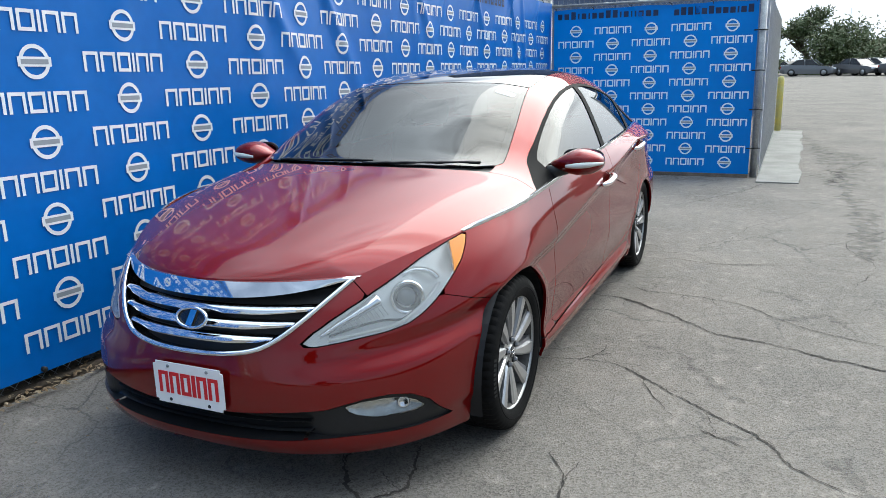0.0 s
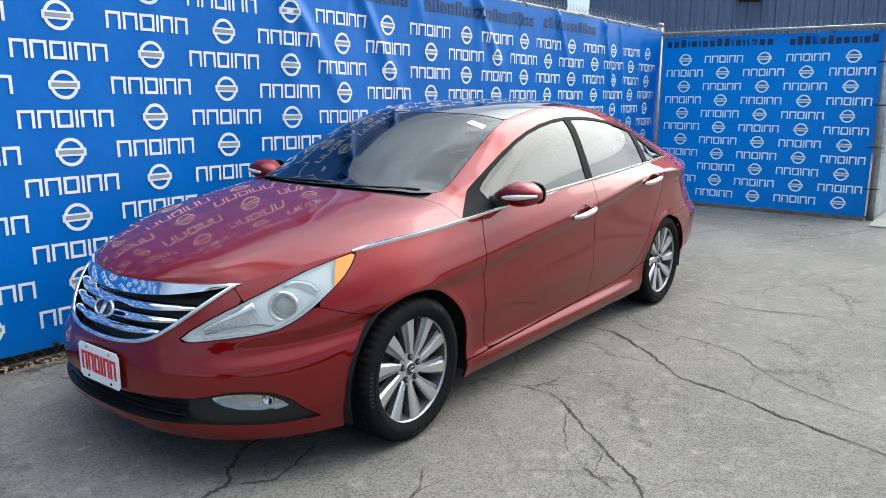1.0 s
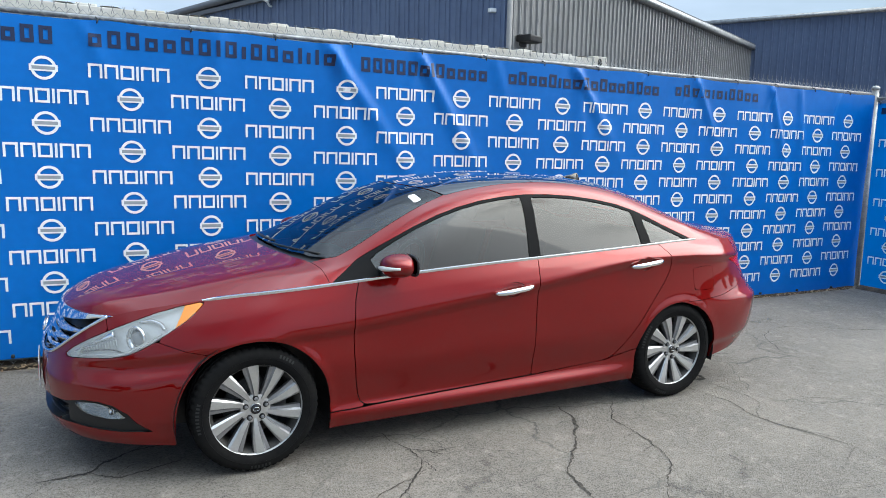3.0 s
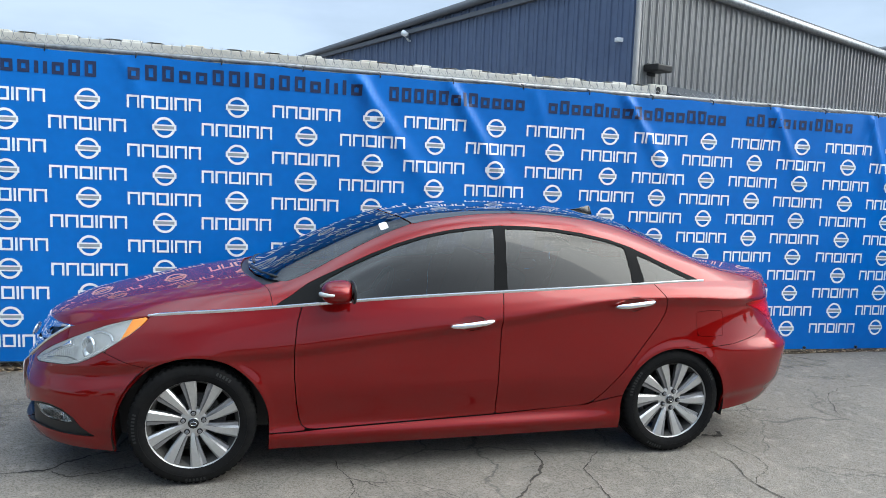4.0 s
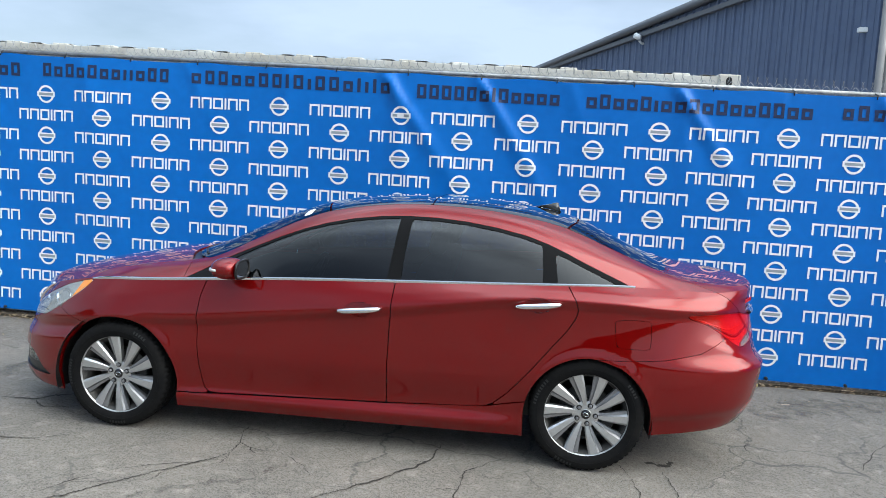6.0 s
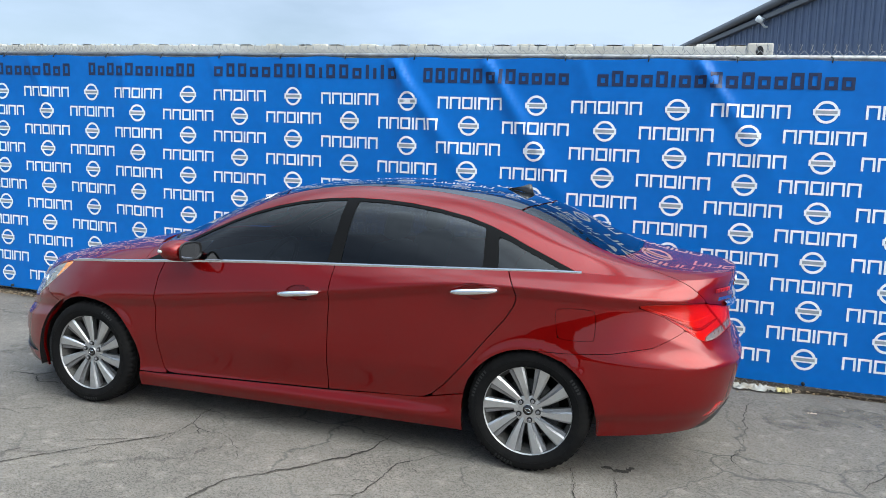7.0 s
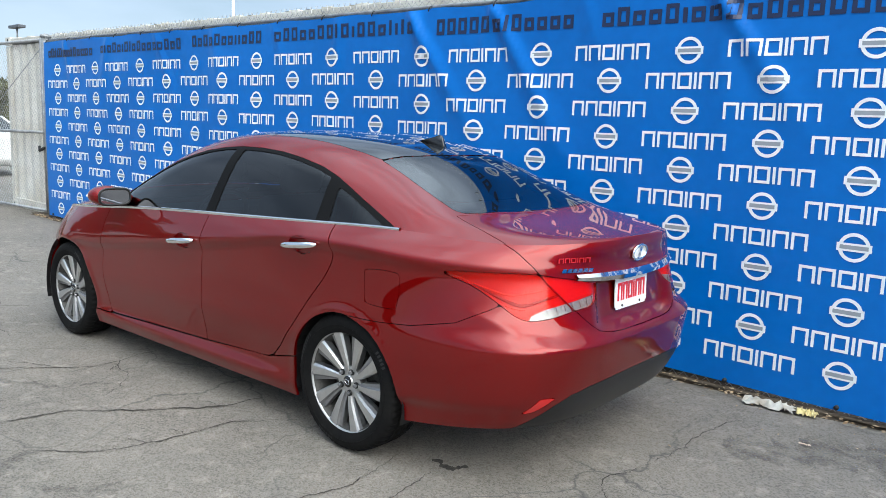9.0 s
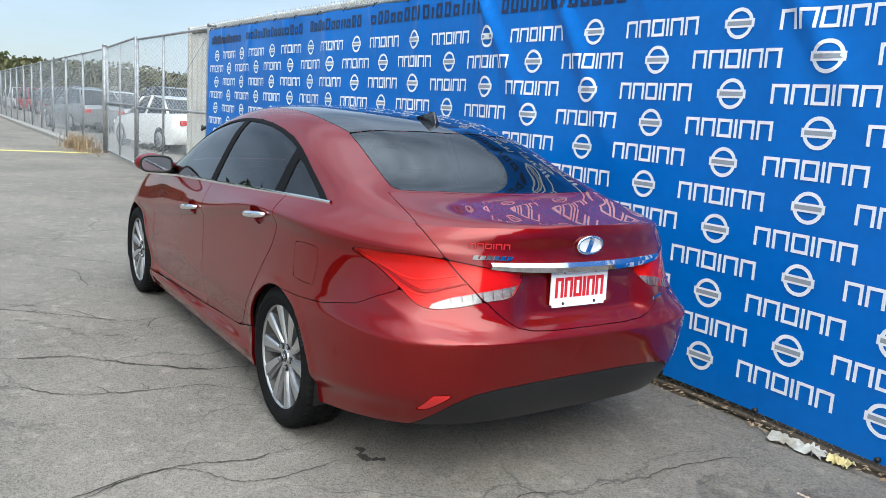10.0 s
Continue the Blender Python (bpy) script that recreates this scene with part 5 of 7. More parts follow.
# upper lines: crease of the bonnet, pillars and deck edge; centre line
rail_y = spline((-2.25, 0.36), (-1.9, 0.44), (-1.5, 0.535), (-1.15, 0.655), (-0.95, 0.705), (-0.6, 0.685), (-0.3, 0.650), (0.0, 0.625), (0.6, 0.605), (1.0, 0.605), (1.35, 0.615), (1.65, 0.635), (1.9, 0.645), (2.15, 0.635), (2.4, 0.62))
rail_z = spline((-2.25, 0.775), (-2.1, 0.832), (-1.9, 0.885), (-1.5, 0.964), (-1.15, 1.000), (-0.95, 1.020), (-0.78, 1.075), (-0.6, 1.165), (-0.3, 1.305), (0.0, 1.392), (0.3, 1.430), (0.65, 1.425), (1.0, 1.378), (1.3, 1.290), (1.6, 1.178), (1.86, 1.105), (2.1, 1.068), (2.4, 1.050))
centre_z = spline((-2.25, 0.775), (-2.15, 0.832), (-2.0, 0.882), (-1.8, 0.930), (-1.5, 0.988), (-1.25, 1.030), (-1.08, 1.062), (-0.9, 1.145), (-0.6, 1.285), (-0.3, 1.392), (0.0, 1.446), (0.3, 1.467), (0.6, 1.468), (0.9, 1.448), (1.2, 1.398), (1.5, 1.288), (1.75, 1.170), (1.92, 1.108), (2.1, 1.080), (2.4, 1.052))
ARCH_F, ARCH_R = 0.385, 0.352
NOSE_L, TAIL_L = 1.0, 1.0


def arch_gap(x, z):
    """Signed distance from the edge of the nearer wheel arch, over 0 on the body."""
    front = x < 0
    dx = x - np.where(front, -HUB_X, HUB_X)
    dz = z - np.where(front, 0.30, 0.305)
    dz = np.where(dz < 0, dz * 0.25, dz)
    return np.hypot(dx, dz) - np.where(front, ARCH_F, ARCH_R)


def half_width(x, z):
    """The side of the body: half its width at a station and height, before the ends round it off."""
    n = len(x)
    zs, zb, zc = sill_z(x), belt_z(x), crease_z(x)
    zb = np.maximum(zb, zc + 0.03)
    skirt = np.clip(1 - (np.abs(x) / 1.15) ** 8, 0, 1)
    Z = np.stack([zs, zs + 0.07, zs + 0.13, np.minimum(0.52, zc - 0.12), zc - 0.055, zc, zc + 0.45 * (zb - zc), zb], 1)
    by = belt_y(x)
    cy = crease_y(x)
    Y = np.stack([0.862 + 0 * x, 0.868 + 0.022 * skirt, waist_y(x) - 0.006 * skirt, mid_y(x), np.minimum(cy - 0.017, mid_y(x) + 0.002), cy, cy - 0.33 * (cy - by), by], 1)
    Z = np.maximum.accumulate(Z + np.arange(8) * 1e-4, axis=1)
    y = rows_curve(Z, Y, z)
    lip = np.exp(-(((arch_gap(x, z) - 0.006) / 0.024) ** 2)) * (z < 0.8)
    return y + 0.006 * lip


tail_edge = monotone((1.85, 0.80), (2.05, 0.757), (2.20, 0.705), (2.33, 0.648), (2.42, 0.630), (2.6, 0.627))


def level_share(x, v):
    """Share of the height at a level, so that one row of points runs along the tail's edge and one along the crease."""
    zs, zb = sill_z(x), belt_z(x)
    vc = np.clip((crease_z(x) - zs) / (zb - zs), 0.35, 0.93)
    at_tail = np.clip((x - 1.8) / 0.25, 0, 1)
    ve = 0.62 * vc * (1 - at_tail) + np.minimum((tail_edge(x) - zs) / (zb - zs), vc - 0.08) * at_tail
    return np.where(v < 0.5, v / 0.5 * ve, np.where(v < 0.8, ve + (v - 0.5) / 0.3 * (vc - ve), vc + (v - 0.8) / 0.2 * (1 - vc)))


def lower_half(nose=84, side=150, tail=84, levels=71):
    """Grid of the lower body of one side, from the nose's centre round the side to the tail's: (columns, levels, 3)."""
    th = np.linspace(0, np.pi / 2, nose)
    u = np.concatenate([th, np.pi / 2 + np.linspace(0, 1, side)[1:-1], np.pi / 2 + 1 + th])
    out = np.zeros((len(u), levels, 3))
    v = np.linspace(0, 1, levels)
    xn = np.interp(u, [0, np.pi / 2, np.pi / 2 + 1, np.pi + 1], [-2.3, -1.33, 1.4, 2.4])
    for k in range(levels):
        x = xn.copy()
        for _ in range(9):
            z = sill_z(x) + (belt_z(x) - sill_z(x)) * level_share(x, v[k])
            xf, xr, nf, nr = nose_x(z), tail_x(z), nose_n(z), tail_n(z)
            f, r = u <= np.pi / 2, u >= np.pi / 2 + 1
            c = np.where(f, np.cos(np.clip(u, 0, np.pi / 2)), 0).clip(0)
            cr = np.where(r, np.sin(np.clip(u - np.pi / 2 - 1, 0, np.pi / 2)), 0).clip(0)
            xa, xb = xf + NOSE_L, xr - TAIL_L
            x = np.where(f, xf + NOSE_L * (1 - c ** (2 / nf)), np.where(r, xb + TAIL_L * cr ** (2 / nr), xa + (xb - xa) * (u - np.pi / 2)))
        s = np.where(f, np.sin(np.clip(u, 0, np.pi / 2)).clip(0) ** (2 / nf), np.where(r, np.cos(np.clip(u - np.pi / 2 - 1, 0, np.pi / 2)).clip(0) ** (2 / nr), 1.0))
        out[:, k, 0], out[:, k, 1], out[:, k, 2] = x, half_width(x, z) * s, z
    # the hard edge that runs from the tail lamp round the corner of the bumper
    along = np.gradient(out[:, :, :2], axis=0)
    away = np.stack([-along[:, :, 1], along[:, :, 0]], 2)
    away /= np.maximum(np.linalg.norm(away, axis=2, keepdims=True), 1e-9)
    x, over = out[:, :, 0], out[:, :, 2] - tail_edge(out[:, :, 0])
    t = np.clip((x - 1.93) / 0.28, 0, 1)
    ridge = 0.020 * t * t * (3 - 2 * t) * np.where(over > 0, np.exp(-np.maximum(over, 0) / 0.045), np.exp(np.minimum(over, 0) / 0.14))
    away[[0, -1], :, 1] = 0
    out[:, :, :2] += away * ridge[:, :, None]
    # the boot lid is hollowed for the plate
    y, z = out[:, :, 1], out[:, :, 2]
    ease = lambda t: np.clip(t, 0, 1) ** 2 * (3 - 2 * np.clip(t, 0, 1))
    hollow = ease((0.40 - y) / 0.13) * ease((z - 0.655) / 0.05) * ease((0.884 - z) / 0.022) * (out[:, :, 0] > 2)
    out[:, :, 0] -= 0.046 * hollow
    return out


def upper_half(edge, across=64):
    """Grid of bonnet, cabin and deck of one side from the belt edge (columns, 3) to the centre line: (columns, across, 3)."""
    x, yb, zb = edge.T
    yr = np.minimum(rail_y(x), 0.82 * yb)
    zr, zc = rail_z(x), centre_z(x)
    zr = np.maximum(zr, zb + 0.002)
    zc = np.maximum(zc, zr + 0.001)
    out_push = 0.022 * np.clip((zr - zb) / 0.3, 0, 1)
    B = np.stack([yb, zb], 1)
    R = np.stack([yr, zr], 1)
    C = np.stack([0 * x, zc], 1)
    M1 = (B + R) / 2 + np.stack([out_push, out_push], 1)
    M2 = np.stack([yr * 0.5, zr + (zc - zr) * 0.98], 1)
    R1, R2 = R + (M1 - R) * 0.32, R + (M2 - R) * 0.22
    ctrl = np.stack([B, M1, R1, R2, M2, C], 1)
    n = ctrl.shape[1]
    kn = np.array([0, 0, 0, 1, 2, 3, 4, 4, 4], float)
    t = np.linspace(0, 4, across)
    t = np.clip(t, 0, 4 - 1e-9)
    basis = np.zeros((across, n + 2))
    for i in range(n + 2):
        basis[:, i] = (t >= kn[i]) & (t < kn[i + 1])
    for deg in (1, 2):
        nxt = np.zeros_like(basis)
        for i in range(n + 2 - deg):
            a = kn[i + deg] - kn[i]
            b = kn[i + deg + 1] - kn[i + 1]
            nxt[:, i] = (0 if a == 0 else (t - kn[i]) / a * basis[:, i]) + (0 if b == 0 else (kn[i + deg + 1] - t) / b * basis[:, i + 1])
        basis = nxt
    yz = np.einsum("kj,cjd->ckd", basis[:, :n], ctrl)
    out = np.zeros((len(x), across, 3))
    out[:, :, 0], out[:, :, 1:] = x[:, None], yz
    return out


def grid_surface(g, flip):
    """Points, outward normals and quads of a half grid together with its mirror image."""
    du, dv = np.gradient(g, axis=0), np.gradient(g, axis=1)
    nn = np.cross(du, dv)
    nn /= np.maximum(np.linalg.norm(nn, axis=2, keepdims=True), 1e-9)
    if flip:
        nn = -nn
    a, b = g.shape[:2]
    p = np.concatenate([g.reshape(-1, 3) * (1, -1, 1), g.reshape(-1, 3)])
    n = np.concatenate([nn.reshape(-1, 3) * (1, -1, 1), nn.reshape(-1, 3)])
    idx = np.arange(a * b).reshape(a, b)
    q = np.stack([idx[:-1, :-1], idx[1:, :-1], idx[1:, 1:], idx[:-1, 1:]], -1).reshape(-1, 4)
    if flip:
        q = q[:, ::-1]
    q = np.concatenate([q[:, ::-1], q + a * b])
    return p, n, [tuple(f) for f in q.tolist()]


def weld(p, n, faces):
    """Joins points that lie on one another across the centre plane."""
    key = {}
    remap = np.arange(len(p))
    near = np.where(np.abs(p[:, 1]) < 1e-4)[0]
    for i in near:
        k = (round(p[i, 0], 4), round(p[i, 2], 4))
        remap[i] = key.setdefault(k, i)
        p[i, 1] = 0.0
        n[i, 1] = 0.0
        n[i] /= max(np.linalg.norm(n[i]), 1e-9)
    done = []
    for f in faces:
        g = []
        for i in f:
            j = int(remap[i])
            if j not in g:
                g.append(j)
        if len(g) > 2:
            done.append(tuple(g))
    return p, n, done


LOW = lower_half()
UP = upper_half(LOW[:, -1, :])
LOWER = weld(*grid_surface(LOW, True))
UPPER = weld(*grid_surface(UP, True))


def clip(surface, field):
    """The part of a surface where field(points) is over 0."""
    p, n, faces = surface
    f = field(p)
    keep = f > 0
    pts, nrm = list(p), list(n)
    cut, out = {}, []
    kl = keep.tolist()
    for face in faces:
        c = [kl[i] for i in face]
        if all(c):
            out.append(face)
        elif any(c):
            g = []
            for a, b in zip(face, face[1:] + face[:1]):
                if kl[a]:
                    g.append(a)
                if kl[a] != kl[b]:
                    e = (a, b) if a < b else (b, a)
                    if e not in cut:
                        t = f[a] / (f[a] - f[b])
                        cut[e] = len(pts)
                        pts.append(p[a] + (p[b] - p[a]) * t)
                        m = n[a] + (n[b] - n[a]) * t
                        nrm.append(m / max(np.linalg.norm(m), 1e-9))
                    g.append(cut[e])
            if len(g) > 2:
                out.append(tuple(g))
    used = sorted({i for g in out for i in g})
    new_at = {o: k for k, o in enumerate(used)}
    if not used:
        return np.zeros((0, 3)), np.zeros((0, 3)), []
    return np.array([pts[i] for i in used]), np.array([nrm[i] for i in used]), [tuple(new_at[i] for i in g) for g in out]


def one_side(surface, sign):
    p, n, faces = surface
    out = [f for f in faces if sign * sum(p[i, 1] for i in f) > 0]
    used = sorted({i for g in out for i in g})
    at = {o: k for k, o in enumerate(used)}
    return p[used], n[used], [tuple(at[i] for i in g) for g in out]


def inside(outline, u, v):
    """Signed distance to a closed outline in two coordinates, over 0 inside."""
    o = np.asarray(outline, float)
    pt = np.stack([u, v], 1)
    best = np.full(len(pt), 1e9)
    odd = np.zeros(len(pt), bool)
    for a, b in zip(o, np.roll(o, -1, 0)):
        d = b - a
        L = d @ d
        if L < 1e-12:
            continue
        t = np.clip(((pt - a) @ d) / L, 0, 1)
        best = np.minimum(best, np.hypot(*(pt - a - t[:, None] * d).T))
        if a[1] != b[1]:
            cross = (a[1] > pt[:, 1]) != (b[1] > pt[:, 1])
            odd ^= cross & (pt[:, 0] < (b[0] - a[0]) * (pt[:, 1] - a[1]) / (b[1] - a[1]) + a[0])
    return np.where(odd, best, -best)


def panel(name, surface, mat, parent, label="", rim=0.014, lift=0.0):
    """A sheet of the body as an object of its own, with turned-in edges."""
    p, n, faces = surface
    if not faces:
        return None
    p = p + n * lift
    count = {}
    for f in faces:
        for a, b in zip(f, f[1:] + f[:1]):
            e = (a, b) if a < b else (b, a)
            count[e] = None if e in count else (a, b)
    edges = [e for e in count.values() if e]
    verts, nrm, fs = list(p), list(n), list(faces)
    if rim:
        centre = {}
        for a, b in edges:
            k = len(verts)
            d = p[b] - p[a]
            out_n = np.cross(d, (n[a] + n[b]) / 2)
            out_n = out_n / max(np.linalg.norm(out_n), 1e-9)
            verts += [p[a], p[b], p[b] - n[b] * rim, p[a] - n[a] * rim]
            nrm += [out_n] * 4
            fs.append((k + 1, k, k + 3, k + 2))
    me = mesh_of(name, verts, fs, mat, smooth=True)
    me.normals_split_custom_set_from_vertices([tuple(v) for v in nrm])
    ob = new(name, me)
    ob.parent = parent
    if label:
        ob["label"] = label
    return ob


def boundary_loop(surface):
    """The outer edge of a sheet, in order, as points and normals."""
    p, n, faces = surface
    nxt = {}
    seen = set()
    for f in faces:
        for a, b in zip(f, f[1:] + f[:1]):
            seen.add((a, b))
    for a, b in seen:
        if (b, a) not in seen:
            nxt[a] = b
    loops = []
    while nxt:
        start = next(iter(nxt))
        loop, k = [start], nxt.pop(start)
        while k != start and k in nxt:
            loop.append(k)
            k = nxt.pop(k)
        loops.append(loop)
    loop = max(loops, key=len)
    return p[loop], n[loop]


def shell_y(x, z):
    """Half width of the finished lower body."""
    x, z = np.atleast_1d(np.asarray(x, float)), np.atleast_1d(np.asarray(z, float))
    x, z = np.broadcast_arrays(x, z)
    tf = np.clip((nose_x(z) + NOSE_L - x) / NOSE_L, 0, 1)
    tr = np.clip((x - tail_x(z) + TAIL_L) / TAIL_L, 0, 1)
    nf, nr = nose_n(z), tail_n(z)
    return half_width(x, z) * (1 - tf**nf) ** (1 / nf) * (1 - tr**nr) ** (1 / nr)


_LEVELS = {}


def end_x(y, z, front):
    """Where the nose or the tail stands at a half width and height."""
    key = (round(float(z), 4), front)
    if key not in _LEVELS:
        cols = LOW[:84] if front else LOW[:-85:-1]
        line = []
        for c in cols:
            line.append((np.interp(z, c[:, 2], c[:, 1]), np.interp(z, c[:, 2], c[:, 0])))
        _LEVELS[key] = np.array(line).T
    ys, xs = _LEVELS[key]
    return float(np.interp(abs(y), ys, xs))

# ---- car materials ----
def paint_material():
    m = material("red_car_paint", (0.19, 0.0020, 0.0024), rough=0.45, metal=0.62, spec=0.0, coat=1.0, coat_rough=0.01, coat_ior=1.5, vary=0.03, grain=3)
    return m


PAINT = paint_material()
CHROME = material("chrome", (0.82, 0.83, 0.85), rough=0.06, metal=1.0)
BLACK_GLOSS = material("gloss_black_trim", (0.010, 0.010, 0.011), rough=0.12, coat=0.6)
TRIM_BLACK = material("satin_black_trim", (0.007, 0.007, 0.0075), rough=0.6, spec=0.08)
BLACK_MATT = material("matt_black_trim", (0.013, 0.013, 0.014), rough=0.36, spec=0.4, vary=0.1, grain=60)
RUBBER = material("tyre_rubber", (0.008, 0.008, 0.0085), rough=0.7, spec=0.08, second=(0.012, 0.0115, 0.011), blotch=6, vary=0.15, grain=50, bump=0.1, bump_scale=180)
ALLOY = material("machined_alloy", (0.62, 0.62, 0.62), rough=0.42, metal=1.0, vary=0.04, grain=90)
# alloy darkened to tone down the sky's reflection in the curved lip
ALLOY_LIP = material("toned_down_alloy_lip", (0.42, 0.42, 0.42), rough=0.5, metal=0.9, vary=0.06, grain=90)
ALLOY_DARK = material("grey_alloy", (0.28, 0.28, 0.29), rough=0.42, metal=0.8, vary=0.1, grain=40)
SEAT_CLOTH = material("grey_upholstery", (0.10, 0.10, 0.105), rough=0.85, vary=0.1, grain=120)
PLATE_WHITE = material("plate_white", (0.80, 0.80, 0.80), rough=0.4, vary=0.02)
PLATE_RED = material("plate_red", (0.62, 0.015, 0.022), rough=0.4)
STICKER = material("paper_sticker", (0.75, 0.75, 0.74), rough=0.6, vary=0.04, grain=120)


def glass_material(name, tint, gloss=1.0, ior=1.52, rough=0.0, haze=0.0):
    """A thin pane: tinted see-through with mirror gloss by Fresnel."""
    m = bpy.data.materials.new(name)
    m.use_nodes = True
    n, l = m.node_tree.nodes, m.node_tree.links
    n.clear()
    see, shine, mix, fr, out_n = (n.new("ShaderNode" + k) for k in ("BsdfTransparent", "BsdfGlossy", "MixShader", "Fresnel", "OutputMaterial"))
    see.inputs["Color"].default_value = (*tint, 1)
    shine.inputs["Roughness"].default_value = rough
    shine.inputs["Color"].default_value = (gloss, gloss, gloss, 1)
    fr.inputs["IOR"].default_value = ior
    l.new(fr.outputs["Fac"], mix.inputs["Fac"])
    base = see.outputs[0]
    if haze:
        film, cloudy = n.new("ShaderNodeBsdfDiffuse"), n.new("ShaderNodeMixShader")
        film.inputs["Color"].default_value = (0.78, 0.78, 0.74, 1)
        cloudy.inputs["Fac"].default_value = haze
        l.new(base, cloudy.inputs[1])
        l.new(film.outputs[0], cloudy.inputs[2])
        base = cloudy.outputs[0]
    l.new(base, mix.inputs[1])
    l.new(shine.outputs[0], mix.inputs[2])
    l.new(mix.outputs[0], out_n.inputs["Surface"])
    return m


TINT = glass_material("tinted_glass", (0.12, 0.145, 0.175), ior=1.56)
REAR_GLASS = glass_material("rear_glass", (0.16, 0.18, 0.20), ior=1.95)
SCREEN = glass_material("windscreen_glass", (0.20, 0.235, 0.245), ior=1.64)
CLEAR = glass_material("lamp_lens", (0.96, 0.97, 0.97), ior=1.38)
HAZY = glass_material("hazed_lamp_lens", (0.97, 0.97, 0.96), ior=1.42, haze=0.20)
ROOF_GLASS = material("roof_glass", (0.006, 0.007, 0.008), rough=0.03, coat=1.0, coat_rough=0.0, spec=0.8)

# ---- car outlines ----
# side view (x, z)
HEADLAMP = [(-2.243, 0.583), (-2.208, 0.621), (-2.158, 0.659), (-2.108, 0.690), (-2.030, 0.731), (-1.960, 0.764), (-1.900, 0.790), (-1.835, 0.817), (-1.727, 0.850), (-1.615, 0.876), (-1.650, 0.838), (-1.706, 0.790), (-1.775, 0.744), (-1.833, 0.705), (-1.880, 0.675), (-1.930, 0.647), (-1.985, 0.622), (-2.050, 0.607), (-2.120, 0.598), (-2.180, 0.588), (-2.218, 0.581)]
FUEL = rounded([(1.530, 0.872), (1.615, 0.880), (1.700, 0.876), (1.712, 0.865), (1.718, 0.800), (1.714, 0.736), (1.700, 0.726), (1.620, 0.724), (1.546, 0.728), (1.536, 0.740), (1.527, 0.800), (1.522, 0.860)], 3)
DOOR_F = [(-0.835, 1.20), (-0.842, 0.95), (-0.872, 0.85), (-0.886, 0.72), (-0.884, 0.56), (-0.872, 0.42), (-0.856, 0.33), (-0.842, 0.291), (-0.815, 0.270), (-0.76, 0.266), (0.259, 0.296), (0.259, 0.50), (0.263, 0.72), (0.272, 0.90), (0.285, 1.02), (0.30, 1.20)]
DOOR_R = [(0.30, 1.20), (0.285, 1.02), (0.272, 0.90), (0.263, 0.72), (0.259, 0.50), (0.259, 0.296), (0.76, 0.320), (0.83, 0.329), (0.875, 0.350), (0.94, 0.408), (1.068, 0.555), (1.17, 0.685), (1.262, 0.797), (1.306, 0.87), (1.317, 0.915), (1.300, 0.97), (1.262, 1.03), (1.22, 1.10), (1.2, 1.2)]
# windows of the side (x, z)
DLO = [(-1.03, 0.915), (-0.90, 0.985), (-0.81, 1.040), (-0.70, 1.092), (-0.593, 1.141), (-0.45, 1.204), (-0.31, 1.258), (-0.17, 1.300), (-0.02, 1.333), (0.15, 1.356), (0.31, 1.366), (0.48, 1.364), (0.654, 1.352), (0.83, 1.328), (1.0, 1.294), (1.135, 1.252), (1.24, 1.208), (1.34, 1.162), (1.47, 1.107), (1.60, 1.052), (1.62, 1.02), (1.2, 0.99), (0.3, 0.95), (-0.6, 0.90)]
GLASS_F = [(-0.748, 1.040), (-0.70, 1.073), (-0.645, 1.101), (-0.58, 1.133), (-0.45, 1.191), (-0.31, 1.245), (-0.17, 1.287), (-0.02, 1.319), (0.12, 1.34), (0.265, 1.351), (0.25, 1.2), (0.222, 0.95), (-0.70, 0.90)]
GLASS_R = [(0.338, 1.350), (0.5, 1.347), (0.654, 1.336), (0.83, 1.312), (0.98, 1.281), (1.1, 1.246), (1.112, 1.1), (1.115, 0.98), (0.306, 0.95), (0.322, 1.2)]
GLASS_Q = [(1.175, 1.205), (1.25, 1.178), (1.35, 1.133), (1.46, 1.086), (1.53, 1.056), (1.54, 1.02), (1.20, 1.0), (1.195, 1.08)]
# seen from the front or the back (|y|, z)
GRILLE = [(-0.6, 0.90), (0.6, 0.90), (0.505, 0.785), (0.47, 0.735), (0.41, 0.672), (0.345, 0.615), (0.275, 0.577), (0.18, 0.560), (0.0, 0.553)]
INTAKE = [(-0.2, 0.352), (0.18, 0.354), (0.33, 0.364), (0.43, 0.370), (0.50, 0.374), (0.555, 0.388), (0.61, 0.400), (0.67, 0.402), (0.72, 0.388), (0.76, 0.352), (0.785, 0.300), (0.800, 0.262), (0.73, 0.262), (0.655, 0.268), (0.57, 0.274), (0.50, 0.272), (0.33, 0.263), (0.11, 0.257), (-0.2, 0.255)]
TAIL = rounded([(0.815, 0.912), (0.770, 0.862), (0.730, 0.800), (0.700, 0.754), (0.660, 0.737), (0.58, 0.746), (0.48, 0.768), (0.38, 0.784), (0.335, 0.816), (0.305, 0.860), (0.40, 0.880), (0.52, 0.902), (0.62, 0.917), (0.72, 0.920)], 5)
BOOT = [(-0.2, 0.652), (0.20, 0.654), (0.30, 0.660), (0.355, 0.672), (0.40, 0.697), (0.445, 0.735), (0.495, 0.785), (0.555, 0.860), (0.60, 0.925), (0.632, 0.985), (0.645, 1.03), (0.65, 1.3), (-0.2, 1.3)]
DIFFUSER = [(-0.2, 0.455), (0.25, 0.452), (0.42, 0.443), (0.52, 0.425), (0.585, 0.39), (0.635, 0.335), (0.685, 0.27), (0.72, 0.2), (0.72, 0.1), (-0.2, 0.1)]
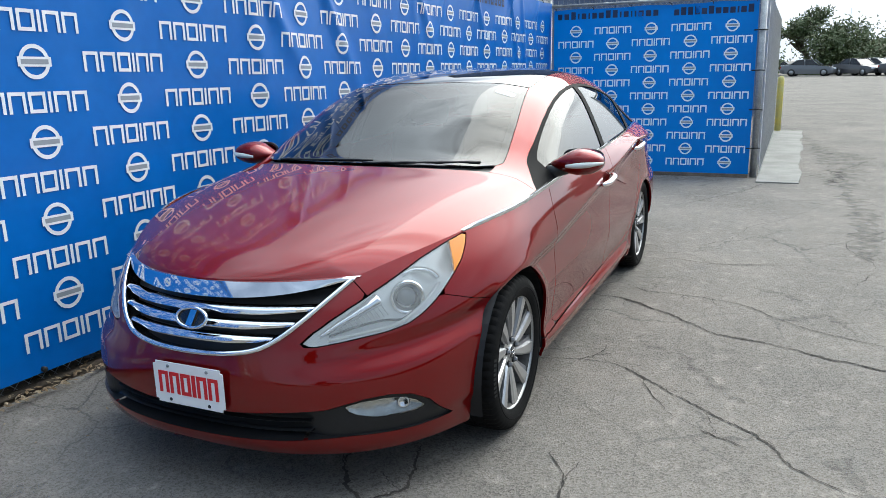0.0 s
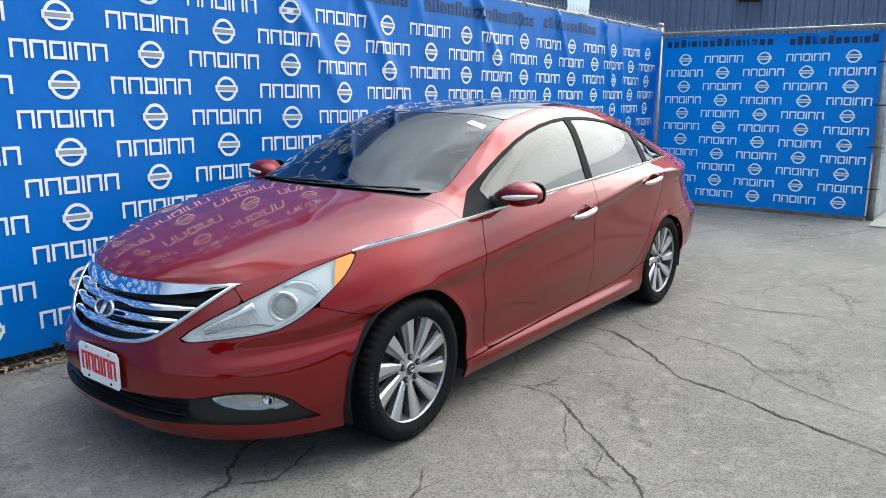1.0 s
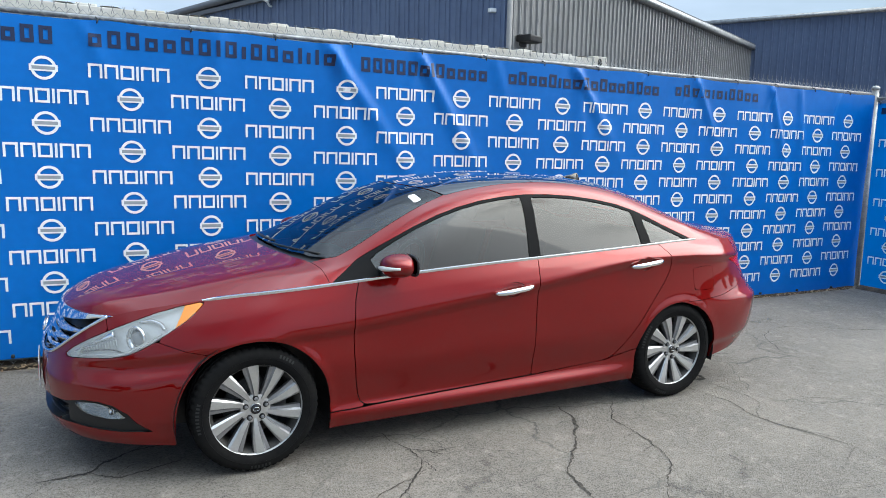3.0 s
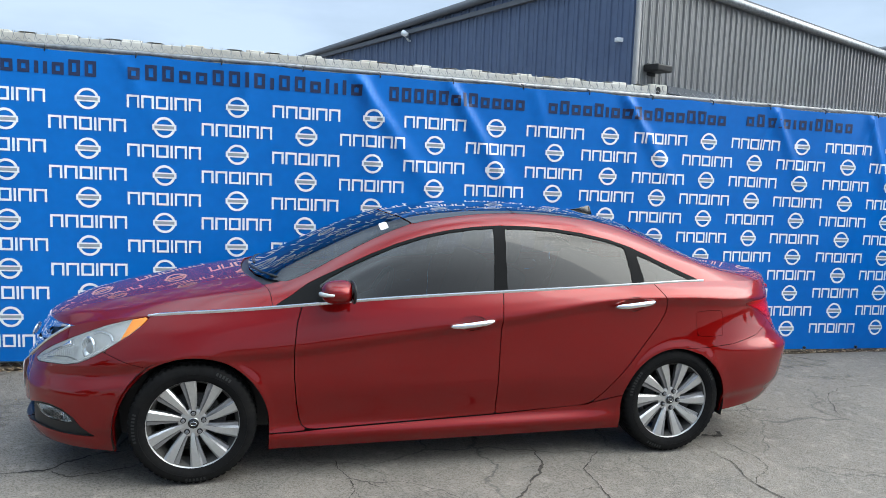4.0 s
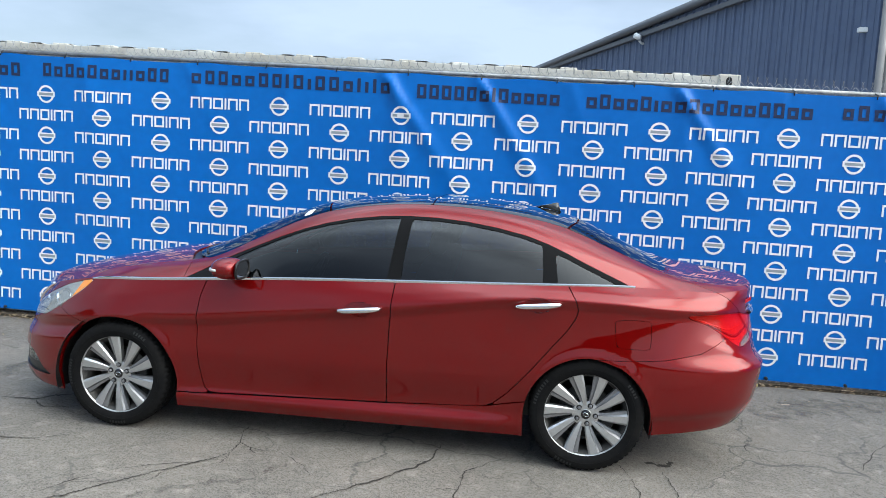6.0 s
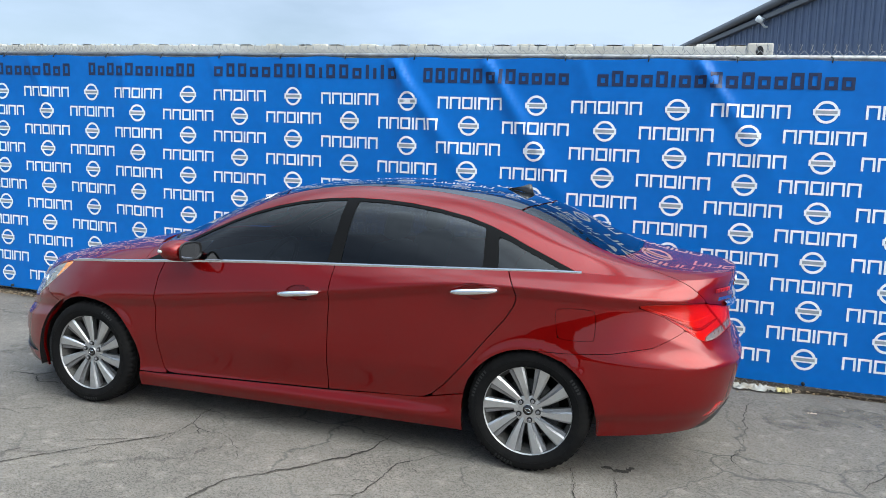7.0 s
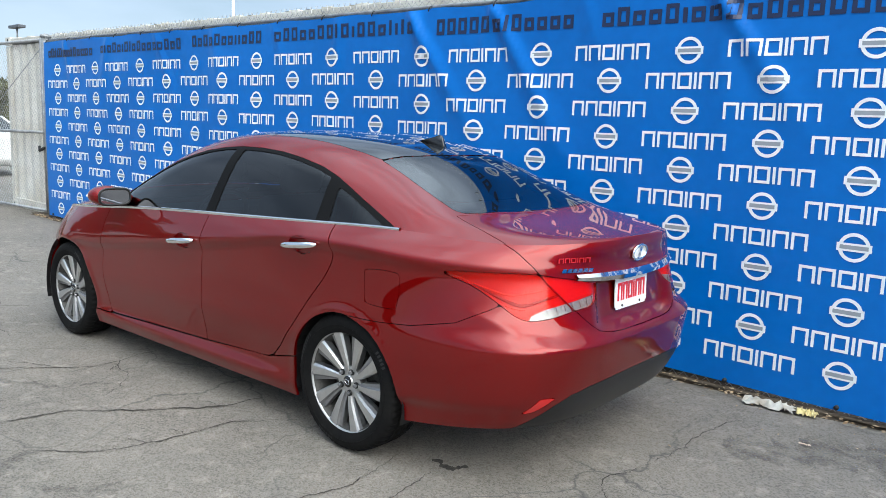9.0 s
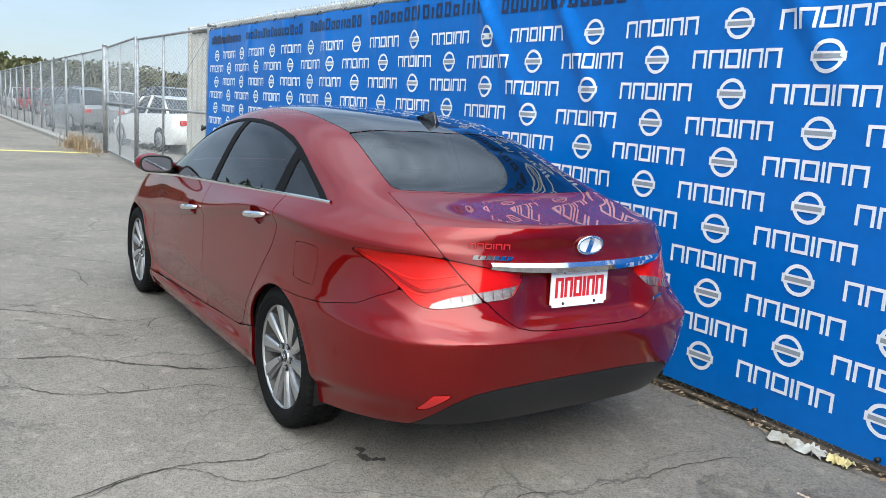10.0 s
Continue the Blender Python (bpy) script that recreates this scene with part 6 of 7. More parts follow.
REFLECTOR = [(0.595, 0.428), (0.665, 0.425), (0.70, 0.352), (0.662, 0.362)]
# seen from above (x, |y|)
WINDSCREEN = [(-1.125, -0.2), (-1.115, 0.2), (-1.085, 0.40), (-1.02, 0.555), (-0.945, 0.632), (-0.905, 0.648), (-0.84, 0.640), (-0.6, 0.606), (-0.40, 0.572), (-0.20, 0.540), (-0.225, 0.45), (-0.27, 0.25), (-0.288, 0.0), (-0.288, -0.2)]
ROOF_PANE = [(-0.28, -0.2), (-0.28, 0.0), (-0.262, 0.25), (-0.217, 0.45), (-0.19, 0.545), (0.0, 0.545), (0.35, 0.540), (0.7, 0.535), (1.05, 0.525), (1.24, 0.505), (1.30, 0.3), (1.325, 0.0), (1.325, -0.2)]
REAR_PANE = [(1.333, -0.2), (1.333, 0.0), (1.308, 0.3), (1.25, 0.510), (1.40, 0.522), (1.60, 0.545), (1.76, 0.562), (1.80, 0.545), (1.83, 0.47), (1.87, 0.25), (1.88, 0.0), (1.88, -0.2)]
BONNET_BACK = spline((0.0, -1.165), (0.3, -1.145), (0.5, -1.095), (0.62, -1.045), (0.72, -1.015), (0.9, -1.00))
GAP = 0.0015
SHUT = 0.0026


def field(*tests):
    """All the tests at once; each gives a signed distance."""
    return lambda p: np.min([t(p) for t in tests], axis=0)


def side_in(outline):
    return lambda p: inside(outline, p[:, 0], p[:, 2]) - SHUT


def side_out(outline):
    return lambda p: -inside(outline, p[:, 0], p[:, 2]) - SHUT


def end_in(outline, front, gap=GAP):
    return lambda p: np.minimum(inside(outline, np.abs(p[:, 1]), p[:, 2]) - gap, (-p[:, 0] if front else p[:, 0]) - 1.5)


def end_out(outline, front, gap=GAP):
    return lambda p: np.maximum(-inside(outline, np.abs(p[:, 1]), p[:, 2]) - gap, (p[:, 0] if front else -p[:, 0]) + 1.5)


def top_in(outline):
    return lambda p: inside(outline, p[:, 0], np.abs(p[:, 1])) - GAP


def top_out(outline):
    return lambda p: -inside(outline, p[:, 0], np.abs(p[:, 1])) - GAP


def arches(p):
    return arch_gap(p[:, 0], p[:, 2])


def x_over(v):
    return lambda p: p[:, 0] - v


def x_under(v):
    return lambda p: v - p[:, 0]


BUMPER_F = monotone((-2.5, 1.2), (-2.24, 1.2), (-2.235, 0.78), (-1.85, 0.668), (-1.74, 0.640), (-1.60, 0.62))
BUMPER_R = monotone((1.60, 0.655), (1.80, 0.672), (2.0, 0.712), (2.12, 0.752), (2.2, 0.77))
def front_seam(p):
    """Over 0 on the front bumper, under 0 on the wing."""
    above_lamp = np.maximum(-2.05 - p[:, 0], 0.72 - p[:, 2])
    return np.minimum(above_lamp, np.minimum(np.interp(p[:, 0], [-1.84, -1.72, -1.5], [0.690, 0.648, 0.60]) - p[:, 2] + np.where(p[:, 0] < -1.84, 0.5, 0), -1.42 - p[:, 0]))


def rear_seam(p):
    """Over 0 on the rear bumper, under 0 on the quarter panel."""
    return np.minimum(np.interp(p[:, 0], [1.60, 1.80, 2.0, 2.12, 2.3], [0.655, 0.672, 0.712, 0.775, 0.90]) - p[:, 2], p[:, 0] - 1.42)


def minus(test, gap=GAP):
    return lambda p: -test(p) - gap


def plus(test, gap=GAP):
    return lambda p: test(p) - gap


SKIRT_TOP = lambda p: np.interp(p[:, 0], [-0.9, -0.76, 0.259, 0.83, 0.9, 1.1], [0.258, 0.266, 0.296, 0.329, 0.346, 0.39]) - p[:, 2]
car = empty("saloon_car", 0, CAR_Y, 0)
tagged(car, "dark red four-door saloon car with chrome trim, parked beside a fence", "car")

# lower body
body_low = clip(LOWER, arches)
fascia = clip(body_low, field(plus(front_seam), side_out(HEADLAMP), end_out(GRILLE, True), end_out(INTAKE, True)))
panel("front_bumper", fascia, PAINT, car)
rear_f = clip(body_low, field(plus(rear_seam), end_out(TAIL, False), end_out(BOOT, False), end_out(DIFFUSER, False), end_out(REFLECTOR, False)))
panel("rear_bumper", rear_f, PAINT, car)
panel("rear_diffuser", clip(body_low, field(end_in(DIFFUSER, False), x_over(1.9))), BLACK_MATT, car, "dark grey plastic lower bumper")
boot_face = clip(body_low, field(end_in(BOOT, False), end_out(TAIL, False)))
SHAPES = {}
for sign, side in ((-1, "left"), (1, "right")):
    half = one_side(body_low, sign)
    SHAPES[sign] = half
    panel("front_wing", clip(half, field(minus(front_seam), side_out(HEADLAMP), side_out(DOOR_F), x_under(-0.80), minus(SKIRT_TOP), end_out(GRILLE, True), x_over(-2.2))), PAINT, car)
    for nm, outline, (hx, hz) in (("front_door", DOOR_F, (0.088, 0.838)), ("rear_door", DOOR_R, (1.095, 0.932))):
        dish = lambda p: 1 - ((p[:, 0] - hx) / 0.082) ** 2 - ((p[:, 2] - hz) / 0.043) ** 2
        door = panel(nm, clip(half, field(side_in(outline), lambda p: -dish(p))), PAINT, car)
        dp, dn, df = clip(half, field(dish, lambda p: 0.3 - np.abs(p[:, 0] - hx)))
        deep = np.clip(1 - ((dp[:, 0] - hx) / 0.082) ** 2 - ((dp[:, 2] - hz) / 0.043) ** 2, 0, 1)[:, None]
        panel("handle_recess", (dp - dn * 0.03 * np.sqrt(deep), dn, df), PAINT, door, rim=0)
        u = np.linspace(-0.130, 0.130, 15)
        pts = [(hx + a, sign * (float(shell_y(hx + a, hz + 0.11 * a)[0]) + 0.006 + 0.030 * (1 - abs(a / 0.130) ** 3.5)), hz + 0.11 * a) for a in u]
        v, fc = tube_data(pts, [0.0095 + 0.0075 * (1 - abs(a / 0.130) ** 4) for a in u], 10)
        solid("door_handle", v, fc, CHROME, door, "chrome door handle", smooth=True)
    panel("side_skirt", clip(half, field(plus(SKIRT_TOP, 0.005), x_over(-1.2), x_under(1.2))), PAINT, car)
    panel("rear_wing", clip(half, field(minus(rear_seam), side_out(DOOR_R), side_out(FUEL), x_over(0.80), minus(SKIRT_TOP), end_out(TAIL, False), end_out(BOOT, False))), PAINT, car)
    panel("fuel_flap", clip(half, lambda p: inside(FUEL, p[:, 0], p[:, 2]) + 0.0004), PAINT, car)
    panel("rear_reflector", clip(half, end_in(REFLECTOR, False)), material("reflector_red", (0.55, 0.01, 0.012), rough=0.15, coat=1.0), car, "red reflector")

# upper body
panel("bonnet", clip(UPPER, lambda p: BONNET_BACK(np.abs(p[:, 1])) - p[:, 0]), PAINT, car)
COWL = lambda p: np.minimum(-0.87 - p[:, 0], 0.628 - np.abs(p[:, 1]))
TOP_ALL = clip(UPPER, field(lambda p: p[:, 0] - BONNET_BACK(np.abs(p[:, 1])) - 2 * GAP, top_out(WINDSCREEN), top_out(ROOF_PANE), top_out(REAR_PANE)))
panel("scuttle", clip(TOP_ALL, plus(COWL, 0.0)), BLACK_MATT, car, "black plastic scuttle below the windscreen", lift=-0.012)
TOP_SIDE = clip(TOP_ALL, minus(COWL, 0.001))
boot_top = lambda p: np.minimum(inside([(1.80, -0.2), (1.90, 0.0), (1.888, 0.25), (1.845, 0.47), (1.80, 0.60), (1.9, 0.615), (2.1, 0.640), (2.35, 0.647), (2.6, 0.65), (2.6, -0.2)], p[:, 0], np.abs(p[:, 1])), p[:, 0] - 1.6)
frame_low = clip(TOP_SIDE, field(minus(boot_top)))
for sign in (-1, 1):
    side_frame = one_side(frame_low, sign)
    panel("roof_pillar_frame", clip(side_frame, lambda p: -inside(DLO, p[:, 0], p[:, 2]) - 0.001), PAINT, car)
    trim_part = clip(side_frame, lambda p: inside(DLO, p[:, 0], p[:, 2]))
    hole = lambda o: (lambda p: -inside(o, p[:, 0], p[:, 2]) - 0.001)
    panel("window_surround", clip(trim_part, field(hole(GLASS_F), hole(GLASS_R), hole(GLASS_Q))), TRIM_BLACK, car, "satin black window frame and pillar trim", lift=-0.001)
    for nm, o in (("front_side_window", GLASS_F), ("rear_side_window", GLASS_R), ("quarter_window", GLASS_Q)):
        panel(nm, clip(trim_part, lambda p, o=o: inside(o, p[:, 0], p[:, 2])), TINT, car, "dark tinted side glass", rim=0, lift=-0.005)
panel("windscreen", clip(UPPER, top_in(WINDSCREEN)), SCREEN, car, "slightly tinted windscreen", rim=0)
panel("roof_pane", clip(UPPER, field(top_in(ROOF_PANE), x_under(0.43))), ROOF_GLASS, car, "black panoramic roof glass")
panel("roof_pane", clip(UPPER, field(top_in(ROOF_PANE), x_over(0.436))), ROOF_GLASS, car, "black panoramic roof glass")
panel("rear_window", clip(UPPER, top_in(REAR_PANE)), REAR_GLASS, car, "dark tinted rear window", rim=0)
bt = clip(TOP_SIDE, plus(boot_top))
bp, bn, bf = boot_face
panel("boot_lid", (np.concatenate([bp, bt[0]]), np.concatenate([bn, bt[1]]), bf + [tuple(i + len(bp) for i in f) for f in bt[2]]), PAINT, car)

# ---- car: lamps, grille, trim ----
LENS_RED = glass_material("red_lens", (0.92, 0.33, 0.28), ior=1.36)
HOUSING = material("lamp_reflector", (0.90, 0.90, 0.88), rough=0.18, metal=0.25, vary=0.05, grain=40)
HOUSING_RED = material("red_lamp_reflector", (0.74, 0.026, 0.016), rough=0.3, coat=0.5)
AMBER = material("amber_lens", (0.82, 0.27, 0.03), rough=0.22, coat=0.8)
FOG_BOWL = material("fog_reflector", (0.50, 0.50, 0.47), rough=0.12, metal=0.9, vary=0.25, grain=60)
GUIDE_RED = material("light_guide_red", (0.40, 0.012, 0.010), rough=0.25, coat=0.6)
GUIDE_BRIGHT = material("light_guide_bright", (1.0, 0.12, 0.06), rough=0.2, coat=0.6)
HAZED = material("hazed_lens_white", (0.62, 0.63, 0.60), rough=0.3, coat=0.6)


def inset(surface, depth):
    """The same sheet, deeper by one depth or by a depth for each place."""
    p, n, f = surface
    return p - n * (depth(p)[:, None] if callable(depth) else depth), n, f


def wall_in(name, surface, depth, mat, parent, label="", keep=lambda q: True):
    """The side wall of a recess behind the edge of a sheet."""
    p, n, faces = surface
    count = {}
    for f in faces:
        for a, b in zip(f, f[1:] + f[:1]):
            e = (a, b) if a < b else (b, a)
            count[e] = None if e in count else (a, b)
    verts, fs = [], []
    for e in count.values():
        if e and keep(p[e[0]]) and keep(p[e[1]]):
            a, b = e
            k = len(verts)
            verts += [p[a], p[b], p[b] - n[b] * depth, p[a] - n[a] * depth]
            fs.append((k, k + 1, k + 2, k + 3))
    return solid(name, verts, fs, mat, parent, label)


def lathe(profile, segs=64, axis_y=True):
    """Verts and faces of a ring turned round the y axis from (radius, y) points."""
    verts, faces = [], []
    m = len(profile)
    for k in range(segs):
        t = 2 * math.pi * k / segs
        for r, w in profile:
            verts.append((r * math.cos(t), w, r * math.sin(t)))
    for k in range(segs):
        q = (k + 1) % segs
        for j in range(m - 1):
            faces.append((k * m + j, k * m + j + 1, q * m + j + 1, q * m + j))
    return verts, faces


def bars_on(parent, name, centre, right, up, widths, height, gap, mat, thick=0.0012, slant=0.0, split=False):
    """One plain raised mark in place of lettering: a ladder of strokes, or a comb of blocks on a thin foot."""
    right, up = Vector(right).normalized(), Vector(up).normalized()
    face = right.cross(up)
    total = sum(widths) + gap * (len(widths) - 1)
    pts, fs = [], []
    if split:
        pts, fs = box_row([w if k != 3 else height * 0.2 for k, w in enumerate(widths)], [height] * len(widths), gap, height * 0.17, -height / 2, (0, 1, 4, 5))
    else:
        a = -total / 2
        foot = height * 0.16
        for k, w in enumerate(widths):
            o = len(pts)
            pts += [(a, -height / 2), (a, foot - height / 2), (a, height / 2), (a + w, -height / 2), (a + w, foot - height / 2), (a + w, height / 2)]
            fs += [(o, o + 3, o + 4, o + 1), (o + 1, o + 4, o + 5, o + 2)]
            if k:
                fs.append((o - 3, o, o + 1, o - 2))
            a += w + gap
    verts = [Vector(centre) + right * (u + slant * v) + up * v + face * thick for u, v in pts]
    n = len(verts)
    verts += [v - face * thick for v in verts]
    edges = {}
    for f in fs:
        for p, q in zip(f, f[1:] + f[:1]):
            edges[(p, q)] = (q, p) not in edges
            if (q, p) in edges:
                edges[(q, p)] = edges[(p, q)] = False
    fs = fs + [(p, p + n, q + n, q) for (p, q), open_edge in edges.items() if open_edge]
    return solid(name, verts, fs, mat, parent)


for sign in (-1, 1):
    half = one_side(clip(LOWER, x_under(-1.5)), sign)
    lens_area = clip(half, lambda p: inside(HEADLAMP, p[:, 0], p[:, 2]) - 0.0008)
    lamp_deep = lambda p: 0.014 + 0.046 * np.clip(inside(HEADLAMP, p[:, 0], p[:, 2]) / 0.035, 0, 1)
    lamp = panel("headlamp", inset(lens_area, lamp_deep), HOUSING, car, "clear headlamp with a slightly hazed lens and amber corner", rim=0)
    wall_in("lamp_surround", lens_area, 0.016, HOUSING, lamp)
    amber_test = lambda p: p[:, 0] + 1.735 + (p[:, 2] - 0.80) * -0.55
    panel("lens", clip(lens_area, lambda p: -amber_test(p) - 0.0006), HAZY, lamp, rim=0)
    panel("indicator", clip(lens_area, amber_test), AMBER, lamp, "amber corner indicator", rim=0.012)
    # projector with its bezel, a bright wedge towards the nose, and the row of ribs along the low edge
    px, pz = -1.955, 0.694
    pc = Vector((px, sign * float(shell_y(px, pz)[0]), pz))
    out = Vector((-0.80, sign * 0.58, 0.06)).normalized()
    m = Matrix.Translation(pc - out * 0.056) @ out.to_track_quat("Y", "Z").to_matrix().to_4x4()
    for nm, prof, mt in (("projector_bezel", [(0.046, 0.0), (0.060, 0.012), (0.064, 0.026), (0.058, 0.034), (0.047, 0.024), (0.040, 0.012)], CHROME), ("projector_ring", [(0.040, 0.010), (0.038, 0.004), (0.033, 0.006)], BLACK_GLOSS), ("projector_lens", [(0.034, 0.006), (0.031, 0.020), (0.023, 0.030), (0.012, 0.035), (0.0005, 0.036)], material("projector_glass", (0.22, 0.23, 0.25), rough=0.04, coat=1.0))):
        v, f = lathe(prof, 40)
        solid(nm, [m @ Vector(p) for p in v], f, mt, lamp, smooth=True)
    deep = lambda x, z, d: (x, sign * (float(shell_y(x, z)[0]) - d), z)
    wedge = [deep(x, z, d) for x, z, d in ((-2.195, 0.607, 0.016), (-2.15, 0.634, 0.026), (-2.10, 0.660, 0.030), (-2.05, 0.684, 0.032), (-2.015, 0.700, 0.034))]
    v, f = tube_data([tuple(q) for q in rounded(wedge, 4, False)], [0.006 + 0.020 * k / 16 for k in range(len(rounded(wedge, 4, False)))], 10)
    solid("inner_reflector", v, f, CHROME, lamp, smooth=True)
    dark = [deep(x, z, 0.030) for x, z in ((-2.17, 0.606), (-2.10, 0.628), (-2.03, 0.636), (-1.98, 0.630), (-1.92, 0.660), (-1.885, 0.700))]
    v, f = tube_data([tuple(q) for q in rounded(dark, 4, False)], 0.0045, 6)
    solid("inner_gap", v, f, BLACK_GLOSS, lamp, smooth=True)
    edge_trim = [deep(x, z, 0.018) for x, z in ((-2.18, 0.595), (-2.10, 0.609), (-2.02, 0.618), (-1.96, 0.640), (-1.88, 0.685), (-1.82, 0.725))]
    v, f = tube_data([tuple(q) for q in rounded(edge_trim, 4, False)], 0.007, 8)
    solid("inner_trim", v, f, HOUSING, lamp, smooth=True)
    for k in range(12):
        x0 = -2.150 + 0.012 * k
        zl = 0.618 + 0.0030 * k
        tube("lamp_rib", [deep(x0 + 0.004, zl, 0.028), deep(x0, zl + 0.020 + 0.002 * k, 0.024)], 0.0028, HOUSING, lamp, sides=5)
    back_bowl = [deep(x, z, 0.040) for x, z in ((-1.905, 0.765), (-1.86, 0.775), (-1.815, 0.762), (-1.80, 0.735))]
    v, f = tube_data([tuple(q) for q in rounded(back_bowl, 4, False)], 0.012, 8)
    solid("inner_bowl", v, f, CHROME, lamp, smooth=True)

    # fog lamp in its dark surround
    front_low = one_side(clip(LOWER, field(x_under(-1.5), lambda p: 0.5 - p[:, 2])), sign)
    FOG = [(0.553, 0.378), (0.60, 0.388), (0.66, 0.390), (0.705, 0.380), (0.735, 0.358), (0.754, 0.330), (0.735, 0.321), (0.69, 0.322), (0.635, 0.329), (0.59, 0.344), (0.565, 0.360)]
    fog_area = clip(front_low, lambda p: inside(FOG, np.abs(p[:, 1]), p[:, 2]))
    fog = panel("fog_lamp", inset(fog_area, lambda p: 0.018 + 0.05 * np.clip(inside(FOG, np.abs(p[:, 1]), p[:, 2]) / 0.025, 0, 1)), FOG_BOWL, car, "clear front fog lamp", rim=0)
    wall_in("lamp_surround", inset(fog_area, 0.010), 0.010, CHROME, fog)
    panel("lens", inset(fog_area, 0.010), CLEAR, fog, rim=0)
    fc = Vector((end_x(0.69, 0.356, True) + 0.045, sign * 0.685, 0.356))
    v, f = lathe([(0.020, -0.01), (0.024, 0.012), (0.018, 0.016), (0.012, 0.006), (0.0005, 0.004)], 20)
    m = Matrix.Translation(fc) @ Vector((-0.8, sign * 0.5, 0)).to_track_quat("Y", "Z").to_matrix().to_4x4()
    solid("fog_bulb", [m @ Vector(q) for q in v], f, CHROME, fog, smooth=True)
    wing_area = clip(front_low, field(lambda p: inside(INTAKE, np.abs(p[:, 1]), p[:, 2]), lambda p: -inside(FOG, np.abs(p[:, 1]), p[:, 2]) - 0.002, lambda p: np.abs(p[:, 1]) - 0.43))
    ease = lambda p: np.clip((np.abs(p[:, 1]) - 0.43) / 0.12, 0, 1)
    panel("fog_lamp_surround", inset(wing_area, lambda p: 0.010 + 0.050 * (1 - ease(p)) ** 2), BLACK_MATT, car, "black fog lamp surround", rim=0)
    wall_in("surround_wall", clip(front_low, field(lambda p: inside(INTAKE, np.abs(p[:, 1]), p[:, 2]), lambda p: np.abs(p[:, 1]) - 0.43)), 0.06, BLACK_MATT, car, keep=lambda q: abs(q[1]) > 0.436)

    # tail lamp: on the wing and on the boot lid
    rear = one_side(clip(LOWER, x_over(1.6)), sign)
    CLEAR_PART = [(0.665, 0.735), (0.655, 0.754), (0.60, 0.778), (0.52, 0.797), (0.40, 0.820), (0.33, 0.826), (0.30, 0.79), (0.40, 0.74), (0.55, 0.72)]
    body_side = lambda p: -inside(BOOT, np.abs(p[:, 1]), p[:, 2]) - GAP
    lid_side = lambda p: inside(BOOT, np.abs(p[:, 1]), p[:, 2]) - GAP
    for nm, part_test in (("tail_lamp", body_side), ("boot_lamp", lid_side)):
        area = clip(rear, field(lambda p: inside(TAIL, np.abs(p[:, 1]), p[:, 2]) - 0.001, part_test))
        base = panel(nm, inset(area, 0.012), HOUSING_RED, car, "red rear lamp with a clear reversing section", rim=0)
        wall_in("lamp_surround", area, 0.012, HOUSING_RED, base)
        clear_test = lambda p: inside(CLEAR_PART, np.abs(p[:, 1]), p[:, 2])
        panel("red_lens", clip(area, lambda p: -clear_test(p) - 0.0005), LENS_RED, base, rim=0)
        panel("clear_lens", clip(area, lambda p: clear_test(p) - 0.0005), CLEAR, base, rim=0)
        panel("reversing_reflector", inset(clip(area, clear_test), 0.009), material("ribbed_reflector", (0.34, 0.34, 0.33), rough=0.35, metal=0.5, vary=0.3, grain=90), base, rim=0.01)
    glow = [(0.765, 0.868), (0.71, 0.812), (0.665, 0.792), (0.60, 0.812), (0.53, 0.832)]
    pts = [(end_x(y, z, False) - 0.009, sign * (y - 0.006), z) for y, z in rounded(glow, 5, False)]
    v, f = tube_data(pts, [0.004 + 0.004 * math.sin(math.pi * i / (len(pts) - 1)) for i in range(len(pts))], 8)
    solid("light_guide", v, f, GUIDE_RED, car, smooth=True)
    for row, wide in (([(0.795, 0.898), (0.745, 0.858), (0.695, 0.832), (0.63, 0.842), (0.56, 0.858)], 0.0045), ([(0.725, 0.798), (0.69, 0.780), (0.66, 0.778)], 0.004)):
        pts = [(end_x(y, z, False) - 0.008, sign * (y - 0.006), z) for y, z in rounded(row, 5, False)]
        v, f = tube_data(pts, [wide * (0.5 + 0.5 * math.sin(math.pi * i / (len(pts) - 1))) for i in range(len(pts))], 7)
        solid("light_guide", v, f, GUIDE_BRIGHT, car, smooth=True)
    for k in range(7):
        y = 0.375 + 0.036 * k
        z0 = 0.788 - 0.0042 * k
        pts = [(end_x(y, z, False) - 0.004, sign * y, z) for z in (z0, z0 + 0.018, z0 + 0.030 - 0.002 * k)]
        v, f = tube_data(pts, 0.0018, 5)
        solid("reversing_rib", v, f, FOG_BOWL, car, smooth=True)

# grille
grille_hole = clip(LOWER, end_in(GRILLE, True, 0.0))
grille = panel("grille", inset(grille_hole, 0.055), BLACK_MATT, car, "black radiator grille with four chrome bars", rim=0)
wall_in("grille_wall", grille_hole, 0.055, BLACK_GLOSS, grille)


